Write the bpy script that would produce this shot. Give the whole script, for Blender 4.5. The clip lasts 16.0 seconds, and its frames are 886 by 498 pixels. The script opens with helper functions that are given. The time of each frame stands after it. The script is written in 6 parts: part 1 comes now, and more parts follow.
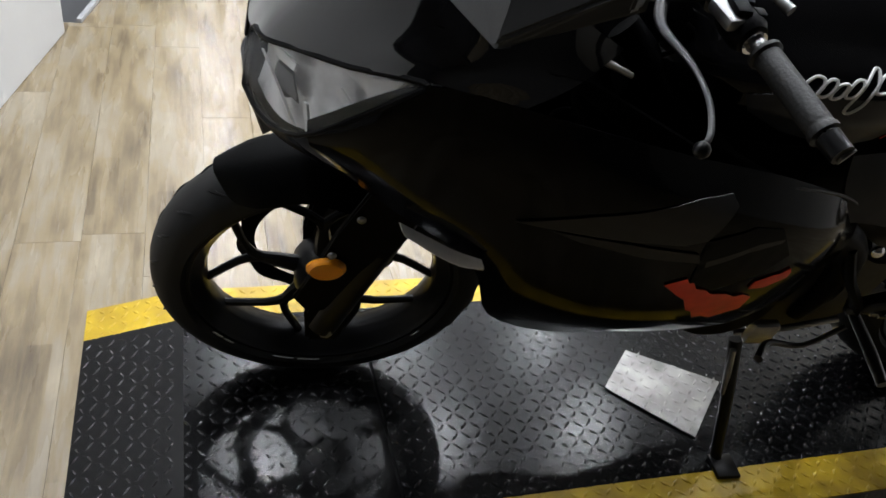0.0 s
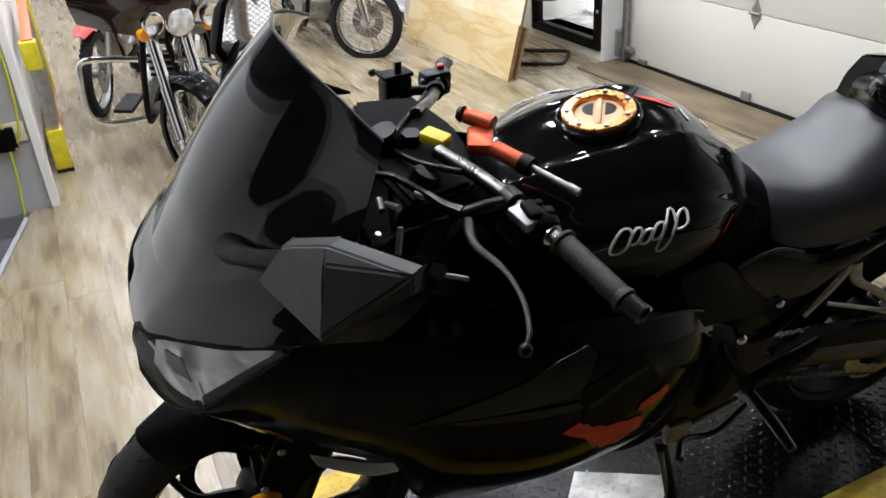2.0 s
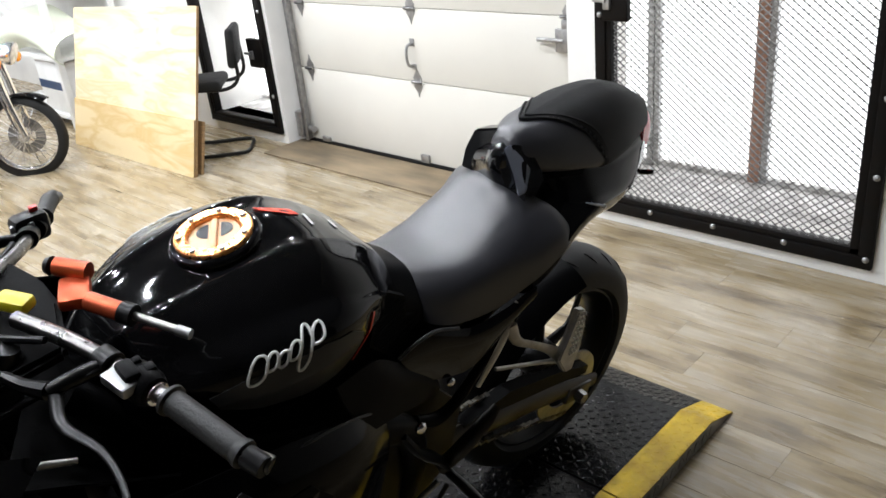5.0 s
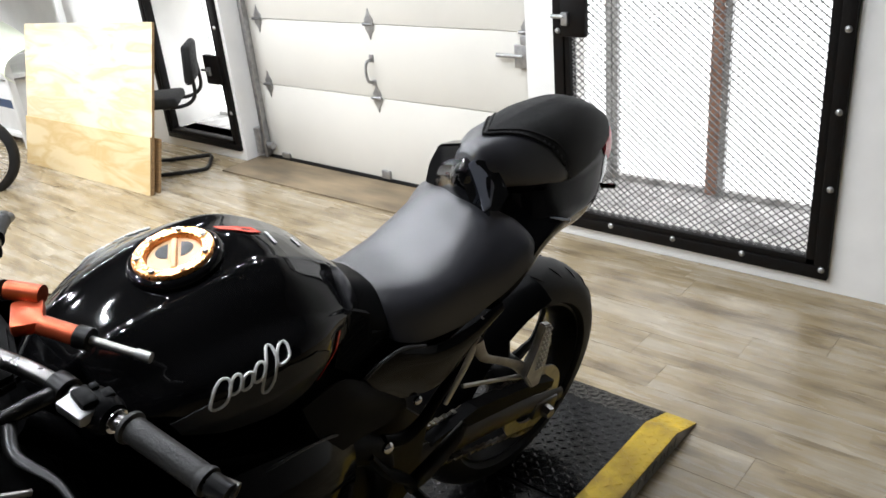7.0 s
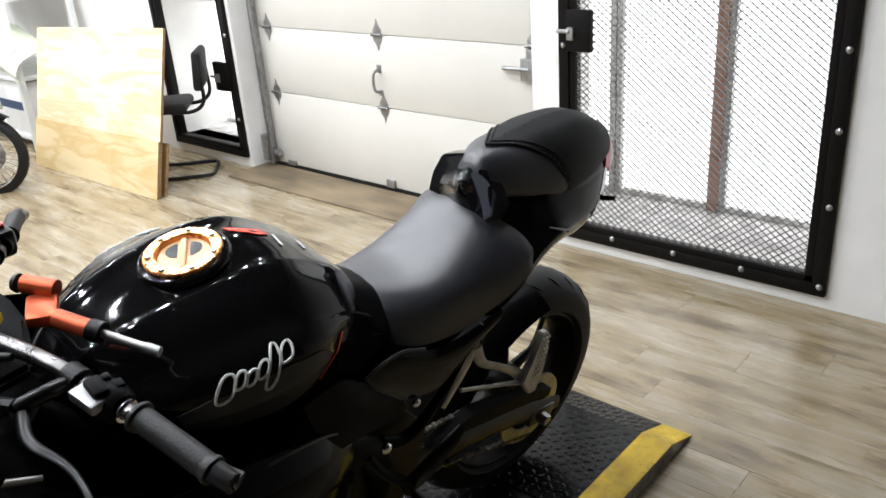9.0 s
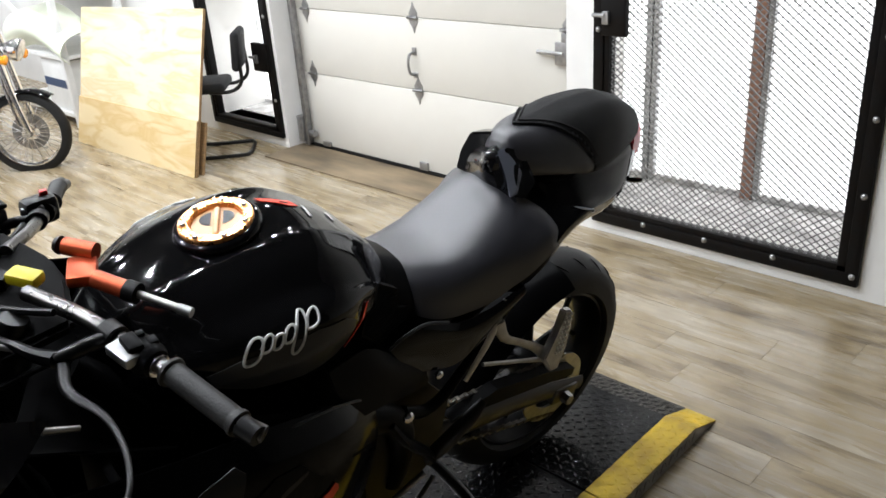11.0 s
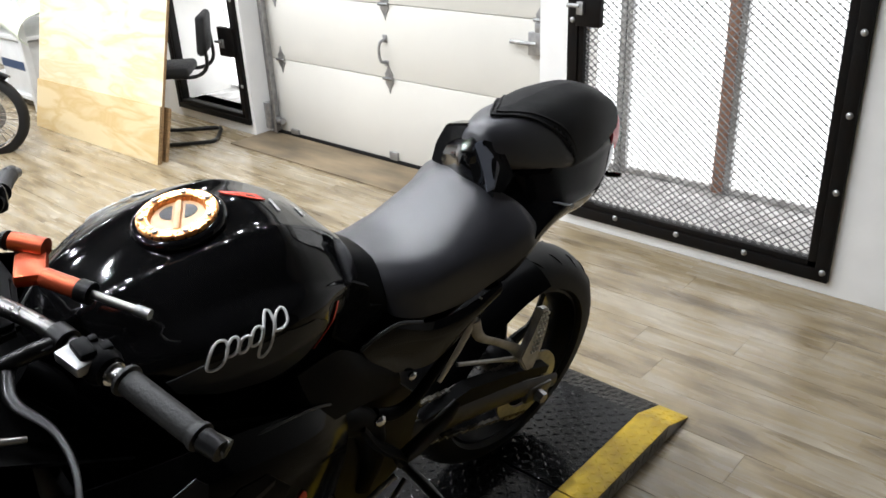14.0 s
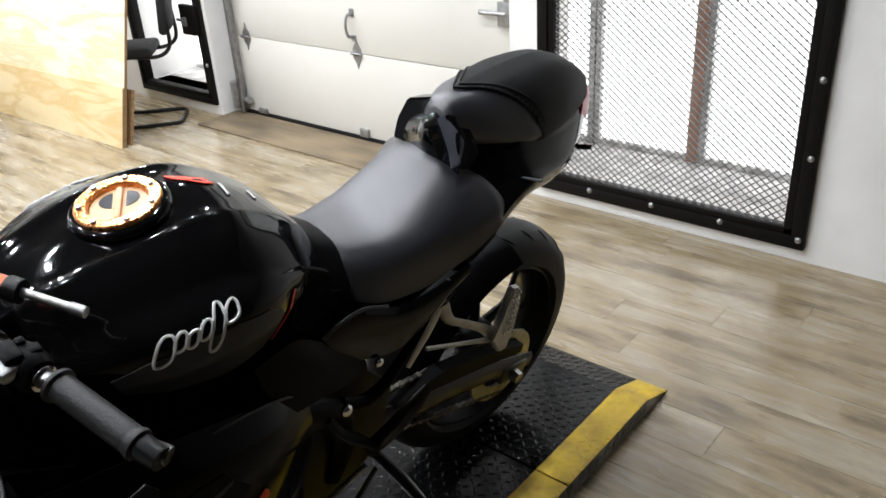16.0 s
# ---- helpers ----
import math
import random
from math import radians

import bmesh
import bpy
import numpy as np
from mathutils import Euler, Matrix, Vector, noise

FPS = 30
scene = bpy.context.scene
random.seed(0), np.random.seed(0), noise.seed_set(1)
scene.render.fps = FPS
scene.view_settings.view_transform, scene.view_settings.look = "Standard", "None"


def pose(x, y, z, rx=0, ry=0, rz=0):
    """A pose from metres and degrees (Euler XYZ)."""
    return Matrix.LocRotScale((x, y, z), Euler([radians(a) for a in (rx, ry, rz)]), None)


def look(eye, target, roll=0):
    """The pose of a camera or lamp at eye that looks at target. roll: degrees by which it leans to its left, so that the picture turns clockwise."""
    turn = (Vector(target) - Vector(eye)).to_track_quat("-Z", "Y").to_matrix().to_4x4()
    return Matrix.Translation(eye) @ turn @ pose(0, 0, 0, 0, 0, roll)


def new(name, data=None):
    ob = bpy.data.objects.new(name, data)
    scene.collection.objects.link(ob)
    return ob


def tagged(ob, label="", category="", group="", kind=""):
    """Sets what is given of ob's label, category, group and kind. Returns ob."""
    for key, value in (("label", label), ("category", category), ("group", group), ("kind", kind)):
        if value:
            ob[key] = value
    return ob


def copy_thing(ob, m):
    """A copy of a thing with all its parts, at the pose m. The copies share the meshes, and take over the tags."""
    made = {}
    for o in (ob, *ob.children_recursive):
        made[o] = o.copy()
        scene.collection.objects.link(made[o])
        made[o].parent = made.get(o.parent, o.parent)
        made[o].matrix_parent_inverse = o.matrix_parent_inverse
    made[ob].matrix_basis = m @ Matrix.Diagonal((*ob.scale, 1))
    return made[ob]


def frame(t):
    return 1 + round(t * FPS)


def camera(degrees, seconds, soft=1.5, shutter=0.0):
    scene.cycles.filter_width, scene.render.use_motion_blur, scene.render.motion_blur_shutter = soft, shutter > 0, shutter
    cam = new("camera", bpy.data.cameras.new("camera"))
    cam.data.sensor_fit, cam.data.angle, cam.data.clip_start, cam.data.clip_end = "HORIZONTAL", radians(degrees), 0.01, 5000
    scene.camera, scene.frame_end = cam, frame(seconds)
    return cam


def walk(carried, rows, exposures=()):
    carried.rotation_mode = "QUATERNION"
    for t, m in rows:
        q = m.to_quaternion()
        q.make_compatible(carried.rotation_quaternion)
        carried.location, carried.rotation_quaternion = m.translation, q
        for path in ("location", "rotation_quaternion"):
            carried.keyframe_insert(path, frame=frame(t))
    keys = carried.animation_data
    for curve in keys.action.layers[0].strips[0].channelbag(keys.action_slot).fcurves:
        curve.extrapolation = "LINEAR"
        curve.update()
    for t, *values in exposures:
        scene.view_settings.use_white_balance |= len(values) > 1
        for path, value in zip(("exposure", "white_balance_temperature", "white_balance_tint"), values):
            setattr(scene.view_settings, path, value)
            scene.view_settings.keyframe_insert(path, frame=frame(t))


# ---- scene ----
cam = camera(57.0, 16.0, soft=1.6)
PATH = [
    (0, (-0.163, -1.056, 1.292), (0.39, 0.436, 0.079), 10.3),
    (0.5, (-0.198, -1.068, 1.293), (0.212, 0.457, 0.066), 9.1),
    (1, (-0.175, -1.08, 1.344), (0.301, 0.503, 0.218), 5.4),
    (1.5, (-0.144, -1.1, 1.412), (0.409, 0.529, 0.393), -0.4),
    (2, (-0.098, -1.121, 1.455), (0.615, 0.485, 0.499), -4.0),
    (2.5, (-0.055, -1.136, 1.466), (0.816, 0.413, 0.549), -5.2),
    (3, (-0.005, -1.136, 1.467), (1.003, 0.345, 0.578), -6.0),
    (3.5, (0.039, -1.129, 1.469), (1.168, 0.268, 0.59), -6.9),
    (4, (0.06, -1.127, 1.47), (1.256, 0.219, 0.6), -6.8),
    (6.5, (0.085, -1.12, 1.47), (1.414, 0.122, 0.639), -5.5),
    (7, (0.083, -1.113, 1.467), (1.431, 0.112, 0.641), -5.5),
    (7.5, (0.079, -1.113, 1.467), (1.45, 0.089, 0.646), -5.0),
    (8, (0.069, -1.122, 1.479), (1.44, 0.096, 0.681), -4.9),
    (8.5, (0.07, -1.133, 1.475), (1.437, 0.085, 0.669), -4.9),
    (9, (0.059, -1.138, 1.474), (1.412, 0.099, 0.673), -4.3),
    (11.5, (0.043, -1.18, 1.468), (1.317, 0.119, 0.637), -4.4),
    (12, (0.043, -1.185, 1.471), (1.314, 0.129, 0.661), -4.8),
    (12.5, (0.045, -1.172, 1.473), (1.325, 0.136, 0.668), -4.6),
    (13, (0.057, -1.15, 1.469), (1.347, 0.141, 0.651), -4.2),
    (13.5, (0.073, -1.133, 1.459), (1.379, 0.124, 0.612), -3.8),
    (14, (0.075, -1.124, 1.457), (1.406, 0.101, 0.602), -2.6),
    (14.5, (0.058, -1.107, 1.459), (1.403, 0.107, 0.612), -1.1),
    (15, (0.051, -1.096, 1.453), (1.425, 0.07, 0.586), -1.1),
    (15.5, (0.046, -1.093, 1.451), (1.469, 0.005, 0.574), -1.2),
    (16, (0.131, -1.105, 1.438), (1.473, 0.066, 0.527), -3.6),
]
walk(cam, [(t, look(eye, target, roll)) for t, eye, target, roll in PATH], [(0, -0.08), (1, -0.15), (2, -0.22), (2.6, -0.12), (3.5, 0.08), (6.5, 0.16), (9, 0.14), (11.5, 0.05), (13, 0.08), (16, 0.14)])

# ---- light ----
world = bpy.data.worlds.new("room_air")
world.use_nodes = True
world.node_tree.nodes["Background"].inputs[0].default_value = (0.9, 0.95, 1.0, 1)
world.node_tree.nodes["Background"].inputs[1].default_value = 0.25
scene.world = world
scene.view_settings.exposure = 0.0
LAMP_GLOW = 810.0
WINDOW_GLOW = 2.0


# ---- materials ----
def material(name, color, rough=0.5, metal=0.0, coat=0.0, vary=0.0, scale=8.0, bump=0.0, bscale=60.0, spec=0.5, stretch=(1, 1, 1), rvary=0.0, dark=None):
    """A painted or bare surface: colour with stains at two scales, roughness wear and fine relief."""
    m = bpy.data.materials.new(name)
    m.use_nodes = True
    nt = m.node_tree
    b = nt.nodes["Principled BSDF"]
    b.inputs["Base Color"].default_value = (*color, 1)
    b.inputs["Roughness"].default_value = rough
    b.inputs["Metallic"].default_value = metal
    b.inputs["Coat Weight"].default_value = coat
    b.inputs["Coat Roughness"].default_value = 0.04
    b.inputs["Specular IOR Level"].default_value = spec
    tc = nt.nodes.new("ShaderNodeTexCoord")
    mp = nt.nodes.new("ShaderNodeMapping")
    mp.inputs["Scale"].default_value = stretch
    nt.links.new(tc.outputs["Object"], mp.inputs[0])
    if vary:
        n1 = nt.nodes.new("ShaderNodeTexNoise")
        n1.inputs["Scale"].default_value = scale
        n1.inputs["Detail"].default_value = 6
        nt.links.new(mp.outputs[0], n1.inputs[0])
        r = nt.nodes.new("ShaderNodeValToRGB")
        lo = dark or tuple(c * (1 - vary) for c in color)
        r.color_ramp.elements[0].position, r.color_ramp.elements[1].position = 0.3, 0.7
        r.color_ramp.elements[0].color = (*lo, 1)
        r.color_ramp.elements[1].color = (*[min(1, c * (1 + vary * 0.3)) for c in color], 1)
        nt.links.new(n1.outputs[0], r.inputs[0])
        nt.links.new(r.outputs[0], b.inputs["Base Color"])
    if rvary:
        n3 = nt.nodes.new("ShaderNodeTexNoise")
        n3.inputs["Scale"].default_value = scale * 2.3
        n3.inputs["Detail"].default_value = 5
        nt.links.new(mp.outputs[0], n3.inputs[0])
        mr = nt.nodes.new("ShaderNodeMapRange")
        mr.inputs["To Min"].default_value = max(0.02, rough - rvary)
        mr.inputs["To Max"].default_value = min(1, rough + rvary)
        nt.links.new(n3.outputs[0], mr.inputs[0])
        nt.links.new(mr.outputs[0], b.inputs["Roughness"])
    if bump:
        n2 = nt.nodes.new("ShaderNodeTexNoise")
        n2.inputs["Scale"].default_value = bscale
        n2.inputs["Detail"].default_value = 4
        nt.links.new(mp.outputs[0], n2.inputs[0])
        bp = nt.nodes.new("ShaderNodeBump")
        bp.inputs["Strength"].default_value = bump
        bp.inputs["Distance"].default_value = 0.004
        nt.links.new(n2.outputs[0], bp.inputs["Height"])
        nt.links.new(bp.outputs[0], b.inputs["Normal"])
    return m


def glass(name, color=(1, 1, 1), rough=0.03, alpha=0.05):
    """A thin clear moulding: mostly see-through, with a gloss."""
    m = bpy.data.materials.new(name)
    m.use_nodes = True
    b = m.node_tree.nodes["Principled BSDF"]
    b.inputs["Base Color"].default_value = (*color, 1)
    b.inputs["Roughness"].default_value = rough
    b.inputs["Alpha"].default_value = alpha
    return m


def glow(name, color, strength):
    m = bpy.data.materials.new(name)
    m.use_nodes = True
    b = m.node_tree.nodes["Principled BSDF"]
    b.inputs["Base Color"].default_value = (0.8, 0.8, 0.8, 1)
    b.inputs["Emission Color"].default_value = (*color, 1)
    b.inputs["Emission Strength"].default_value = strength
    return m


def plank_material():
    """Vinyl plank in greige and tan, streaked along the board, a tint of its own for each board."""
    m = material("vinyl_plank", (0.5, 0.4, 0.28), 0.27, bump=0.10, bscale=90, stretch=(1, 0.12, 1), rvary=0.07, spec=0.75)
    nt = m.node_tree
    b = nt.nodes["Principled BSDF"]
    tc = nt.nodes["Texture Coordinate"]
    info = nt.nodes.new("ShaderNodeObjectInfo")
    add = nt.nodes.new("ShaderNodeVectorMath")
    add.operation = "ADD"
    cmb = nt.nodes.new("ShaderNodeCombineXYZ")
    mul = nt.nodes.new("ShaderNodeMath")
    mul.operation = "MULTIPLY"
    mul.inputs[1].default_value = 37.0
    nt.links.new(info.outputs["Random"], mul.inputs[0])
    for k in range(3):
        nt.links.new(mul.outputs[0], cmb.inputs[k])
    nt.links.new(tc.outputs["Object"], add.inputs[0])
    nt.links.new(cmb.outputs[0], add.inputs[1])
    mp = nt.nodes.new("ShaderNodeMapping")
    mp.inputs["Scale"].default_value = (11.0, 1.9, 1.0)
    nt.links.new(add.outputs[0], mp.inputs[0])
    n = nt.nodes.new("ShaderNodeTexNoise")
    n.inputs["Scale"].default_value = 1.5
    n.inputs["Detail"].default_value = 7
    n.inputs["Roughness"].default_value = 0.6
    nt.links.new(mp.outputs[0], n.inputs[0])
    mp2 = nt.nodes.new("ShaderNodeMapping")
    mp2.inputs["Scale"].default_value = (60.0, 3.0, 1.0)
    nt.links.new(add.outputs[0], mp2.inputs[0])
    n2 = nt.nodes.new("ShaderNodeTexNoise")
    n2.inputs["Scale"].default_value = 2.0
    n2.inputs["Detail"].default_value = 5
    nt.links.new(mp2.outputs[0], n2.inputs[0])
    # each board is printed with narrow strips of their own tone
    sepv = nt.nodes.new("ShaderNodeSeparateXYZ")
    nt.links.new(tc.outputs["Object"], sepv.inputs[0])
    mulx = nt.nodes.new("ShaderNodeMath")
    mulx.operation = "MULTIPLY"
    mulx.inputs[1].default_value = 1 / 0.0485
    nt.links.new(sepv.outputs[0], mulx.inputs[0])
    flx = nt.nodes.new("ShaderNodeMath")
    flx.operation = "FLOOR"
    nt.links.new(mulx.outputs[0], flx.inputs[0])
    muly = nt.nodes.new("ShaderNodeMath")
    muly.operation = "MULTIPLY_ADD"
    muly.inputs[1].default_value = 1 / 0.42
    nt.links.new(sepv.outputs[1], muly.inputs[0])
    stag = nt.nodes.new("ShaderNodeMath")
    stag.operation = "MULTIPLY"
    stag.inputs[1].default_value = 0.37
    nt.links.new(flx.outputs[0], stag.inputs[0])
    nt.links.new(stag.outputs[0], muly.inputs[2])
    fly = nt.nodes.new("ShaderNodeMath")
    fly.operation = "FLOOR"
    nt.links.new(muly.outputs[0], fly.inputs[0])
    cell = nt.nodes.new("ShaderNodeCombineXYZ")
    nt.links.new(flx.outputs[0], cell.inputs[0])
    nt.links.new(fly.outputs[0], cell.inputs[1])
    nt.links.new(mul.outputs[0], cell.inputs[2])
    wn = nt.nodes.new("ShaderNodeTexWhiteNoise")
    wn.noise_dimensions = "3D"
    nt.links.new(cell.outputs[0], wn.inputs[0])
    # boards differ: shift the ramp by the strip's own number
    sh = nt.nodes.new("ShaderNodeMath")
    sh.operation = "MULTIPLY_ADD"
    sh.inputs[1].default_value = 0.13
    nt.links.new(wn.outputs["Value"], sh.inputs[0])
    off = nt.nodes.new("ShaderNodeMath")
    off.operation = "MULTIPLY_ADD"
    off.inputs[1].default_value = 0.24
    nt.links.new(n2.outputs[0], off.inputs[0])
    half = nt.nodes.new("ShaderNodeMath")
    half.operation = "MULTIPLY_ADD"
    half.inputs[1].default_value = 1.2
    half.inputs[2].default_value = -0.275
    nt.links.new(n.outputs[0], half.inputs[0])
    nt.links.new(half.outputs[0], off.inputs[2])
    nt.links.new(off.outputs[0], sh.inputs[2])
    r = nt.nodes.new("ShaderNodeValToRGB")
    e = r.color_ramp.elements
    e[0].position, e[0].color = 0.22, (0.105, 0.076, 0.043, 1)
    e[1].position, e[1].color = 0.80, (0.40, 0.335, 0.235, 1)
    for p, c in ((0.38, (0.190, 0.145, 0.085, 1)), (0.50, (0.275, 0.213, 0.123, 1)), (0.62, (0.300, 0.252, 0.180, 1))):
        x = e.new(p)
        x.color = c
    nt.links.new(sh.outputs[0], r.inputs[0])
    nt.links.new(r.outputs[0], b.inputs["Base Color"])
    return m


def ply_material(name, tone, deep=(0.93, 0.88, 0.78)):
    m = material(name, tone, 0.6, bump=0.1, bscale=40)
    nt = m.node_tree
    b = nt.nodes["Principled BSDF"]
    tc = nt.nodes["Texture Coordinate"]
    mp = nt.nodes.new("ShaderNodeMapping")
    mp.inputs["Scale"].default_value = (1.0, 1.2, 5.0)
    nt.links.new(tc.outputs["Object"], mp.inputs[0])
    n = nt.nodes.new("ShaderNodeTexNoise")
    n.inputs["Scale"].default_value = 1.6
    n.inputs["Detail"].default_value = 3
    n.inputs["Distortion"].default_value = 1.2
    nt.links.new(mp.outputs[0], n.inputs[0])
    w = nt.nodes.new("ShaderNodeMath")
    w.operation = "MULTIPLY"
    w.inputs[1].default_value = 5.0
    nt.links.new(n.outputs[0], w.inputs[0])
    fr = nt.nodes.new("ShaderNodeMath")
    fr.operation = "PINGPONG"
    fr.inputs[1].default_value = 1.0
    nt.links.new(w.outputs[0], fr.inputs[0])
    r = nt.nodes.new("ShaderNodeValToRGB")
    r.color_ramp.elements[0].color = (tone[0] * deep[0], tone[1] * deep[1], tone[2] * deep[2], 1)
    r.color_ramp.elements[1].color = (*tone, 1)
    r.color_ramp.elements[0].position = 0.0
    r.color_ramp.elements[1].position = 0.7
    nt.links.new(fr.outputs[0], r.inputs[0])
    nt.links.new(r.outputs[0], b.inputs["Base Color"])
    return m


GLOSS = material("gloss_black_paint", (0.003, 0.003, 0.0033), 0.075, coat=0.22, spec=0.16)
FAIRPAINT = material("black_fairing_paint", (0.0015, 0.0015, 0.0017), 0.10, coat=0.03, spec=0.07)
PIANO = material("polished_black_paint", (0.003, 0.003, 0.0035), 0.05, coat=0.8, spec=0.5, rvary=0.02, scale=30)
KNEE = material("satin_knee_cover", (0.030, 0.031, 0.034), 0.32, spec=0.25, rvary=0.05)
DEEP = material("dull_black_plastic", (0.0015, 0.0015, 0.0016), 0.6, spec=0.05, vary=0.3, scale=20, bump=0.1, bscale=300)
DARKALU = material("dark_worn_aluminium", (0.022, 0.022, 0.022), 0.32, metal=0.9, vary=0.1, scale=30)
DULLALU = material("dull_dark_aluminium", (0.055, 0.055, 0.055), 0.28, metal=0.9, vary=0.2, scale=40)
SATIN = material("satin_black_plastic", (0.003, 0.003, 0.0033), 0.42, spec=0.045, bump=0.05, bscale=400, rvary=0.08, scale=20)
GREYPL = material("dark_grey_plastic", (0.026, 0.026, 0.027), 0.42, spec=0.3, bump=0.08, bscale=500, rvary=0.08)
RUBBER = material("tyre_rubber", (0.009, 0.009, 0.009), 0.62, spec=0.25, vary=0.3, scale=25, bump=0.1, bscale=200)
GRIPRUB = material("grip_rubber", (0.012, 0.0115, 0.011), 0.5, spec=0.35, bump=0.2, bscale=300, vary=0.3, scale=60)
VINYL = material("seat_vinyl", (0.026, 0.026, 0.032), 0.38, spec=1.0, bump=0.18, bscale=700, vary=0.15, scale=12, rvary=0.05)
VINYL2 = material("grained_seat_vinyl", (0.008, 0.008, 0.0085), 0.6, spec=0.2, bump=0.4, bscale=900, vary=0.2, scale=20)
BLKMETAL = material("black_coated_metal", (0.004, 0.004, 0.0043), 0.35, spec=0.16, vary=0.3, scale=30, rvary=0.1)
ALU = material("cast_aluminium", (0.42, 0.41, 0.39), 0.42, metal=1.0, vary=0.3, scale=40, bump=0.1, bscale=300, rvary=0.12)
CHROME = material("chrome", (0.80, 0.80, 0.82), 0.08, metal=1.0, rvary=0.04, scale=20)
STEEL = material("worn_steel", (0.35, 0.35, 0.35), 0.38, metal=1.0, vary=0.4, scale=30, rvary=0.15)
COPPER = material("copper_anodised", (0.80, 0.36, 0.13), 0.28, metal=1.0, vary=0.15, scale=60, rvary=0.06)
ORANGEAL = material("orange_anodised", (0.50, 0.085, 0.03), 0.36, metal=0.6, vary=0.2, scale=40, rvary=0.08)
YELLOWPL = material("yellow_plastic", (0.75, 0.62, 0.02), 0.4, vary=0.2, scale=40)
REDSTK = material("red_vinyl_sticker", (0.92, 0.055, 0.02), 0.4, vary=0.3, scale=25)
SILVER = material("silver_lettering", (0.74, 0.74, 0.72), 0.45, metal=0.2, vary=0.1, scale=80)
AMBER = material("amber_reflector", (0.95, 0.34, 0.01), 0.2, coat=0.3, bump=0.5, bscale=500)
REDLENS = material("red_lens", (0.90, 0.05, 0.07), 0.3)
LENS = glass("clear_lens")
SMOKE = material("smoked_screen", (0.004, 0.004, 0.005), 0.06, coat=1.0, spec=0.5, bump=1.0, bscale=6, stretch=(0.45, 0.7, 1.9))
SMOKE.node_tree.nodes["Noise Texture"].inputs["Detail"].default_value = 0.5
SMOKE.node_tree.nodes["Bump"].inputs["Distance"].default_value = 0.02
BARSTEEL = material("worn_bar_steel", (0.15, 0.145, 0.14), 0.3, metal=1.0, vary=0.4, scale=40, rvary=0.1)
MIRRORPL = material("matt_grey_mirror_plastic", (0.024, 0.024, 0.024), 0.45, spec=0.3, bump=0.08, bscale=500, rvary=0.08)
MIRROR = material("mirror_glass", (0.62, 0.62, 0.61), 0.03, metal=1.0)
CAPGOLD = material("pale_gold_plate", (0.86, 0.52, 0.27), 0.4, metal=0.0, vary=0.15, scale=60)
GOLDMET = material("gold_metal", (0.7, 0.45, 0.12), 0.3, metal=1.0)
VENT = material("satin_vent_plastic", (0.009, 0.009, 0.010), 0.36, spec=0.22, rvary=0.06)
CHAINM = material("oiled_chain", (0.13, 0.12, 0.105), 0.4, metal=1.0, vary=0.4, scale=80)
DARKGOLD = material("dusty_swingarm_paint", (0.016, 0.012, 0.006), 0.4, vary=0.5, scale=25)
PLATE = material("black_painted_tread_plate", (0.005, 0.005, 0.0055), 0.20, spec=0.27, vary=0.35, scale=9, rvary=0.06, bump=0.05, bscale=120)
POLISH = material("polished_grey_trim", (0.42, 0.46, 0.55), 0.2, metal=0.6, coat=0.4, rvary=0.05)
PLATEYEL = material("yellow_painted_tread_plate", (0.62, 0.42, 0.015), 0.42, vary=0.35, scale=14, rvary=0.1, dark=(0.35, 0.22, 0.01))
BAREPLATE = material("bare_aluminium_tread_plate", (0.36, 0.35, 0.335), 0.36, metal=0.7, vary=0.55, scale=16, rvary=0.1)
WHITEWALL = material("white_wall_paint", (0.80, 0.79, 0.765), 0.6, vary=0.10, scale=3.5, bump=0.15, bscale=45)
PALEWALL = material("pale_grey_wall_paint", (0.66, 0.67, 0.68), 0.55, vary=0.06, scale=2.5, bump=0.15, bscale=45)
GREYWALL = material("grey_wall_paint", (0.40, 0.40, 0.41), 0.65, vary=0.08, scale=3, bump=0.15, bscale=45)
CEIL = material("low_bounce_ceiling_dark", (0.09, 0.09, 0.09), 0.8, vary=0.2, scale=2)
# lack of light put into the colour, for surfaces that should read unlit
UNLITWALL = material("unlit_wall_dark", (0.07, 0.07, 0.072), 0.7, vary=0.2, scale=2)
DOORPAINT = material("cream_door_paint", (0.66, 0.64, 0.585), 0.38, vary=0.05, scale=2.2, bump=0.05, bscale=30)
GATESTEEL = material("black_gate_steel", (0.005, 0.005, 0.005), 0.5, spec=0.10, vary=0.5, scale=18, bump=0.2, bscale=120, dark=(0.007, 0.005, 0.004))
WIREM = material("dark_expanded_metal", (0.24, 0.235, 0.23), 0.5, metal=0.3, vary=0.4, scale=15)
GALV = material("galvanised_steel", (0.42, 0.42, 0.42), 0.45, metal=0.9, vary=0.3, scale=30, rvary=0.1)
SILL = material("dusty_sill_paint", (0.62, 0.61, 0.60), 0.7, vary=0.45, scale=12, bump=0.2, bscale=60, dark=(0.25, 0.24, 0.23))
BROWNWOOD = material("brown_stained_wood", (0.34, 0.17, 0.11), 0.6, vary=0.3, scale=6, stretch=(6, 6, 0.5), bump=0.2, bscale=30)
THRESH = material("worn_plywood_threshold", (0.22, 0.165, 0.10), 0.6, vary=0.7, scale=7, bump=0.2, stretch=(1, 0.3, 1))
PLYW = ply_material("pine_plywood", (0.70, 0.61, 0.45), (0.90, 0.80, 0.62))
PLYW2 = ply_material("knotty_pine_plywood", (0.66, 0.53, 0.31), (0.86, 0.76, 0.58))
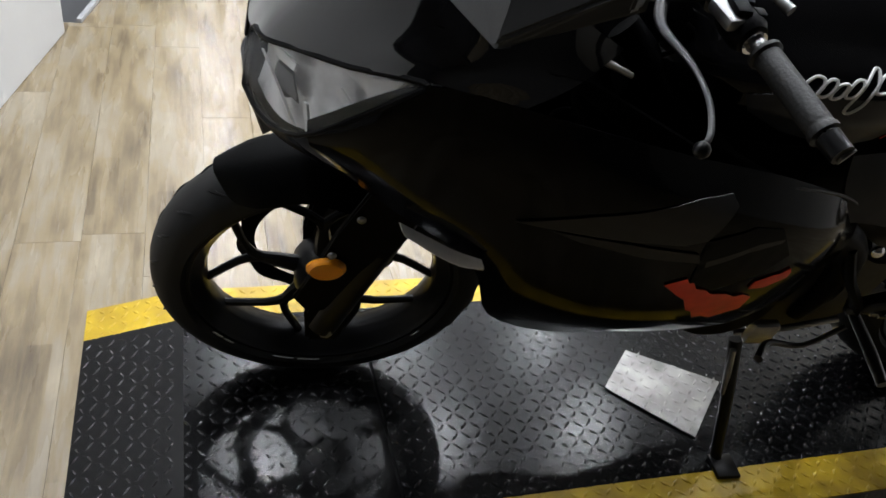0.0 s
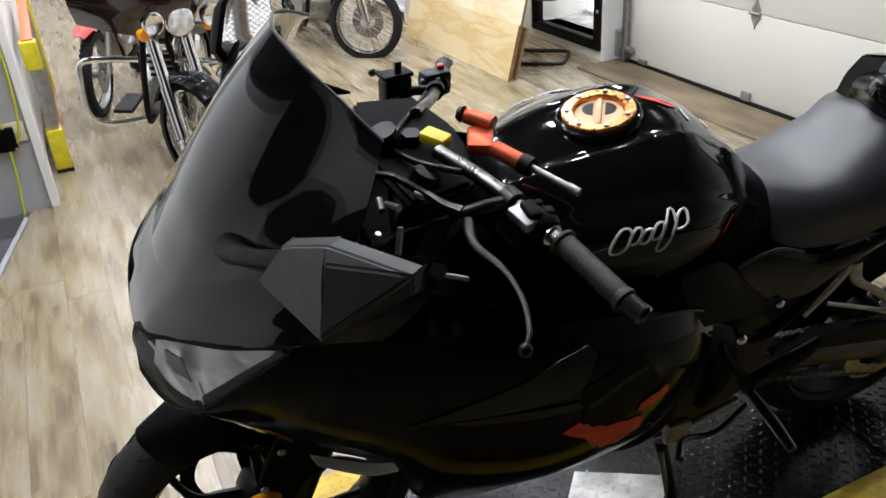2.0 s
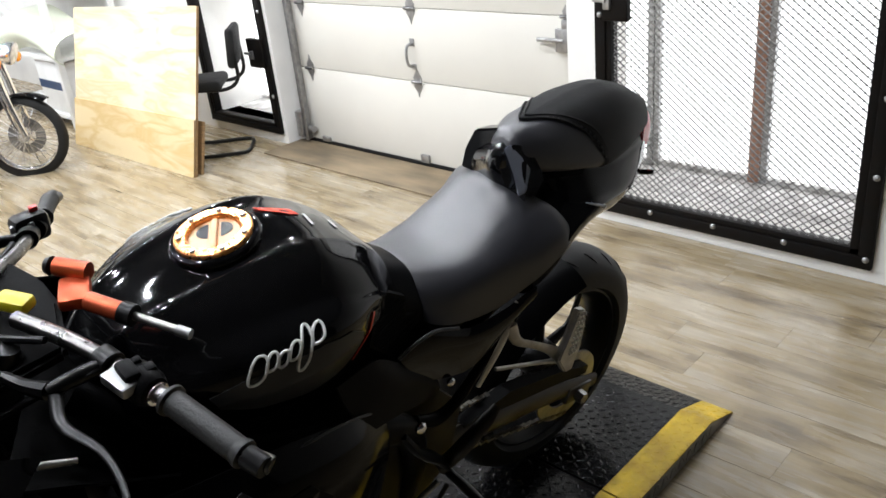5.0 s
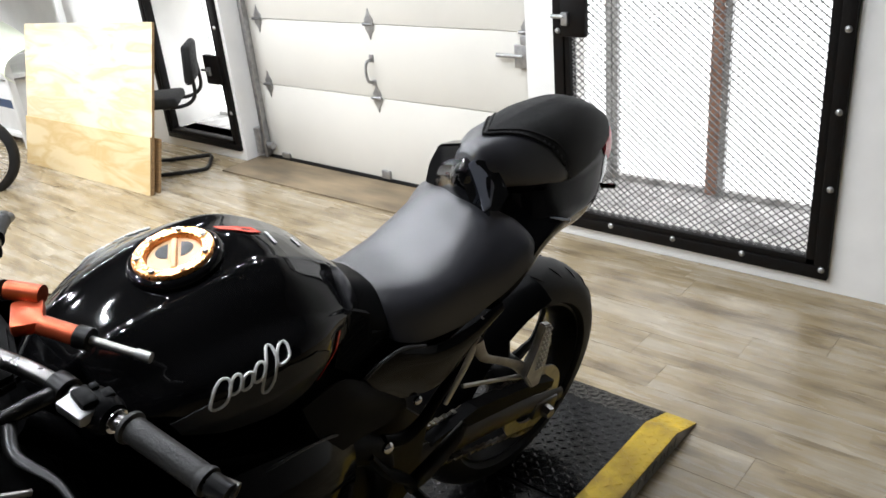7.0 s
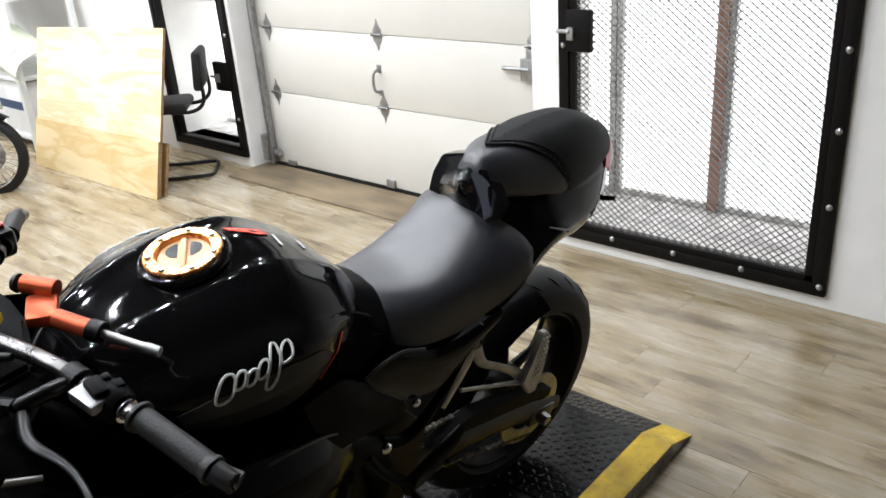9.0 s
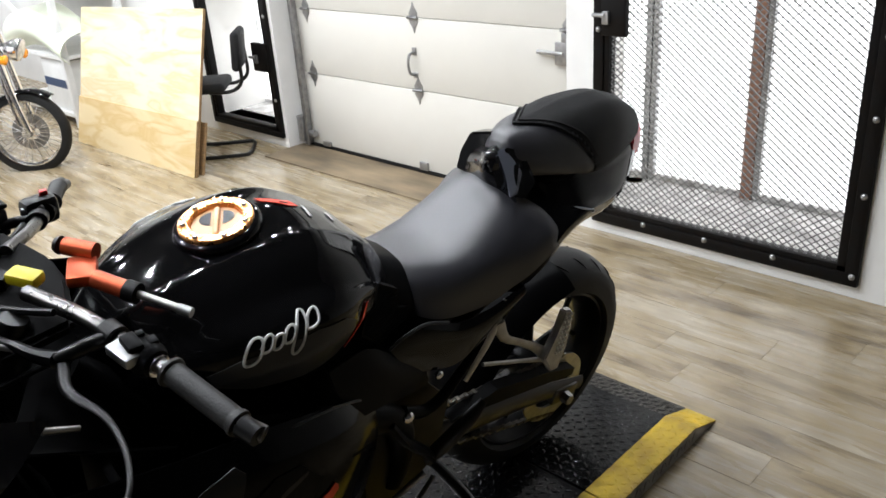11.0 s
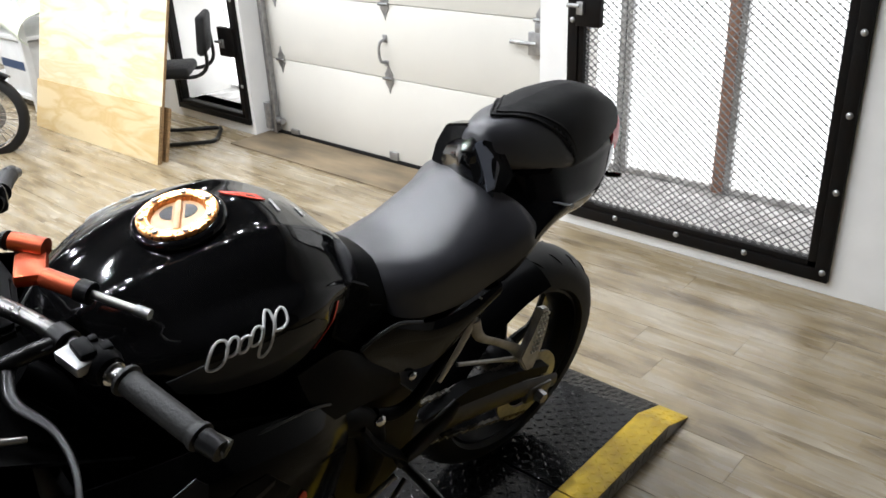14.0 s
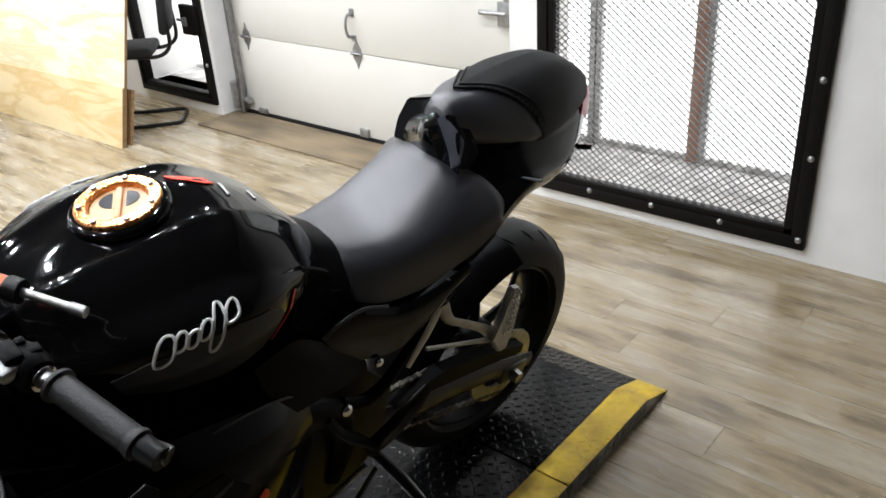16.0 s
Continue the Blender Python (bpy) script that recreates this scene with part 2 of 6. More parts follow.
PLYEDGE = material("plywood_edge", (0.30, 0.18, 0.08), 0.7, vary=0.5, scale=10, stretch=(1, 1, 30))
FABRIC = material("black_chair_fabric", (0.007, 0.007, 0.008), 0.85, bump=0.4, bscale=500, vary=0.3, scale=20)
BLACKTUBE = material("black_enamel_tube", (0.006, 0.006, 0.006), 0.35, spec=0.3, rvary=0.08)
PLANK = plank_material()
GLOWWIN = glow("daylit_translucent_sheet", (0.96, 0.98, 1.0), WINDOW_GLOW)
GLOWLAMP = glow("lamp_diffuser", (0.945, 0.985, 1.05), LAMP_GLOW)
REDPL = material("red_plastic", (0.60, 0.02, 0.015), 0.3, coat=0.4, vary=0.1)
WHITEPL = material("white_plastic", (0.80, 0.80, 0.78), 0.35, vary=0.08, scale=10)
BLUEPL = material("blue_plastic", (0.02, 0.05, 0.22), 0.35, vary=0.15)
MAROON = material("dark_maroon_paint", (0.012, 0.0035, 0.003), 0.10, coat=1.0)
ORANGEPL = material("orange_fibreglass", (0.62, 0.16, 0.05), 0.45, vary=0.2, scale=12)
YELLOWCORD = material("yellow_cord", (0.55, 0.55, 0.05), 0.5, vary=0.2)
PALEGREEN = material("pale_green_gelcoat", (0.72, 0.76, 0.62), 0.3, coat=0.4, vary=0.06)
NAVY = material("navy_paint", (0.03, 0.06, 0.13), 0.4)


# ---- geometry helpers ----
from mathutils.bvhtree import BVHTree

def part(name, bm, mat, parent=None, label="", smooth=38):
    bmesh.ops.recalc_face_normals(bm, faces=bm.faces[:])
    me = bpy.data.meshes.new(name)
    bm.to_mesh(me)
    bm.free()
    if smooth:
        me.shade_smooth()
        me.set_sharp_from_angle(angle=radians(smooth))
    me.materials.append(mat)
    ob = new(name, me)
    ob.parent = parent
    if label:
        ob["label"] = label
    return ob


def thing(name, label, category, m=None, group="", kind=""):
    ob = new(name)
    ob.empty_display_size = 0.05
    if m is not None:
        ob.matrix_basis = m
    return tagged(ob, label, category, group, kind)


def V(p):
    return Vector(p)


def basis(axis):
    a = V(axis).normalized()
    u = a.orthogonal().normalized()
    return a, u, a.cross(u)


def box(bm, c, s, rot=None, bevel=0.0, seg=2):
    m = Matrix.Translation(c) @ (rot.to_4x4() if rot is not None else Matrix()) @ Matrix.Diagonal((s[0], s[1], s[2], 1))
    vs = bmesh.ops.create_cube(bm, size=1.0, matrix=m)["verts"]
    if bevel:
        es = list({e for v in vs for e in v.link_edges})
        bmesh.ops.bevel(bm, geom=es, offset=bevel, segments=seg, affect="EDGES", profile=0.5)
    return bm


def cyl(bm, p0, p1, r0, r1=None, seg=16, cap=True):
    r1 = r0 if r1 is None else r1
    a, u, w = basis(V(p1) - V(p0))
    rings = []
    for p, r in ((V(p0), r0), (V(p1), r1)):
        rings.append([bm.verts.new(p + u * r * math.cos(2 * math.pi * k / seg) + w * r * math.sin(2 * math.pi * k / seg)) for k in range(seg)])
    for k in range(seg):
        bm.faces.new((rings[0][k], rings[0][(k + 1) % seg], rings[1][(k + 1) % seg], rings[1][k]))
    if cap:
        bm.faces.new(rings[0][::-1])
        bm.faces.new(rings[1])
    return bm


def catmull(pts, n):
    pts = [V(p) for p in pts]
    if len(pts) < 3 or n < 2:
        return pts
    out = []
    for i in range(len(pts) - 1):
        a = pts[i - 1] if i else pts[0] * 2 - pts[1]
        b, c = pts[i], pts[i + 1]
        d = pts[i + 2] if i + 2 < len(pts) else pts[-1] * 2 - pts[-2]
        for k in range(n):
            t = k / n
            out.append(0.5 * (2 * b + (c - a) * t + (2 * a - 5 * b + 4 * c - d) * t * t + (3 * b - a - 3 * c + d) * t ** 3))
    return out + [pts[-1]]


def tube(bm, pts, r, seg=10, n=5, closed=False, flat=None):
    """A round (or flattened) bar along a smooth line; r may be a list, one for each given point."""
    rs = r if isinstance(r, (list, tuple)) else [r] * len(pts)
    path = catmull([(*p, ) for p in pts], n)
    rad = [v.x for v in catmull([(q, 0, 0) for q in rs], n)] if len(pts) > 2 and n > 1 else list(rs)
    prev = None
    rings = []
    for i, p in enumerate(path):
        d = (path[min(i + 1, len(path) - 1)] - path[max(i - 1, 0)]).normalized()
        if prev is None:
            u = d.orthogonal().normalized() if flat is None else (V(flat) - d * V(flat).dot(d)).normalized()
        else:
            u = (prev - d * prev.dot(d)).normalized()
        prev = u
        w = d.cross(u)
        k2 = 1.0 if flat is None else 0.45
        rings.append([bm.verts.new(p + (u * math.cos(2 * math.pi * k / seg) + w * k2 * math.sin(2 * math.pi * k / seg)) * rad[i]) for k in range(seg)])
    for a, b in zip(rings, rings[1:]):
        for k in range(seg):
            bm.faces.new((a[k], a[(k + 1) % seg], b[(k + 1) % seg], b[k]))
    bm.faces.new(rings[0][::-1])
    bm.faces.new(rings[-1])
    return bm


def lathe(bm, prof, origin, axis, seg=48, closed=False):
    """Turns (along, radius) points about the axis."""
    a, u, w = basis(axis)
    o = V(origin)
    rings = []
    for h, r in prof:
        if r < 1e-6:
            rings.append([bm.verts.new(o + a * h)])
        else:
            rings.append([bm.verts.new(o + a * h + (u * math.cos(2 * math.pi * k / seg) + w * math.sin(2 * math.pi * k / seg)) * r) for k in range(seg)])
    pairs = list(zip(rings, rings[1:])) + ([(rings[-1], rings[0])] if closed else [])
    for p, q in pairs:
        for k in range(seg):
            k2 = (k + 1) % seg
            if len(p) == 1 and len(q) == 1:
                continue
            if len(p) == 1:
                bm.faces.new((p[0], q[k2], q[k]))
            elif len(q) == 1:
                bm.faces.new((p[k], p[k2], q[0]))
            else:
                bm.faces.new((p[k], p[k2], q[k2], q[k]))
    return bm


def grid(bm, rows, n=4, m=3, thick=0.0):
    """A smooth sheet through rows of points, given a thickness."""
    fine = [catmull(r, m) for r in rows]
    cols = [catmull([r[j] for r in fine], n) for j in range(len(fine[0]))]
    vs = [[bm.verts.new(p) for p in c] for c in cols]
    fs = []
    for a, b in zip(vs, vs[1:]):
        for k in range(len(a) - 1):
            fs.append(bm.faces.new((a[k], a[k + 1], b[k + 1], b[k])))
    if thick:
        bmesh.ops.recalc_face_normals(bm, faces=fs)
        bmesh.ops.solidify(bm, geom=fs, thickness=thick)
    return bm


def shell(bm, stations, n=5, m=3):
    """A closed body: cross sections at x, each half outline (y, z) from the top middle down, mirrored."""
    rings = []
    for x, half in stations:
        line = catmull([(x, -y, z) for y, z in half], m)
        rings.append([Vector((p.x, -p.y, p.z)) for p in line[::-1]][:-1] + line if abs(half[0][0]) < 1e-6 else [Vector((p.x, -p.y, p.z)) for p in line[::-1]] + line)
    cols = [catmull([r[j] for r in rings], n) for j in range(len(rings[0]))]
    cnt, ln = len(cols), len(cols[0])
    vs = [[bm.verts.new(cols[j][i]) for j in range(cnt)] for i in range(ln)]
    for a, b in zip(vs, vs[1:]):
        for k in range(cnt):
            bm.faces.new((a[k], a[(k + 1) % cnt], b[(k + 1) % cnt], b[k]))
    bm.faces.new(vs[0][::-1])
    bm.faces.new(vs[-1])
    return bm


def slab(bm, pts, off):
    """A flat outline pushed along a vector."""
    o = V(off)
    a = [bm.verts.new(V(p)) for p in pts]
    b = [bm.verts.new(V(p) + o) for p in pts]
    bm.faces.new(a)
    bm.faces.new(b[::-1])
    for k in range(len(a)):
        k2 = (k + 1) % len(a)
        bm.faces.new((a[k], b[k], b[k2], a[k2]))
    return bm


def ball(bm, c, s, u=16, v=10):
    bmesh.ops.create_uvsphere(bm, u_segments=u, v_segments=v, radius=1.0, matrix=Matrix.Translation(c) @ Matrix.Diagonal((*s, 1)))
    return bm


def B():
    return bmesh.new()


def tree_of(ob):
    me = ob.data
    return BVHTree.FromPolygons([v.co.copy() for v in me.vertices], [tuple(p.vertices) for p in me.polygons])


def surf_y(tree, x, s, z):
    hit = tree.ray_cast(V((x, s * 0.8, z)), V((0, -s, 0)))[0]
    return abs(hit.y) if hit is not None else 0.15


def drape(tree, outline, s, off):
    """A thin skin in an outline of (x, z) laid on the side of a body."""
    bm = B()
    f = bm.faces.new([bm.verts.new((x, 0, z)) for x, z in outline])
    bmesh.ops.triangulate(bm, faces=[f])
    bmesh.ops.subdivide_edges(bm, edges=bm.edges[:], cuts=9, use_grid_fill=True)
    bmesh.ops.triangulate(bm, faces=bm.faces[:])
    for v in bm.verts:
        v.co.y = s * (surf_y(tree, v.co.x, s, v.co.z) + off)
    bmesh.ops.solidify(bm, geom=bm.faces[:], thickness=0.0015)
    return bm


# ---- the room ----
X_WALL, X_DOOR = 2.88, 3.0


def wall_piece(name, c, s, mat, label, cat="wall"):
    ob = part(name, box(B(), c, s), mat, None, "", 0)
    return tagged(ob, label, cat, kind="structure")


XC, XT = X_WALL + 0.08, 0.16
for nm, y0, y1, z0, z1 in (
    ("wall_back_right", -3.4, -0.362, 0, 2.7),
    ("wall_back_sill", -0.362, 0.68, 0, 0.10),
    ("wall_back_pier", 0.68, 0.86, 0, 2.7),
    ("wall_back_head", 0.86, 2.957, 2.15, 2.7),
    ("wall_back_pier_left", 2.957, 3.03, 0, 2.7),
    ("wall_back_sill_left", 3.03, 3.72, 0, 0.11),
    ("wall_back_left", 3.72, 9.5, 0, 2.7),
    ("wall_back_gate_head", -0.362, 0.68, 2.0, 2.7),
    ("wall_back_gate_head_left", 3.03, 3.72, 0.985, 2.7),
):
    wall_piece(nm, (XC, (y0 + y1) / 2, (z0 + z1) / 2), (XT, y1 - y0, z1 - z0), WHITEWALL, "white painted plaster wall, scuffed near the floor")
# the near and west walls are unseen, dark to keep the bike's reflections black
wall_piece("wall_near", (0.2, -3.45, 1.35), (6.0, 0.1, 2.7), UNLITWALL, "unseen wall closing the room, coloured dark as if unlit")
wall_piece("wall_far", (0.5, 9.55, 1.35), (6.0, 0.1, 2.7), WHITEWALL, "white painted wall at the end of the room")
wall_piece("wall_west", (-2.3, 3.05, 1.35), (0.1, 13.0, 2.7), UNLITWALL, "unseen side wall, coloured dark as if unlit")
# unseen ceiling, kept dark so that little light bounces onto the bike
ceil_ob = part("ceiling", box(B(), (0.4, 3.05, 2.75), (5.6, 13.2, 0.1)), CEIL, None, "", 0)
tagged(ceil_ob, "unseen ceiling, dark to cut the light bounced onto the bike", "ceiling", kind="structure")

# the white partition that stands beside the front wheel, the grey recess behind it
ang = math.atan2(0.135, 0.60)
rot = Matrix.Rotation(-ang, 3, "Z")
part_ob = part("wall_partition", box(B(), (-0.94, 0.51, 0.85), (0.10, 2.64, 1.7), rot, 0.004), PALEWALL, None, "", 0)
tagged(part_ob, "white painted partition panel with a clean edge", "wall", kind="structure")
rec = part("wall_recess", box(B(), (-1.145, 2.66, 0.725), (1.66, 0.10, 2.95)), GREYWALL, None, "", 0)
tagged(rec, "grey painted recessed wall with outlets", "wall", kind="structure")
side = part("wall_recess_side", box(B(), (-0.36, 4.56, 1.1), (0.11, 3.7, 2.2)), WHITEWALL, None, "", 0)
tagged(side, "white painted wall running away beside the parked motorcycles", "wall", kind="structure")
tr = part("trim_corner", box(B(), (-0.298, 2.652, 1.1), (0.035, 0.125, 2.2), None, 0.003), WHITEWALL, None, "", 0)
tagged(tr, "white corner trim board", "trim", kind="structure")
tr = part("trim_threshold", box(B(), (-0.492, 2.19, 0.008), (0.020, 0.66, 0.016), rot, 0.003), GREYWALL, None, "", 0)
tagged(tr, "grey painted threshold strip on the floor", "trim", kind="structure")
# a stair well sinks behind the threshold strip
WELL_Y0, WELL_Y1, WELL_X0, WELL_X1 = 1.87, 2.61, -0.575, -0.408
# the shade down in the well is put into this floor's dark colour
dk = part("recess_floor", box(B(), (-1.40, 2.24, -0.72), (1.80, 0.80, 0.04)), UNLITWALL, None, "", 0)
tagged(dk, "floor of the stair recess below floor level, coloured dark as shade", "floor", kind="structure")
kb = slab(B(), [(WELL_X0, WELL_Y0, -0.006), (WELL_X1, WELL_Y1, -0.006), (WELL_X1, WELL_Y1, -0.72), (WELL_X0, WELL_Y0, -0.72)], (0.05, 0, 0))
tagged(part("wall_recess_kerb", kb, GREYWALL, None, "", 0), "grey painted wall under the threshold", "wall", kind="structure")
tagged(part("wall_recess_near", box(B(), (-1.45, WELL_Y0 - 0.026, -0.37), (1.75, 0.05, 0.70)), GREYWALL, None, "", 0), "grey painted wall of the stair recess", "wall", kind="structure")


# ---- garage door ----
def garage_door():
    d = thing("garage_door", "cream white sectional overhead garage door, closed", "garage door", kind="structure")
    y0, y1 = 0.84, 2.90
    edges = [0.02, 0.462, 0.836, 1.21, 1.585, 2.0]
    for z0, z1 in zip(edges, edges[1:]):
        part("door_section", box(B(), (X_DOOR + 0.02, (y0 + y1) / 2, (z0 + z1) / 2), (0.04, y1 - y0, z1 - z0 - 0.003), None, 0.004), DOORPAINT, d, "", 30)
    part("bottom_seal", box(B(), (X_DOOR + 0.015, (y0 + y1) / 2, 0.011), (0.035, y1 - y0, 0.022), None, 0.004), RUBBER, d, "black rubber bottom seal")
    for zz in edges[1:-1]:
        for yy in (0.935, 1.888, 2.775):
            h = B()
            for s in (1, -1):
                slab(h, [(X_DOOR - 0.004, yy - 0.026, zz + s * 0.006), (X_DOOR - 0.004, yy - 0.030, zz + s * 0.022), (X_DOOR - 0.004, yy - 0.010, zz + s * 0.05), (X_DOOR - 0.004, yy, zz + s * 0.078),
                         (X_DOOR - 0.004, yy + 0.010, zz + s * 0.05), (X_DOOR - 0.004, yy + 0.030, zz + s * 0.022), (X_DOOR - 0.004, yy + 0.026, zz + s * 0.006)], (0.006, 0, 0))
            hinge = part("hinge", h, GALV, d, "galvanised leaf hinge")
            k = cyl(B(), (X_DOOR - 0.010, yy - 0.036, zz), (X_DOOR - 0.010, yy + 0.036, zz), 0.008, seg=10)
            part("hinge_pin", k, STEEL, hinge)
    hd = tube(B(), [(X_DOOR, 1.90, 0.66), (X_DOOR - 0.035, 1.905, 0.65), (X_DOOR - 0.042, 1.91, 0.60), (X_DOOR - 0.035, 1.905, 0.555), (X_DOOR, 1.90, 0.545)], 0.008, 8)
    box(hd, (X_DOOR - 0.002, 1.9, 0.665), (0.006, 0.03, 0.04), None, 0.002)
    box(hd, (X_DOOR - 0.002, 1.9, 0.54), (0.006, 0.03, 0.03), None, 0.002)
    part("pull_handle", hd, GALV, d, "galvanised pull handle")
    lt = box(B(), (X_DOOR - 0.012, 0.955, 0.735), (0.024, 0.075, 0.10), None, 0.004)
    cyl(lt, (X_DOOR - 0.02, 0.95, 0.735), (X_DOOR - 0.02, 1.09, 0.735), 0.010, seg=10)
    box(lt, (X_DOOR - 0.012, 0.94, 0.80), (0.02, 0.04, 0.05), None, 0.004)
    part("side_latch", lt, GALV, d, "galvanised sliding side latch")
    ft = box(B(), (X_DOOR - 0.008, 1.885, 0.045), (0.016, 0.06, 0.045), None, 0.003)
    part("foot_bracket", ft, GALV, d)
    ft = box(B(), (X_DOOR - 0.008, 2.72, 0.035), (0.016, 0.07, 0.03), None, 0.003)
    part("foot_bracket", ft, GALV, d)
    for yy in (2.865, 0.868):
        t = box(B(), (X_DOOR - 0.03, yy, 1.05), (0.05, 0.012, 2.06), None, 0.002)
        box(t, (X_DOOR - 0.052, yy + (0.012 if yy > 2 else -0.012) * -1, 1.05), (0.006, 0.03, 2.06), None, 0.001)
        part("track", t, GALV, d, "galvanised vertical roller track")
    br = box(B(), (X_DOOR - 0.035, 2.895, 0.12), (0.07, 0.05, 0.16), None, 0.004)
    part("track_bracket", br, GALV, d)
    part("roller", cyl(B(), (X_DOOR - 0.03, 2.88, 0.09), (X_DOOR - 0.03, 2.80, 0.09), 0.02, seg=14), GALV, d)


garage_door()
th = part("trim_door_threshold", box(B(), (X_WALL - 0.05, 1.97, 0.004), (0.30, 1.96, 0.008), None, 0.002), THRESH, None)
tagged(th, "worn brown plywood threshold in front of the garage door", "threshold", kind="structure")
th = part("outer_floor", box(B(), (3.1, 1.9, -0.004), (0.30, 2.1, 0.008)), THRESH, None, "", 0)
tagged(th, "dark threshold under the garage door", "threshold", kind="structure")


# ---- security gates over the windows ----
def gate(label, y0, y1, z0, z1, w, lock_left, bolts, mesh=True):
    g = thing("security_gate", label, "security gate", group="security gates on the back wall")
    x = X_WALL - 0.012
    rails = (((x, (y0 + y1) / 2, z0 + w / 2), (0.024, y1 - y0, w)), ((x, (y0 + y1) / 2, z1 - w / 2), (0.024, y1 - y0, w)),
             ((x, y0 + w / 2, (z0 + z1) / 2), (0.024, w, z1 - z0 - 2 * w)), ((x, y1 - w / 2, (z0 + z1) / 2), (0.024, w, z1 - z0 - 2 * w)))
    for c, s in rails:
        part("frame_rail", box(B(), c, s, None, 0.003), GATESTEEL, g)
    # inner angle frame
    iy0, iy1, iz0, iz1 = y0 + w, y1 - w, z0 + w, z1 - w
    for c, s in (((x + 0.02, (iy0 + iy1) / 2, iz0 + 0.012), (0.05, iy1 - iy0, 0.024)), ((x + 0.02, iy0 + 0.016, (iz0 + iz1) / 2), (0.05, 0.032, iz1 - iz0)), ((x + 0.02, iy1 - 0.012, (iz0 + iz1) / 2), (0.05, 0.024, iz1 - iz0))):
        part("inner_rail", box(B(), c, s, None, 0.003), GATESTEEL, g)
    for yy, zz in bolts:
        bo = ball(B(), (x - 0.012, yy, zz), (0.008, 0.012, 0.012), 10, 6)
        part("bolt", bo, GALV, g, "round steel bolt head")
    # expanded metal: crossing zigzag strands
    px, pz = 0.034, 0.0135
    ncol = int((iy1 - iy0) / px) + 1
    nrow = int((iz1 - iz0) / (2 * pz)) + 1
    verts, faces = [], []

    def strand(a, b, hw=0.0019, d=0.0022):
        k = len(verts)
        ax, az = b[0] - a[0], b[1] - a[1]
        ln = math.hypot(ax, az)
        ny, nz = -az / ln * hw, ax / ln * hw
        for q, sgn in ((a, 1), (a, -1), (b, -1), (b, 1)):
            verts.append((x + 0.018 - d, q[0] + ny * sgn, q[1] + nz * sgn))
        for q, sgn in ((a, 1), (a, -1), (b, -1), (b, 1)):
            verts.append((x + 0.018 + d, q[0] + ny * sgn, q[1] + nz * sgn))
        faces.extend([(k, k + 1, k + 2, k + 3), (k + 7, k + 6, k + 5, k + 4), (k, k + 3, k + 7, k + 4), (k + 1, k + 5, k + 6, k + 2)])

    for r in range(nrow if mesh else 0):
        zc = iz0 + r * 2 * pz
        for c in range(ncol):
            yc = iy0 + c * px
            for dy in (1, -1):
                for dz in (1, -1):
                    a, b2 = (yc, zc + dz * pz), (yc + dy * px / 2, zc)
                    if iy0 <= b2[0] <= iy1 and iz0 <= a[1] <= iz1:
                        strand(a, b2)
    if mesh:
        me = bpy.data.meshes.new("expanded_metal")
        me.from_pydata(verts, [], faces)
        me.materials.append(WIREM)
        ob = new("expanded_metal", me)
        ob.parent = g
        ob["label"], ob["kind"] = "expanded metal mesh", "stuff"
    if lock_left:
        yb = y1 - 0.10 if y0 < 1 else y0 + 0.10
        zb = 0.94 if y0 < 1 else 0.555
        lk = box(B(), (x - 0.012, yb, zb), (0.03, 0.15 if y0 > 1 else 0.11, 0.17 if y0 > 1 else 0.16), None, 0.004)
        lb = part("lock_box", lk, GATESTEEL, g, "black steel lock box")
        la = box(B(), (x - 0.03, yb + 0.03, zb - 0.01), (0.02, 0.03, 0.05), None, 0.004)
        cyl(la, (x - 0.04, yb + 0.03, zb), (x - 0.04, yb + 0.085, zb), 0.008, seg=10)
        part("latch", la, GALV, lb, "galvanised latch")
    return g


gate("black steel security gate with expanded metal mesh over a bright window", -0.402, 0.712, 0.052, 2.02, 0.047, True,
     [(-0.381, 0.090), (-0.097, 0.090), (0.180, 0.090), (0.455, 0.090), (-0.381, 0.394), (-0.381, 0.662), (-0.381, 0.928), (0.688, 0.60), (0.688, 0.88)])
gate("low black steel gate frame over a narrow window", 2.985, 3.765, 0.062, 1.035, 0.036, True, [(3.003, 0.80), (3.003, 0.30)], False)


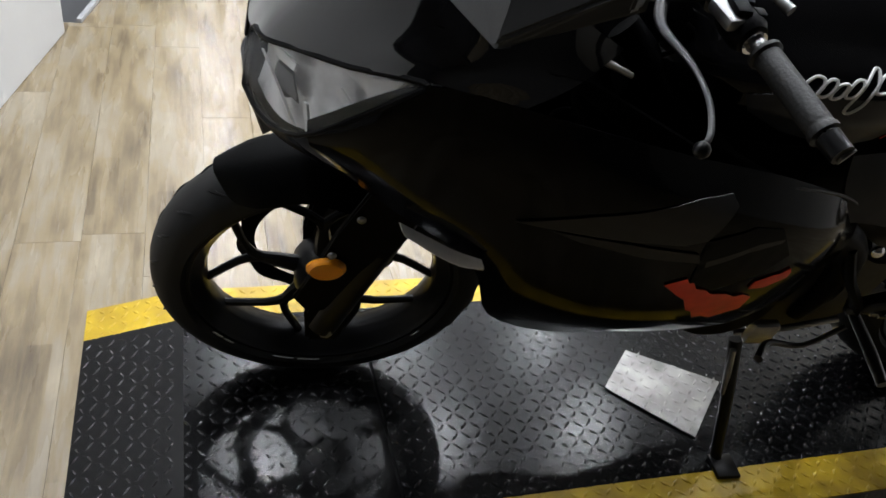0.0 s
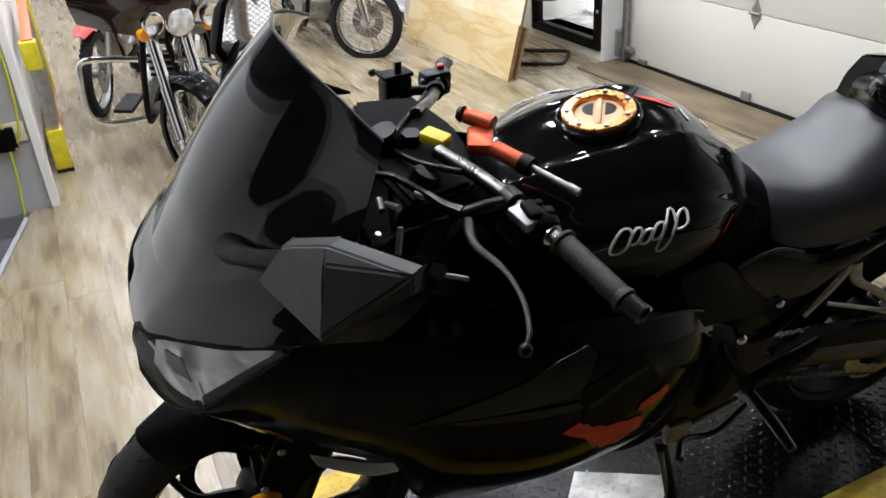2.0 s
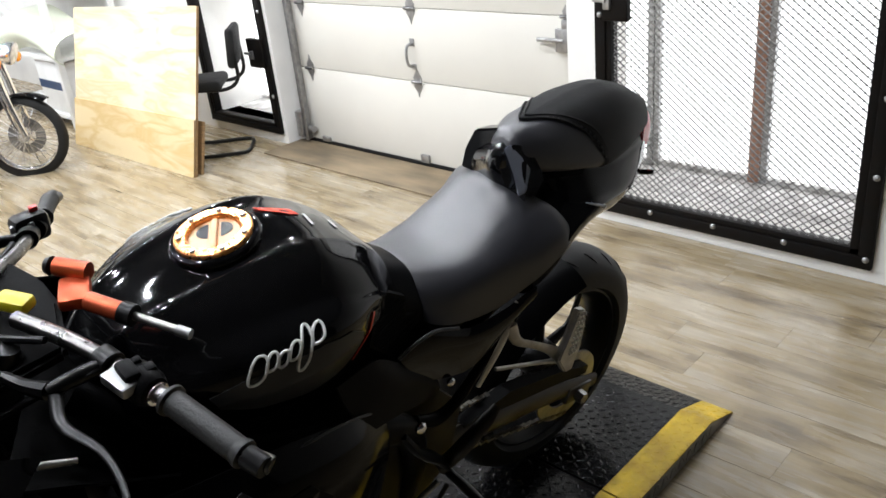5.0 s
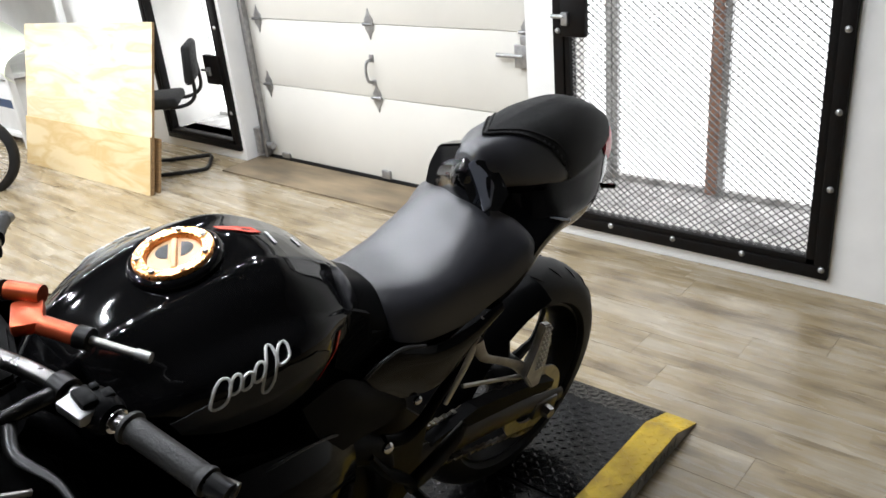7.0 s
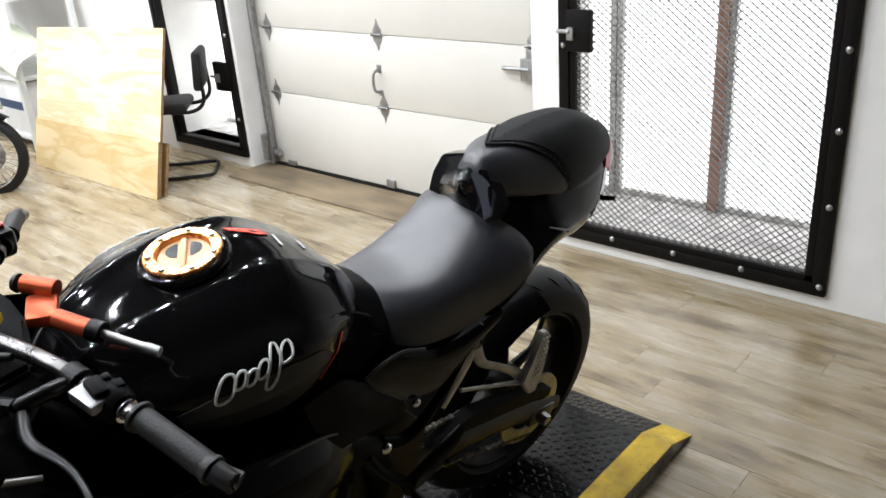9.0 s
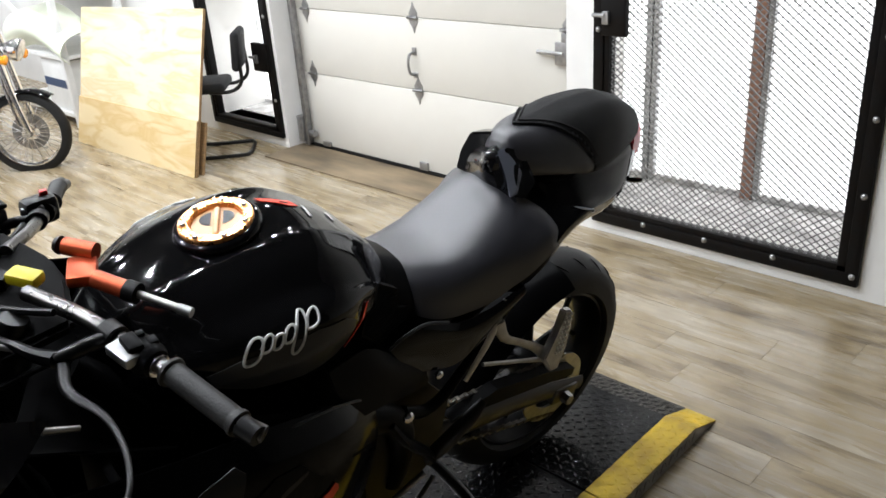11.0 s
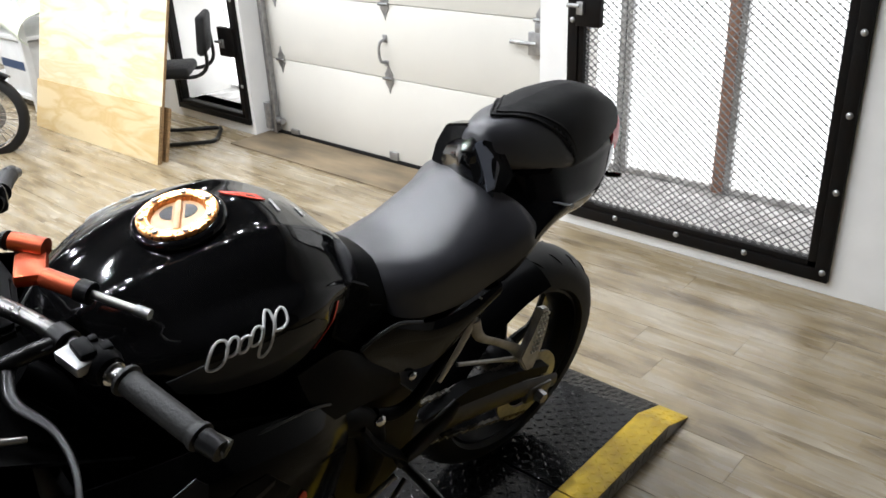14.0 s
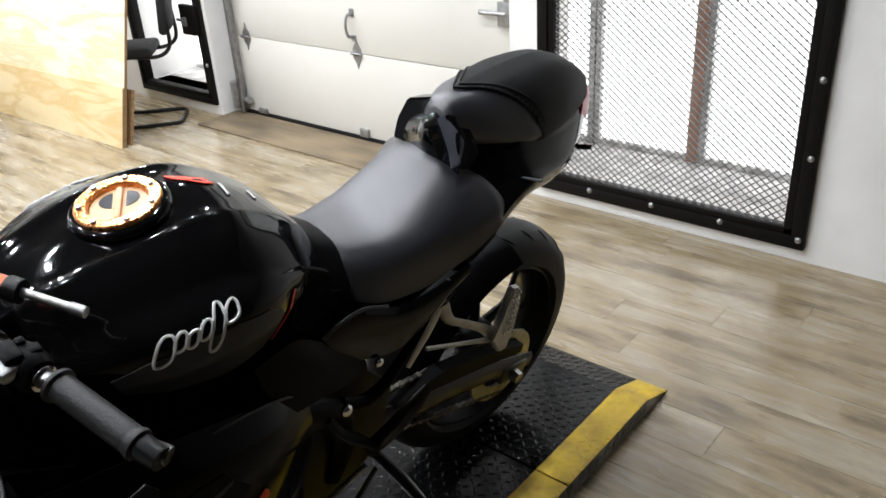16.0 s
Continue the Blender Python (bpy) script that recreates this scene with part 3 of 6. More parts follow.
def window_recess(name, y0, y1, z0, z1, depth, posts):
    w = thing(name, "deep window recess with bright translucent sheets and a dusty white sill", "window", kind="structure")
    x0, x1 = X_WALL + 0.16, X_WALL + depth
    part("window_sill", box(B(), ((X_WALL + 0.02 + x1) / 2, (y0 + y1) / 2, z0 - 0.02), (x1 - X_WALL - 0.02, y1 - y0, 0.04), None, 0.003), SILL, w, "dusty white painted sill")
    for yy in (y0 - 0.02, y1 + 0.02):
        part("reveal", box(B(), ((x0 + x1) / 2, yy, (z0 + z1) / 2), (x1 - x0, 0.04, z1 - z0)), WHITEWALL, w, "", 0)
    part("head", box(B(), ((x0 + x1) / 2, (y0 + y1) / 2, z1 + 0.02), (x1 - x0, y1 - y0, 0.04)), WHITEWALL, w, "", 0)
    bounds = [y0] + [p for p, _ in posts] + [y1]
    for a, b in zip(bounds, bounds[1:]):
        part("pane", box(B(), (x1 + 0.01, (a + b) / 2, (z0 + z1) / 2), (0.01, b - a - 0.004, z1 - z0)), GLOWWIN, w, "bright translucent white sheet", 0)
    for p, (wd, mt) in posts:
        part("post", box(B(), (x1 - 0.02, p, (z0 + z1) / 2), (0.04, wd, z1 - z0), None, 0.003), mt, w)
        part("post_channel", box(B(), (x1 - 0.02, p - wd / 2 - 0.016, (z0 + z1) / 2), (0.03, 0.028, z1 - z0), None, 0.003), GALV, w, "galvanised channel")
    part("bottom_rail", box(B(), (x1 - 0.015, (y0 + y1) / 2, z0 + 0.012), (0.03, y1 - y0, 0.024), None, 0.003), SILL, w)


window_recess("window_1", -0.362, 0.90, 0.10, 2.0, 0.49, [(0.235, (0.05, BROWNWOOD)), (0.735, (0.03, GALV))])
window_recess("window_2", 3.03, 3.72, 0.11, 0.985, 0.40, [(3.46, (0.05, WHITEWALL))])


# ---- ceiling lights ----
def ceiling_light():
    l = thing("ceiling_light", "round white ceiling downlight, switched on", "ceiling light", group="rows of ceiling downlights")
    part("housing", lathe(B(), [(0.0, 0.060), (-0.035, 0.056), (-0.035, 0.045), (-0.02, 0.043)], (0, 0, 0), (0, 0, 1), 24), WHITEPL, l)
    part("diffuser", lathe(B(), [(-0.024, 0.0), (-0.024, 0.042)], (0, 0, 0), (0, 0, 1), 24), GLOWLAMP, l, "glowing diffuser", 0)
    return l


first = ceiling_light()
first.matrix_basis = pose(-0.95, 0.15, 2.70)
for i, xx in enumerate((-0.95, 0.05, 1.05, 2.05)):
    for j in range(10):
        if i or j:
            copy_thing(first, pose(xx, 0.15 + 0.85 * j, 2.70))

# ---- display platform ----
BARS = []


def tread(parent, poly, zf, mat, name, sp=0.0315, ln=0.0245, wd=0.0075, hh=0.0026):
    """Raised tread bars, in alternating directions, inside an outline."""
    xs, ys = [p[0] for p in poly], [p[1] for p in poly]
    verts, faces = [], []

    def inside(x, y):
        c = False
        for (x1, y1), (x2, y2) in zip(poly, poly[1:] + poly[:1]):
            if (y1 > y) != (y2 > y) and x < (x2 - x1) * (y - y1) / (y2 - y1) + x1:
                c = not c
        return c

    i = 0
    y = min(ys)
    while y < max(ys):
        j = 0
        x = min(xs)
        while x < max(xs):
            if inside(x, y):
                d = math.pi / 4 if (i + j) % 2 else -math.pi / 4
                cx, sx = math.cos(d), math.sin(d)
                k = len(verts)
                for a, b, z in ((-ln / 2, 0, 0), (0, -wd / 2, 0), (ln / 2, 0, 0), (0, wd / 2, 0), (-ln / 4, 0, hh), (ln / 4, 0, hh)):
                    px_, py_ = x + a * cx - b * sx, y + a * sx + b * cx
                    verts.append((px_, py_, zf(px_) + z))
                faces.extend([(k, k + 1, k + 4), (k + 1, k + 5, k + 4), (k + 1, k + 2, k + 5), (k + 2, k + 3, k + 5), (k + 3, k + 4, k + 5), (k + 3, k, k + 4)])
            x += sp * 0.75
            j += 1
        y += sp * 0.75
        i += 1
    me = bpy.data.meshes.new(name)
    me.from_pydata(verts, [], faces)
    me.shade_smooth()
    me.materials.append(mat)
    ob = new(name, me)
    ob.parent = parent
    ob["kind"] = "stuff"
    return ob


PX0, PXA, PXB, PX1 = -0.42, -0.22, 1.79, 1.918
PY0, PY1, SW, PH = -0.347, 0.365, 0.092, 0.05


def plat_z(x):
    if x < PXA:
        return 0.004 + (PH - 0.004) * max(0, x - PX0) / (PXA - PX0)
    if x > PXB:
        return 0.004 + (PH - 0.004) * max(0, PX1 - x) / (PX1 - PXB)
    return PH


def platform():
    p = thing("display_platform", "low black tread plate platform with yellow stripes and sloped ends", "platform")
    cuts = [PX0, PXA, 0.150, 0.156, 1.392, 1.398, PXB, PX1]
    for a, b in zip(cuts, cuts[1:]):
        if b - a < 0.01:
            continue
        for y0, y1, mt, nm, lb in ((PY0, PY0 + SW, PLATEYEL, "edge_stripe", "yellow painted tread plate stripe"), (PY0 + SW, PY1 - SW, PLATE, "deck_plate", "black painted tread plate"), (PY1 - SW, PY1, PLATEYEL, "edge_stripe", "yellow painted tread plate stripe")):
            bm = B()
            za, zb = plat_z(a), plat_z(b)
            slab(bm, [(a, y0, za - 0.004), (b, y0, zb - 0.004), (b, y0, zb), (a, y0, za)], (0, y1 - y0, 0))
            ob = part(nm, bm, mt, p, lb, 0)
            tread(ob, [(a + 0.008, y0 + 0.006), (b - 0.008, y0 + 0.006), (b - 0.008, y1 - 0.006), (a + 0.008, y1 - 0.006)], plat_z, mt, "tread_relief")
        for yy in (PY0 + 0.003, PY1 - 0.003):
            za, zb = plat_z(a) - 0.004, plat_z(b) - 0.004
            bm = slab(B(), [(a, yy - 0.002, 0.0005), (b, yy - 0.002, 0.0005), (b, yy - 0.002, zb), (a, yy - 0.002, za)], (0, 0.004, 0))
            part("side_skirt", bm, BAREPLATE, p, "bare tread plate skirt", 0)
    sk = B()
    i = 0
    x = PXA
    while x < PXB:
        d = 1 if i % 2 else -1
        slab(sk, [(x, PY0 + 0.0005, 0.025 - d * 0.012), (x + 0.006, PY0 + 0.0005, 0.025 - d * 0.010), (x + 0.016, PY0 + 0.0005, 0.025 + d * 0.012), (x + 0.010, PY0 + 0.0005, 0.025 + d * 0.010)], (0, -0.002, 0))
        x += 0.021
        i += 1
    ob = part("skirt_relief", sk, BAREPLATE, p, "", 0)
    ob["kind"] = "stuff"
    core = box(B(), ((PXA + PXB) / 2, (PY0 + PY1) / 2, 0.022), (PXB - PXA - 0.02, PY1 - PY0 - 0.03, 0.042))
    part("core", core, BLKMETAL, p, "", 0)
    return p


platform()
bp = thing("stand_plate", "square of bare aluminium tread plate lying on the platform", "metal plate")
quad = [(0.732, 0.076), (0.637, -0.025), (0.776, -0.177), (0.91, -0.04)]
ob = part("sheet", slab(B(), [(x, y, PH + 0.003) for x, y in quad], (0, 0, 0.003)), BAREPLATE, bp, "", 0)
tread(ob, [(x, y) for x, y in quad], lambda x: PH + 0.006, BAREPLATE, "tread_relief")


# ---- the sport motorcycle on the platform ----
bike = thing("sport_motorcycle", "black sport motorcycle with copper fuel cap leaning on its side stand", "motorcycle", pose(0, 0.10, PH, 13, 0, -5.2))


def both(fn):
    for s in (-1, 1):
        fn(s)


def wheel(name, c, R, tw, rim_r, spokes, disc_side, disc_r, hub_w):
    """A cast wheel with its tyre; the axle runs along y."""
    cx, _, cz = c
    w = part(name, lathe(B(), [(-tw * 0.40, rim_r + 0.012), (-tw * 0.42, rim_r - 0.002), (-tw * 0.34, rim_r - 0.006), (-tw * 0.22, rim_r - 0.022), (0, rim_r - 0.030), (tw * 0.22, rim_r - 0.022), (tw * 0.34, rim_r - 0.006), (tw * 0.42, rim_r - 0.002), (tw * 0.40, rim_r + 0.012), (0, rim_r - 0.004)], c, (0, 1, 0), 72, True), BLKMETAL, bike, "black cast wheel rim")
    prof = []
    for k in range(13):
        a = math.pi * (k / 12)
        prof.append((-math.cos(a) * tw / 2, rim_r + 0.012 + (R - rim_r - 0.012) * (math.sin(a) ** 0.72)))
    prof += [(tw * 0.36, rim_r), (-tw * 0.36, rim_r)]
    ty = part("tyre", lathe(B(), prof, c, (0, 1, 0), 96, True), RUBBER, w, "black rubber road tyre with cut grooves", 50)
    gr = B()
    for k in range(26):
        a0 = 2 * math.pi * k / 26
        for s in (-1, 1):
            pts = []
            for q in range(5):
                f = q / 4
                th = math.radians(50 - 26 * f) * s
                aa = a0 + 0.10 * f + (0.06 if s > 0 else 0)
                rr = rim_r + 0.012 + (R - rim_r - 0.012) * (math.cos(th) ** 0.72) + 0.0006
                pts.append((cx + math.cos(aa) * rr, math.sin(th) * tw / 2 * 0.98, cz + math.sin(aa) * rr))
            tube(gr, pts, [0.0006, 0.0022, 0.0028, 0.0022, 0.0006], 5, 2)
    part("tread_grooves", gr, BLKMETAL, w, "", 60)["kind"] = "stuff"
    sp = B()
    for k in range(spokes):
        a = 2 * math.pi * k / spokes + 0.35
        for q in (-1, 1):
            a1 = a + q * 0.44
            p0 = (cx + math.cos(a) * 0.045, 0.0, cz + math.sin(a) * 0.045)
            p1 = (cx + math.cos(a + q * 0.05) * rim_r * 0.56, 0.0, cz + math.sin(a + q * 0.05) * rim_r * 0.56)
            p2 = (cx + math.cos(a1) * (rim_r - 0.02), 0.0, cz + math.sin(a1) * (rim_r - 0.02))
            tube(sp, [p0, p1, p2], [0.016, 0.0085, 0.0075], 8, 4)
    part("spokes", sp, BLKMETAL, w, "black cast Y spokes")
    part("hub", lathe(B(), [(-hub_w, 0.0), (-hub_w, 0.035), (-0.03, 0.05), (0.03, 0.05), (hub_w, 0.035), (hub_w, 0.0)], c, (0, 1, 0), 32), BLKMETAL, w)
    d = B()
    yd = disc_side
    n = 60
    outer = [(cx + math.cos(2 * math.pi * k / n) * disc_r * (1 + 0.025 * math.sin(10 * 2 * math.pi * k / n)), cz + math.sin(2 * math.pi * k / n) * disc_r * (1 + 0.025 * math.sin(10 * 2 * math.pi * k / n))) for k in range(n)]
    inner = [(cx + math.cos(2 * math.pi * k / n) * disc_r * 0.80, cz + math.sin(2 * math.pi * k / n) * disc_r * 0.80) for k in range(n)]
    for y in (yd - 0.002, yd + 0.002):
        vo = [d.verts.new((x, y, z)) for x, z in outer]
        vi = [d.verts.new((x, y, z)) for x, z in inner]
        for k in range(n):
            d.faces.new((vo[k], vo[(k + 1) % n], vi[(k + 1) % n], vi[k]))
    for k in range(30):
        a = 2 * math.pi * k / 30
        rr = disc_r * (0.86 if k % 2 else 0.94)
        cyl(d, (cx + math.cos(a) * rr, yd - 0.0028, cz + math.sin(a) * rr), (cx + math.cos(a) * rr, yd + 0.0028, cz + math.sin(a) * rr), 0.0045, seg=8)
    part("brake_disc", d, STEEL if disc_r < 0.12 else BLKMETAL, w, "drilled petal brake disc", 20)
    return w


FW, RW = (0.035, 0.0, 0.302), (1.420, 0.0, 0.307)
fw = wheel("front_wheel", FW, 0.293, 0.110, 0.228, 5, 0.065, 0.150, 0.055)
rw = wheel("rear_wheel", RW, 0.306, 0.145, 0.218, 5, 0.075, 0.11, 0.06)
tape = B()
for a0, a1 in ((4.35, 4.52), (4.56, 4.74), (3.75, 3.84), (3.88, 3.96), (5.6, 5.68)):
    rows = []
    for yy, rr in ((-0.046, 0.240), (-0.0505, 0.232)):
        rows.append([(FW[0] + math.cos(a0 + (a1 - a0) * q / 4) * (rr - 0.005), yy - 0.003, FW[2] + math.sin(a0 + (a1 - a0) * q / 4) * (rr - 0.005)) for q in range(5)])
    grid(tape, rows, 1, 1, 0.0008)
part("rim_tape", tape, SILVER, fw, "worn silver rim tape", 0)["kind"] = "stuff"

# both wheels stand a little to the far side
for w_, dz in ((fw, -.006), (rw, 0)):
    for o in (w_, *w_.children_recursive):
        o.data.transform(Matrix.Translation((0, .038, dz)))

# fork, calliper, fender
for s in (-1, 1):
    leg = cyl(B(), (0.03, s * 0.092, 0.315), (0.135, s * 0.092, 0.62), 0.027, 0.029, 20)
    cyl(leg, (0.135, s * 0.092, 0.62), (0.30, s * 0.092, 1.01), 0.0205, None, 20)
    lower = part("fork_leg", leg, BLKMETAL, bike, "black fork leg")
    ax = B()
    slab(ax, [(0.004, s * 0.078, 0.275), (0.060, s * 0.078, 0.275), (0.098, s * 0.078, 0.50), (0.065, s * 0.078, 0.53), (0.018, s * 0.078, 0.47), (-0.002, s * 0.078, 0.36)], (0, s * 0.026, 0))
    bmesh.ops.bevel(ax, geom=ax.edges[:], offset=0.006, segments=2, affect="EDGES")
    part("axle_clamp", ax, SATIN, lower)
    part("axle_nut", cyl(B(), (FW[0], s * 0.095, 0.318), (FW[0], s * 0.118, 0.318), 0.014, 0.011, 6), STEEL, lower, "steel axle nut")
rf = lathe(B(), [(-0.006, 0.0), (-0.006, 0.022), (0, 0.027), (0.004, 0.027)], (0.024, -0.128, 0.51), (0, 1, 0), 28)
bmesh.ops.scale(rf, vec=(1.1, 1, 0.85), space=Matrix.Translation((-0.024, 0, -0.51)), verts=rf.verts[:])
part("reflector", rf, AMBER, bike, "round amber side reflector")
fs = slab(B(), [(-0.022, -0.095, 0.405), (0.004, -0.108, 0.47), (0.034, -0.112, 0.58), (0.082, -0.115, 0.70), (0.165, -0.115, 0.69), (0.135, -0.112, 0.58), (0.075, -0.105, 0.44), (0.045, -0.098, 0.375), (0.0, -0.095, 0.37)], (0, -0.012, 0))
bmesh.ops.bevel(fs, geom=fs.edges[:], offset=0.004, segments=2, affect="EDGES")
guard = part("fork_guard", fs, DEEP, bike, "black plastic fork guard")
for zx, zz in ((0.065, 0.625), (0.03, 0.545)):
    part("screw", ball(B(), (zx, -0.130, zz), (0.007, 0.004, 0.007), 10, 6), STEEL, guard)
cal = box(B(), (0.13, 0.075, 0.44), (0.07, 0.06, 0.11), Matrix.Rotation(0.5, 3, "Y"), 0.012)
part("brake_calliper", cal, BLKMETAL, bike)
fen = B()
rows = []
for k in range(11):
    a = math.radians(34 + 9.0 * k)
    rr = 0.318
    bx, bz = FW[0] + math.cos(a) * rr, FW[2] + math.sin(a) * rr
    hw = (0.050 + 0.016 * math.sin(math.pi * k / 10)) * (0.55 if k == 10 else 1)
    dz = 0.055 + 0.03 * math.sin(math.pi * min(1, k / 7))
    row = []
    for q in (-1, -0.8, -0.4, 0, 0.4, 0.8, 1):
        drop = (abs(q) ** 3) * dz
        row.append((bx - math.cos(a) * drop, q * (hw + 0.012), bz - math.sin(a) * drop))
    rows.append(row)
grid(fen, rows, 2, 2, 0.004)
bmesh.ops.translate(fen, vec=(0, .03, -.004), verts=fen.verts[:])
part("front_fender", fen, DEEP, bike, "satin black front fender")

# upper cowl and screen
A = [(-0.088, 0, 0.855), (-0.082, -0.045, 0.868), (-0.066, -0.095, 0.893), (0.0, -0.180, 0.932), (0.083, -0.250, 0.972), (0.19, -0.262, 0.955)]
A2 = [(-0.072, 0, 0.890), (-0.066, -0.048, 0.90), (-0.048, -0.098, 0.918), (0.012, -0.178, 0.952), (0.105, -0.247, 0.990), (0.22, -0.255, 0.968)]
Bc = [(-0.058, 0, 0.915), (-0.05, -0.05, 0.925), (-0.03, -0.105, 0.942), (0.03, -0.175, 0.975), (0.13, -0.235, 1.010), (0.25, -0.245, 0.985)]
Cc = [(-0.040, 0, 0.945), (-0.030, -0.06, 0.953), (-0.005, -0.115, 0.972), (0.065, -0.170, 1.015), (0.175, -0.212, 1.055), (0.29, -0.215, 1.00)]
D = [(0.018, 0, 1.055), (0.026, -0.045, 1.057), (0.058, -0.095, 1.066), (0.140, -0.138, 1.092), (0.205, -0.190, 1.118)]
E_ = [(0.086, 0, 1.150), (0.094, -0.042, 1.152), (0.120, -0.084, 1.155), (0.178, -0.124, 1.155), (0.216, -0.178, 1.146)]
F_ = [(0.150, 0, 1.222), (0.154, -0.032, 1.220), (0.165, -0.070, 1.211), (0.190, -0.112, 1.190), (0.226, -0.166, 1.156)]


def wide(r):
    return [(x, -y, z) for x, y, z in r[:0:-1]] + r


cowl = grid(B(), [wide(A), wide(A2), wide(Bc), wide(Cc)], 4, 4, 0.004)
cowl_ob = part("upper_cowl", cowl, PIANO, bike, "glossy black upper cowl", 50)
scr = grid(B(), [wide(Cc[:5]), wide(D), wide(E_), wide(F_)], 4, 4, 0.003)
part("windscreen", scr, SMOKE, bike, "dark smoked windscreen", 50)
edge = tube(B(), wide([(x, y, z + 0.001) for x, y, z in F_]), 0.0022, 6, 4)
part("screen_edge", edge, GREYPL, bike)
# moulded air inlets over the lamps
for s in (-1, 1):
    inl = B()
    pts = [(0.022, 0.170, 0.951), (0.075, 0.214, 0.977), (0.125, 0.230, 0.998), (0.105, 0.212, 1.008), (0.055, 0.178, 0.988), (0.020, 0.156, 0.965)]
    slab(inl, [(x - 0.003, s * (y + 0.001), z + 0.001) for x, y, z in pts], (-0.002, s * 0.002, 0.002))
    part("air_inlet", inl, SATIN, cowl_ob, "matt black air inlet", 0)
chin = grid(B(), [wide(A[:5]), wide([(-0.098, 0, 0.80), (-0.095, -0.02, 0.80), (-0.092, -0.04, 0.79), (-0.088, -0.055, 0.785), (-0.080, -0.07, 0.78)]),
                  wide([(-0.085, 0, 0.755), (-0.080, -0.04, 0.752), (-0.065, -0.085, 0.752), (-0.040, -0.13, 0.765), (-0.020, -0.165, 0.785)]), wide([(0.0, 0, 0.735), (0.005, -0.04, 0.735), (0.02, -0.085, 0.735), (0.045, -0.14, 0.745), (0.07, -0.19, 0.745)])][1:], 4, 3, 0.004)
part("chin_cowl", chin, SATIN, bike, "black chin cowl")


def headlight(s):
    h = thing("headlight", "", "")
    for k in ("label", "category"):
        if k in h:
            del h[k]
    h.parent = bike
    top = [(-0.082, 0.045, 0.866), (-0.066, 0.095, 0.891), (-0.030, 0.140, 0.914), (0.02, 0.200, 0.943), (0.083, 0.252, 0.972)]
    mid = [(-0.096, 0.042, 0.825), (-0.082, 0.098, 0.842), (-0.055, 0.150, 0.862), (-0.005, 0.205, 0.895), (0.078, 0.254, 0.962)]
    low = [(-0.092, 0.050, 0.785), (-0.075, 0.100, 0.788), (-0.050, 0.150, 0.806), (-0.012, 0.200, 0.850), (0.074, 0.252, 0.955)]
    m = lambda r, o=0.0: [(x + o, y * s - s * o * 0.5, z) for x, y, z in r]
    part("lens", grid(B(), [m(top), m(mid), m(low)], 4, 4, 0.002), LENS, h, "clear headlight lens", 60)
    back = [m(top, 0.018), m([(x + 0.012, y, z) for x, y, z in mid], 0.022), m(low, 0.018)]
    part("reflector_bowl", grid(B(), back, 4, 4, 0.002), LAMPBACK, h, "silver reflector", 60)
    part("rim", tube(B(), m(low, 0.0) + m(top, 0.0)[::-1] + m(low, 0.0)[:1], 0.0035, 6, 3), SATIN, h)
    for pl in ([(-0.060, 0.095, 0.884), (-0.052, 0.112, 0.876), (-0.036, 0.142, 0.884), (-0.034, 0.140, 0.892), (-0.05, 0.116, 0.892)],
               [(-0.072, 0.085, 0.868), (-0.066, 0.096, 0.862), (-0.034, 0.158, 0.818), (-0.038, 0.146, 0.815)],
               [(-0.026, 0.165, 0.862), (-0.022, 0.170, 0.862), (-0.018, 0.186, 0.828), (-0.022, 0.180, 0.826)],
               [(0.004, 0.190, 0.902), (0.010, 0.196, 0.910), (0.030, 0.218, 0.893), (0.022, 0.212, 0.886)],
               [(0.006, 0.186, 0.932), (0.034, 0.214, 0.944), (0.068, 0.243, 0.960), (0.040, 0.228, 0.920), (0.034, 0.222, 0.905), (0.036, 0.222, 0.928)]):
        part("bezel_rib", slab(B(), m(pl, 0.004), (-0.003, s * 0.001, 0.001)), WHITEMET, h, "bright bezel rib", 0)
    # shade inside the lamp, put in as a flat dark sheet
    dk = slab(B(), m([(-0.056, 0.112, 0.872), (-0.040, 0.140, 0.876), (-0.034, 0.156, 0.850), (-0.050, 0.128, 0.846)], 0.006), (-0.002, 0, 0))
    part("lamp_shadow", dk, GREYPL, h, "dark sheet standing for shade inside the lamp", 0)
    pj = lathe(B(), [(0.0, 0.028), (-0.012, 0.026), (-0.020, 0.018), (-0.024, 0.0)], (-0.030, s * 0.10, 0.845), (1, -s * 0.4, -0.2), 20)
    part("projector", pj, GREYPL, h, "dark projector bulb cap")
    return h


LAMPBACK = material("frosted_reflector", (0.80, 0.80, 0.80), 0.28, metal=0.2, vary=0.5, scale=26)
WHITEMET = material("bright_bezel", (0.85, 0.85, 0.85), 0.3, vary=0.15, scale=40)
headlight(-1)
headlight(1)


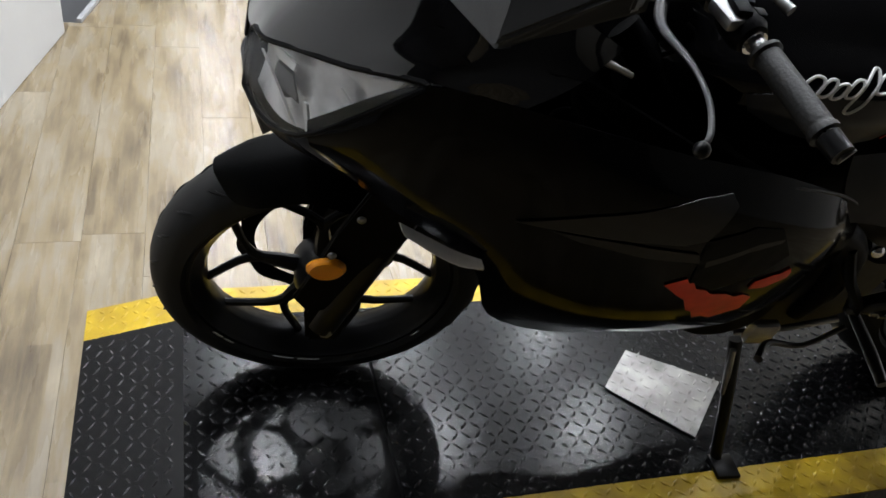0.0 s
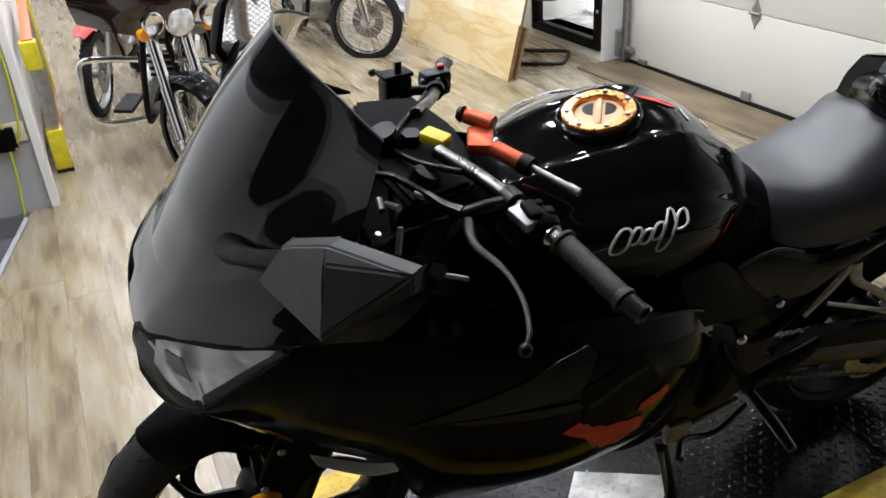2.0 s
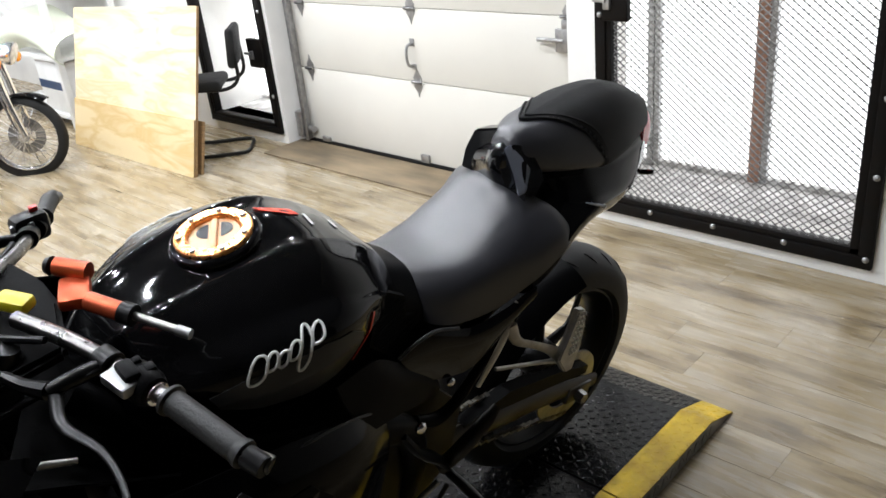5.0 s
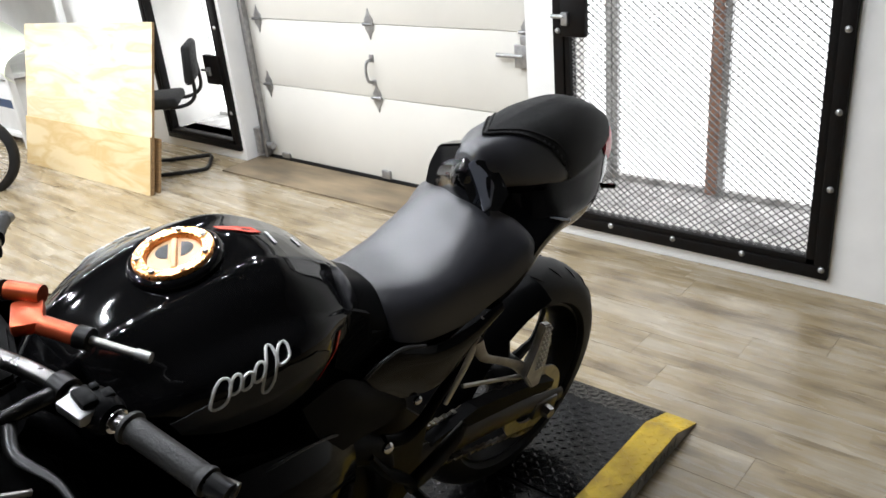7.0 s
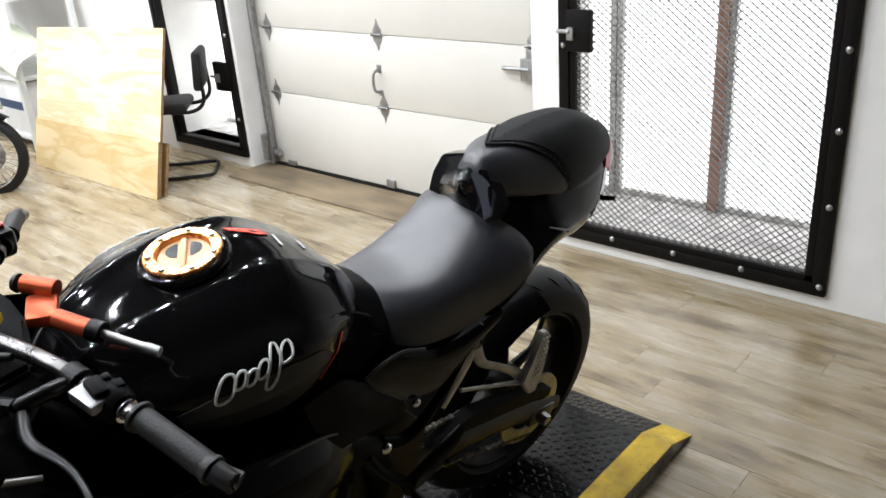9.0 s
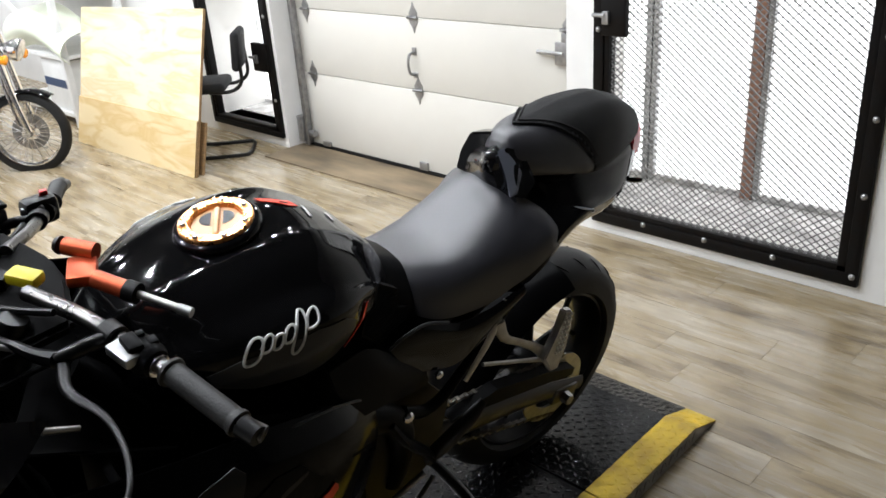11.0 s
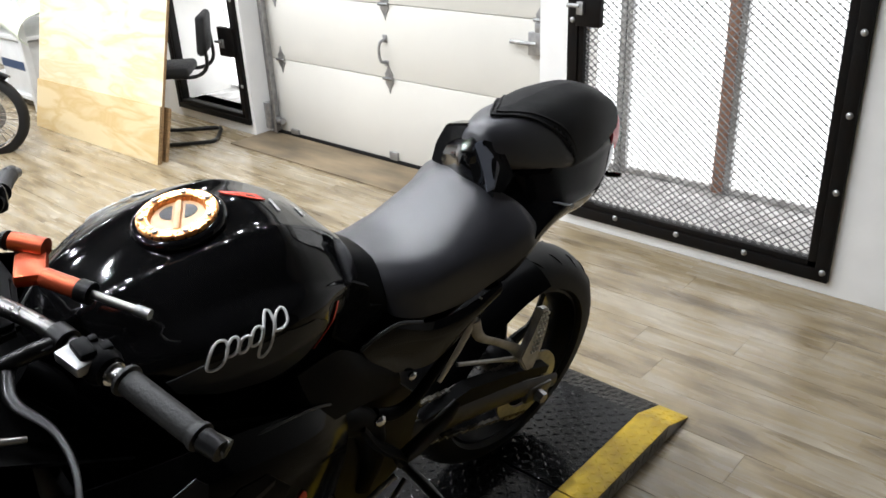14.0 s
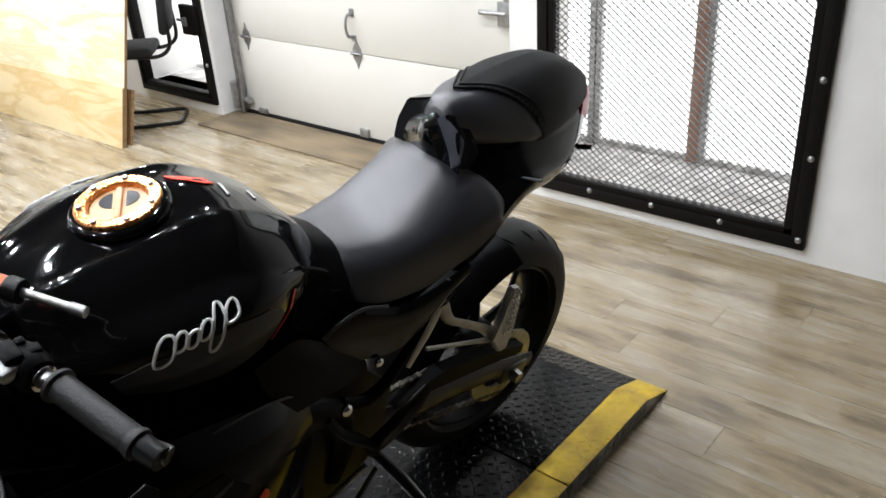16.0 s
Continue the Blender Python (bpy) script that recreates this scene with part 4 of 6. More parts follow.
# side fairings
def fairing(s):
    R = [
        [(-0.02, .185, .855), (-0.02, .196, .845), (-0.018, .197, .835), (-0.016, .194, .825), (-0.012, .185, .812)],
        [(.083, .250, .965), (.085, .258, .915), (.085, .252, .855), (.085, .238, .795), (.085, .215, .745)],
        [(.20, .262, .950), (.21, .278, .885), (.21, .272, .805), (.205, .252, .715), (.20, .225, .655)],
        [(.31, .258, .918), (.31, .284, .850), (.30, .276, .755), (.285, .252, .625), (.26, .200, .500)],
        [(.42, .250, .885), (.42, .284, .815), (.41, .278, .705), (.40, .250, .555), (.38, .175, .415)],
        [(.54, .238, .852), (.54, .276, .785), (.53, .272, .670), (.52, .242, .525), (.51, .155, .385)],
        [(.66, .216, .800), (.66, .250, .740), (.65, .246, .630), (.64, .220, .505), (.63, .140, .375)],
        [(.75, .185, .735), (.75, .205, .690), (.74, .205, .600), (.73, .185, .495), (.72, .125, .378)],
    ]
    R = [[(x, s * y, z) for x, y, z in r] for r in R]
    f = part("side_fairing", grid(B(), R, 4, 4, 0.004), FAIRPAINT, bike, "glossy black side fairing with red stickers", 50)
    ftree = tree_of(f)
    # vents and trims
    def on(pts, off, mat, nm, lb=""):
        return part(nm, drape(ftree, [(x, z) for x, y, z in pts], s, 0.0008 + off * 0.08), mat, f, lb, 40)
    on([(.215, 0, .797), (.30, 0, .822), (.423, 0, .845), (.470, 0, .846), (.482, 0, .832), (.458, 0, .784), (.43, 0, .776), (.33, 0, .782)], 0.004, VENT, "vent_panel", "satin grey vent panel")
    on([(.262, 0, .787), (.36, 0, .774), (.459, 0, .757), (.468, 0, .738), (.392, 0, .747), (.30, 0, .770)], 0.005, VENT, "vent_lip", "satin grey vent lip")
    on([(.458, 0, .782), (.52, 0, .80), (.565, 0, .79), (.60, 0, .74), (.575, 0, .70), (.52, 0, .668), (.478, 0, .690), (.470, 0, .735)], 0.001, SATIN, "vent_opening", "black vent opening")
    on([(.476, 0, .742), (.535, 0, .772), (.575, 0, .775), (.572, 0, .768), (.53, 0, .760), (.480, 0, .728)], 0.005, VENT, "vent_rib", "satin grey vent rib")
    if s < 0:
        st = [(.445, 0, .682), (.470, 0, .700), (.478, 0, .688), (.484, 0, .690), (.496, 0, .672), (.512, 0, .668), (.525, 0, .656), (.552, 0, .652), (.570, 0, .640), (.585, 0, .642), (.604, 0, .630), (.596, 0, .618), (.606, 0, .594), (.585, 0, .588), (.566, 0, .574), (.548, 0, .585), (.535, 0, .580), (.520, 0, .606), (.510, 0, .610), (.492, 0, .642), (.470, 0, .660)]
        on(st, 0.006, REDSTK, "sticker", "red vinyl sticker, worn")
        on([(.582, 0, .660), (.581, 0, .680), (.60, 0, .690), (.615, 0, .692), (.626, 0, .702), (.634, 0, .690), (.636, 0, .677), (.608, 0, .657)], 0.006, REDSTK, "sticker", "red vinyl sticker, worn")
    part("fairing_edge", tube(B(), [(.545, s * .240, .836), (.585, s * .236, .828), (.62, s * .229, .818), (.668, s * .217, .798), (.712, s * .203, .770), (.745, s * .188, .74)], .0022, 6, 4), GREYPL, f, "scuffed fairing edge")
    ind = B()
    grid(ind, [[(x, s * y, z) for x, y, z in r] for r in ([(.093, .232, .742), (.130, .243, .728), (.165, .250, .712), (.20, .252, .698)], [(.10, .246, .732), (.135, .258, .716), (.17, .263, .699), (.205, .258, .686)], [(.112, .238, .722), (.14, .246, .704), (.172, .250, .686), (.20, .250, .674)])], 3, 3, 0.002)
    part("turn_signal", ind, WHITEMET, f, "clear front turn signal lens")
    return f


fairing(-1)
fairing(1)
belly = B()
rows = []
for x, w, zt, zb in ((.255, .09, .50, .47), (.30, .16, .47, .40), (.40, .165, .415, .350), (.52, .150, .385, .335), (.64, .138, .375, .335), (.725, .122, .378, .345)):
    rows.append([(x, -w, zt), (x, -w * 0.8, (zt + zb) / 2 - 0.005), (x, -w * 0.4, zb), (x, 0, zb - 0.005), (x, w * 0.4, zb), (x, w * 0.8, (zt + zb) / 2 - 0.005), (x, w, zt)])
part("belly_pan", grid(belly, rows, 3, 3, 0.004), GLOSS, bike, "glossy black belly pan", 50)

# engine mass, radiator, frame spars
en = box(B(), (0.55, 0, 0.52), (0.34, 0.26, 0.24), None, 0.03)
box(en, (0.50, 0, 0.70), (0.20, 0.24, 0.20), Matrix.Rotation(-0.35, 3, "Y"), 0.02)
cyl(en, (0.68, -0.165, 0.47), (0.68, 0.165, 0.47), 0.085, None, 28)
part("engine", en, DEEP, bike, "black engine block behind the fairing")
for s in (-1, 1):
    part("frame_plate", slab(B(), [(.70, s * .135, .40), (.74, s * .135, .66), (.90, s * .13, .66), (.99, s * .125, .55), (.97, s * .125, .40), (.86, s * .13, .34)], (0, -s * .02, 0)), BLKMETAL, bike, "black frame side plate")
rad = box(B(), (0.27, 0, 0.66), (0.035, 0.28, 0.26), Matrix.Rotation(-0.35, 3, "Y"), 0.006)
part("radiator", rad, DEEP, bike)
for s in (-1, 1):
    part("frame_spar", tube(B(), [(0.36, s * .06, .92), (.48, s * .13, .82), (.66, s * .165, .72), (.82, s * .15, .62), (.87, s * .13, .50), (.86, s * .12, .40)], [0.022, 0.026, 0.028, 0.028, 0.026, 0.024], 10, 5), SATIN, bike, "black steel frame spar")
    part("subframe_rail", tube(B(), [(.82, s * .13, .70), (.95, s * .13, .735), (1.15, s * .115, .80), (1.40, s * .08, .85)], 0.014, 8, 5), SATIN, bike)

# dark airbox and inner panels that close the gaps under the tank
part("airbox", shell(B(), [(.40, [(0, .84), (.10, .83), (.14, .78), (.12, .70)]), (.52, [(0, .86), (.13, .85), (.165, .78), (.15, .66)]), (.66, [(0, .86), (.13, .85), (.160, .77), (.14, .62)]), (.78, [(0, .86), (.10, .85), (.130, .76), (.115, .58)]), (.90, [(0, .80), (.09, .79), (.110, .72), (.095, .56)]), (1.02, [(0, .78), (.08, .77), (.100, .73), (.08, .66)])], 3, 3), DEEP, bike, "matt black inner panel", 60)

# tank
def crisp(half, creases, d=0.005):
    """Sets two close points for each creased one, so that the smooth line keeps an edge there."""
    out = []
    for i, (y, z) in enumerate(half):
        if i in creases and 0 < i < len(half) - 1:
            for q in (half[i - 1], half[i + 1]):
                ln = math.hypot(q[0] - y, q[1] - z)
                out.append((y + (q[0] - y) * min(.4, d / ln), z + (q[1] - z) * min(.4, d / ln)))
        else:
            out.append((y, z))
    return out


tk = [
    (.385, [(0, .928), (.028, .928), (.045, .924), (.060, .910), (.075, .893), (.085, .875), (.085, .850), (.070, .820)]),
    (.43, [(0, .962), (.034, .964), (.052, .967), (.075, .954), (.096, .934), (.120, .912), (.125, .880), (.110, .835)]),
    (.48, [(0, .988), (.042, .988), (.062, .993), (.092, .978), (.120, .955), (.152, .933), (.160, .893), (.142, .838)]),
    (.54, [(0, 1.014), (.050, 1.006), (.074, 1.008), (.108, .993), (.138, .973), (.178, .949), (.188, .903), (.167, .842)]),
    (.60, [(0, 1.028), (.056, 1.019), (.080, 1.020), (.115, 1.004), (.148, .981), (.190, .957), (.201, .910), (.181, .848)]),
    (.65, [(0, 1.036), (.056, 1.024), (.081, 1.025), (.118, 1.007), (.154, .978), (.194, .956), (.202, .910), (.182, .850)]),
    (.70, [(0, 1.030), (.054, 1.021), (.079, 1.020), (.116, 1.001), (.154, .969), (.186, .949), (.190, .905), (.170, .856)]),
    (.745, [(0, 1.006), (.050, 1.002), (.074, 1.000), (.110, .982), (.150, .952), (.166, .939), (.168, .900), (.152, .862)]),
    (.785, [(0, .979), (.047, .977), (.070, .976), (.100, .960), (.136, .932), (.146, .922), (.146, .885), (.130, .860)]),
    (.815, [(0, .952), (.042, .952), (.062, .951), (.085, .938), (.106, .914), (.112, .905), (.112, .880), (.100, .855)]),
    (.838, [(0, .925), (.036, .925), (.052, .923), (.070, .912), (.086, .893), (.090, .886), (.090, .868), (.085, .850)]),
]
tank = part("fuel_tank", shell(B(), [(x, crisp(h, (2, 4, 6))) for x, h in tk], 6, 3), GLOSS, bike, "glossy black fuel tank with silver script", 40)
TANKTREE = tree_of(tank)
for s in (-1, 1):
    kp = [(.490, .912), (.53, .930), (.58, .938), (.64, .944), (.69, .935), (.716, .915), (.705, .885), (.684, .866), (.62, .862), (.55, .872), (.50, .892)]
    part("knee_cover", drape(TANKTREE, kp, s, 0.0008), KNEE, tank, "satin dark knee cover panel", 40)
capm = Matrix.Translation((0.597, 0, 1.034)) @ Matrix.Rotation(radians(-10), 4, "Y")


def capt(bm):
    bmesh.ops.transform(bm, matrix=capm, verts=bm.verts[:])
    return bm


part("cap_collar", capt(lathe(B(), [(-.030, .064), (-.012, .064), (-.006, .062), (-.003, .058), (-.003, .050), (-.010, .048)], (0, 0, 0), (0, 0, 1), 56)), GLOSS, tank, "glossy black collar round the cap")
cap = part("fuel_cap", capt(lathe(B(), [(-.006, .054), (.001, .0535), (.003, .0515), (.003, .0385), (.001, .037), (-.007, .036), (-.009, .030), (-.009, 0)], (0, 0, 0), (0, 0, 1), 64)), COPPER, tank, "copper coloured fuel cap ring")
part("cap_plate", capt(lathe(B(), [(-.0045, .0), (-.0045, .0355), (-.0092, .036)], (0, 0, 0), (0, 0, 1), 40)), CAPGOLD, cap, "pale gold cap plate")
bar = box(B(), (0, 0, -.0020), (.009, .066, .007), Matrix.Rotation(radians(-30), 3, "Z"), .004)
part("cap_handle", capt(bar), CAPGOLD, cap, "pale gold cap key bar")
for s in (-1, 1):
    ring = []
    for k in range(13):
        a = math.radians(-82 + 164 * k / 12)
        u, w = s * (.0060 + .0190 * math.cos(a)), .010 + .0160 * math.sin(a)
        c_, s_ = math.cos(radians(-30)), math.sin(radians(-30))
        ring.append((u * c_ - w * s_, u * s_ + w * c_, -.0043))
    part("cap_recess", capt(slab(B(), ring, (0, 0, .0006))), BLKMETAL, cap, "dark finger recess", 0)
bl = B()
for k in range(7):
    a = 2 * math.pi * k / 7
    lathe(bl, [(.003, .0038), (.0062, .0038), (.0062, 0)], (math.cos(a) * .0455, math.sin(a) * .0455, 0), (0, 0, 1), 10)
part("cap_bolts", capt(bl), STEEL, cap)["kind"] = "stuff"


# silver brand mark, drawn as a row of plain slanted loops
def script(s):
    for u0, w, v0, v1 in ((.000, .022, -.001, .036), (.021, .014, .012, .034), (.037, .013, .010, .030), (.052, .015, .012, .033), (.068, .017, -.012, .040), (.085, .020, .016, .034)):
        pts = []
        for k in range(10):
            a = 2 * math.pi * k / 10 + .4
            c_, s_ = math.cos(a), math.sin(a)
            v = (v0 + v1) / 2 + (v1 - v0) / 2 * math.copysign(abs(s_) ** .7, s_)
            u = u0 + w / 2 + w / 2 * math.copysign(abs(c_) ** .8, c_) + v * .42
            x, z = .530 + u, .921 + v * .86 + u * .16
            pts.append((x, s * (surf_y(TANKTREE, x, s, z) + .0026), z))
        bm = tube(B(), pts + pts[:2], .0021, 6, 3)
        part("silver_mark", bm, SILVER, tank, "silver slanted loop of the brand mark")


both(script)


def on_tank(pts, off, mat, nm, lb):
    out = []
    for x, y in pts:
        out.append((x, y, TANKTREE.ray_cast(V((x, y, 1.3)), V((0, 0, -1)))[0].z + off))
    return part(nm, slab(B(), out, (0, 0, .0014)), mat, tank, lb, 0)


on_tank([(.672, .030), (.690, .012), (.716, .004), (.724, -.010), (.706, -.012), (.690, -.004), (.674, .012)], .0012, REDSTK, "tank_sticker", "red sticker")
on_tank([(.728, -.036), (.733, -.036), (.737, -.004), (.732, -.004)], .0012, SILVER, "tank_pad_mark", "thin silver bar")
on_tank([(.772, -.028), (.777, -.028), (.780, -.002), (.775, -.002)], .0012, SILVER, "tank_pad_mark", "thin silver bar")
for s in (-1, 1):
    rs = [(.742, .925), (.747, .924), (.728, .884), (.706, .858), (.702, .861), (.722, .888)]
    part("edge_sticker", drape(TANKTREE, rs, s, .0012), REDSTK, tank, "thin red edge sticker", 0)

# seats
part("tank_rear_cover", shell(B(), [
    (.800, [(0, .955), (.05, .952), (.082, .930), (.104, .900), (.118, .84), (.12, .79)]),
    (.84, [(0, .915), (.05, .912), (.082, .893), (.106, .862), (.120, .81), (.122, .77)]),
    (.885, [(0, .884), (.045, .880), (.080, .862), (.106, .832), (.120, .79), (.122, .76)]),
    (.94, [(0, .850), (.04, .846), (.072, .83), (.096, .80), (.110, .77), (.112, .75)])], 4, 4), SATIN, bike, "black plastic cover behind the tank", 60)
seat = part("rider_seat", shell(B(), [
    (.884, [(0, .872), (.024, .870), (.050, .862), (.086, .842), (.118, .806)]),
    (.894, [(0, .876), (.032, .874), (.064, .866), (.100, .847), (.131, .800)]),
    (.93, [(0, .873), (.046, .871), (.084, .861), (.116, .838), (.142, .786)]),
    (.98, [(0, .874), (.060, .872), (.106, .862), (.135, .836), (.151, .780)]),
    (1.035, [(0, .893), (.070, .889), (.120, .873), (.147, .846), (.159, .786)]),
    (1.078, [(0, .922), (.068, .914), (.124, .890), (.154, .857), (.165, .804)]),
    (1.105, [(0, .946), (.062, .935), (.120, .907), (.158, .868), (.171, .818)]),
    (1.13, [(0, .952), (.058, .942), (.118, .918), (.162, .880), (.175, .834)]),
    (1.165, [(0, .945), (.058, .936), (.116, .920), (.162, .892), (.176, .856)]),
    (1.19, [(0, .92), (.058, .915), (.112, .908), (.154, .890), (.166, .868)])], 5, 4), VINYL, bike, "smooth black vinyl rider seat", 60)
PS = [
    (1.130, [(0, 1.022), (.016, 1.019), (.028, 1.008), (.034, .992), (.028, .975)]),
    (1.142, [(0, 1.036), (.024, 1.031), (.042, 1.014), (.050, .986), (.042, .966)]),
    (1.165, [(0, 1.042), (.032, 1.035), (.056, 1.013), (.068, .980), (.058, .958)]),
    (1.20, [(0, 1.045), (.040, 1.037), (.069, 1.013), (.086, .973), (.074, .950)]),
    (1.26, [(0, 1.052), (.046, 1.042), (.081, 1.011), (.103, .961), (.092, .940)]),
    (1.32, [(0, 1.057), (.048, 1.046), (.086, 1.015), (.112, .955), (.100, .935)]),
    (1.40, [(0, 1.053), (.044, 1.042), (.076, 1.008), (.097, .953), (.085, .932)]),
    (1.47, [(0, 1.028), (.036, 1.020), (.058, .993), (.071, .952), (.060, .932)]),
    (1.53, [(0, .993), (.022, .988), (.036, .970), (.044, .944), (.035, .928)]),
    (1.555, [(0, .968), (.012, .964), (.020, .953), (.022, .940), (.015, .930)])]
pil = part("passenger_seat", shell(B(), PS, 5, 4), VINYL, bike, "smooth black vinyl passenger seat", 60)
pt = shell(B(), [(x, [(y * 1.024, .95 + (z - .95) * 1.024 + .0006) for y, z in h]) for x, h in PS], 8, 6)
bmesh.ops.delete(pt, geom=[f for f in pt.faces if f.calc_center_median().x < 1.178 + abs(f.calc_center_median().y) * 1.22 or len(f.verts) > 4], context="FACES")
part("seat_top_panel", pt, VINYL2, pil, "grained black vinyl top panel", 60)
PTREE = tree_of(pil)
for off in (0.0, 0.016):
    pts = []
    for k in range(13):
        y = -.112 + .224 * k / 12
        x = 1.172 + off + abs(y) * 1.22
        hit = PTREE.ray_cast(V((x, y * .95, 1.3)), V((0, 0, -1)))[0]
        if hit is not None:
            pts.append((x, y * .96, hit.z + .003))
    part("seat_seam", tube(B(), pts, .0026, 6, 2), VINYL2, pil, "stitched seam welt")

tl_ = [
    (1.085, [(0, .86), (.05, .86), (.10, .85), (.140, .818), (.162, .800), (.160, .786), (.12, .770)]),
    (1.125, [(0, .93), (.045, .925), (.085, .905), (.130, .862), (.168, .826), (.168, .805), (.12, .782)]),
    (1.165, [(0, .972), (.060, .962), (.086, .945), (.126, .905), (.172, .862), (.168, .832), (.12, .795)]),
    (1.20, [(0, .978), (.072, .966), (.094, .948), (.132, .912), (.170, .886), (.162, .850), (.12, .805)]),
    (1.24, [(0, .974), (.084, .962), (.106, .944), (.138, .912), (.167, .899), (.157, .866), (.11, .814)]),
    (1.28, [(0, .970), (.094, .958), (.114, .940), (.139, .911), (.162, .901), (.150, .868), (.10, .820)]),
    (1.36, [(0, .962), (.092, .950), (.110, .930), (.126, .902), (.140, .884), (.126, .850), (.08, .815)]),
    (1.44, [(0, .955), (.072, .944), (.090, .924), (.102, .896), (.109, .874), (.096, .842), (.06, .812)]),
    (1.505, [(0, .950), (.046, .942), (.062, .922), (.070, .894), (.072, .868), (.062, .838), (.04, .815)]),
    (1.545, [(0, .945), (.022, .940), (.034, .922), (.040, .894), (.040, .866), (.034, .842), (.02, .826)])]
tail = part("tail_fairing", shell(B(), [(x, crisp(h, (2, 4), .006)) for x, h in tl_], 5, 3), GLOSS, bike, "glossy black tail fairing", 34)
rows = []
for q in (-1, -.72, -.35, 0, .35, .72, 1):
    a = abs(q)
    rows.append([(1.112 + .012 * a, q * .088, .940 - .012 * a), (1.100 + .028 * a, q * .080, .975 - .010 * a), (1.112 + .028 * a, q * .066, 1.006 - .016 * a), (1.138 + .016 * a, q * .050, 1.018 - .020 * a)])
part("tail_front", grid(B(), rows, 3, 3, .004), PIANO, tail, "glossy black panel in front of the passenger seat", 30)
for s in (-1, 1):
    if s < 0:
        hz = slab(B(), [(1.112, s * .040, .946), (1.096, s * .030, .985), (1.108, s * .028, 1.012), (1.130, s * .030, 1.024), (1.150, s * .046, 1.008), (1.150, s * .066, .985), (1.158, s * .084, .966), (1.130, s * .088, .940)], (.014, s * .010, -.004))
        bmesh.ops.bevel(hz, geom=hz.edges[:], offset=.003, segments=2, affect="EDGES")
        part("tail_shoulder", hz, PIANO, tail, "glossy black angular shoulder piece", 30)
        sl = slab(B(), [(1.113, s * .026, 1.016), (1.131, s * .026, 1.018), (1.147, s * .047, .996), (1.150, s * .070, .978), (1.130, s * .086, .948), (1.112, s * .084, .944), (1.122, s * .056, .972)], (-.006, s * .002, .004))
        bmesh.ops.bevel(sl, geom=sl.edges[:], offset=.002, segments=2, affect="EDGES")
        part("shoulder_trim", sl, POLISH, tail, "polished grey trim", 30)
    else:
        hz = slab(B(), [(1.118, .000, .945), (1.128, .122, .925), (1.128, .114, .966), (1.128, .088, 1.012), (1.140, .020, 1.032)], (.045, -.006, -.006))
        bmesh.ops.bevel(hz, geom=hz.edges[:], offset=.004, segments=2, affect="EDGES")
        part("tail_shoulder", hz, GLOSS, tail, "glossy black angular shoulder piece", 30)
    part("tail_bolt", ball(B(), (1.274, s * .164, .898), (.004, .004, .004), 8, 6), STEEL, tail)
    part("tail_crease", tube(B(), [(1.235, s * .150, .912), (1.258, s * .161, .905), (1.274, s * .165, .899)], [.0012, .003, .0016], 6, 3), POLISH, tail, "bright crease edge")
    # ribbed heat panel, seat side cover and frame cover under the tank
    if s < 0:
        rp = [(.772, .936), (.835, .885), (.842, .842), (.880, .822), (.800, .790), (.745, .850)]
        pan = part("ribbed_panel", slab(B(), [(x, s * (.150 - .35 * (x - .77)), z) for x, z in rp], (0, s * -.012, 0)), DEEP, bike, "black ribbed panel behind the tank", 0)
        for k in range(17):
            z = .806 + k * .0072
            x0 = .745 + max(0, .850 - z) * .90 + max(0, z - .850) * .31
            x1 = .842 if z > .842 else .842 + (.842 - z) * 1.3
            x1 = min(x1, .835 - (z - .885) * 1.2) if z > .885 else x1
            part("rib", tube(B(), [(x0 + .008, s * (.152 - .35 * (x0 - .762)), z), (x1 - .010, s * (.152 - .35 * (x1 - .78)), z)], .0016, 5, 1), SATIN, pan)
    part("seat_panel", grid(B(), [[(.800, s * .158, .800), (.815, s * .164, .772), (.860, s * .162, .715)], [(.880, s * .152, .806), (.895, s * .164, .772), (.905, s * .166, .700)], [(.955, s * .158, .776), (.965, s * .170, .752), (.955, s * .168, .690)], [(1.03, s * .166, .780), (1.035, s * .176, .762), (1.01, s * .168, .710)], [(1.10, s * .174, .804), (1.10, s * .178, .788), (1.095, s * .168, .765)]], 4, 3, .004), GLOSS, bike, "glossy black side cover under the seat", 50)
    if s < 0:
        part("panel_edge", tube(B(), [(.800, s * .162, .796), (.830, s * .160, .806), (.880, s * .157, .808), (.93, s * .160, .790)], .0030, 6, 4), GREYPL, bike, "scuffed panel edge")
    part("side_cover", grid(B(), [[(.66, s * .196, .850), (.67, s * .205, .81), (.70, s * .215, .745)], [(.74, s * .176, .838), (.75, s * .190, .79), (.77, s * .196, .72)], [(.80, s * .160, .790), (.82, s * .176, .745), (.84, s * .178, .69)], [(.885, s * .158, .715), (.89, s * .164, .69), (.895, s * .160, .665)]], 4, 3, .004), SATIN, bike, "black frame cover", 50)
    part("subframe_bar", tube(B(), [(1.10, s * .150, .762), (1.045, s * .150, .700), (.985, s * .150, .640), (.938, s * .152, .600), (.895, s * .152, .594), (.852, s * .150, .616)], [.010, .011, .011, .012, .013, .012], 10, 4), SATIN, bike, "black subframe bar")
tl = shell(B(), [(1.50, [(0, .996), (.034, .985), (.058, .955), (.064, .915), (.055, .90)]), (1.545, [(0, .978), (.030, .962), (.044, .930), (.044, .895), (.03, .885)]), (1.578, [(0, .940), (.014, .930), (.022, .905), (.02, .88), (.015, .872)])], 3, 3)
part("tail_light", tl, REDLENS, tail, "red tail light lens", 60)
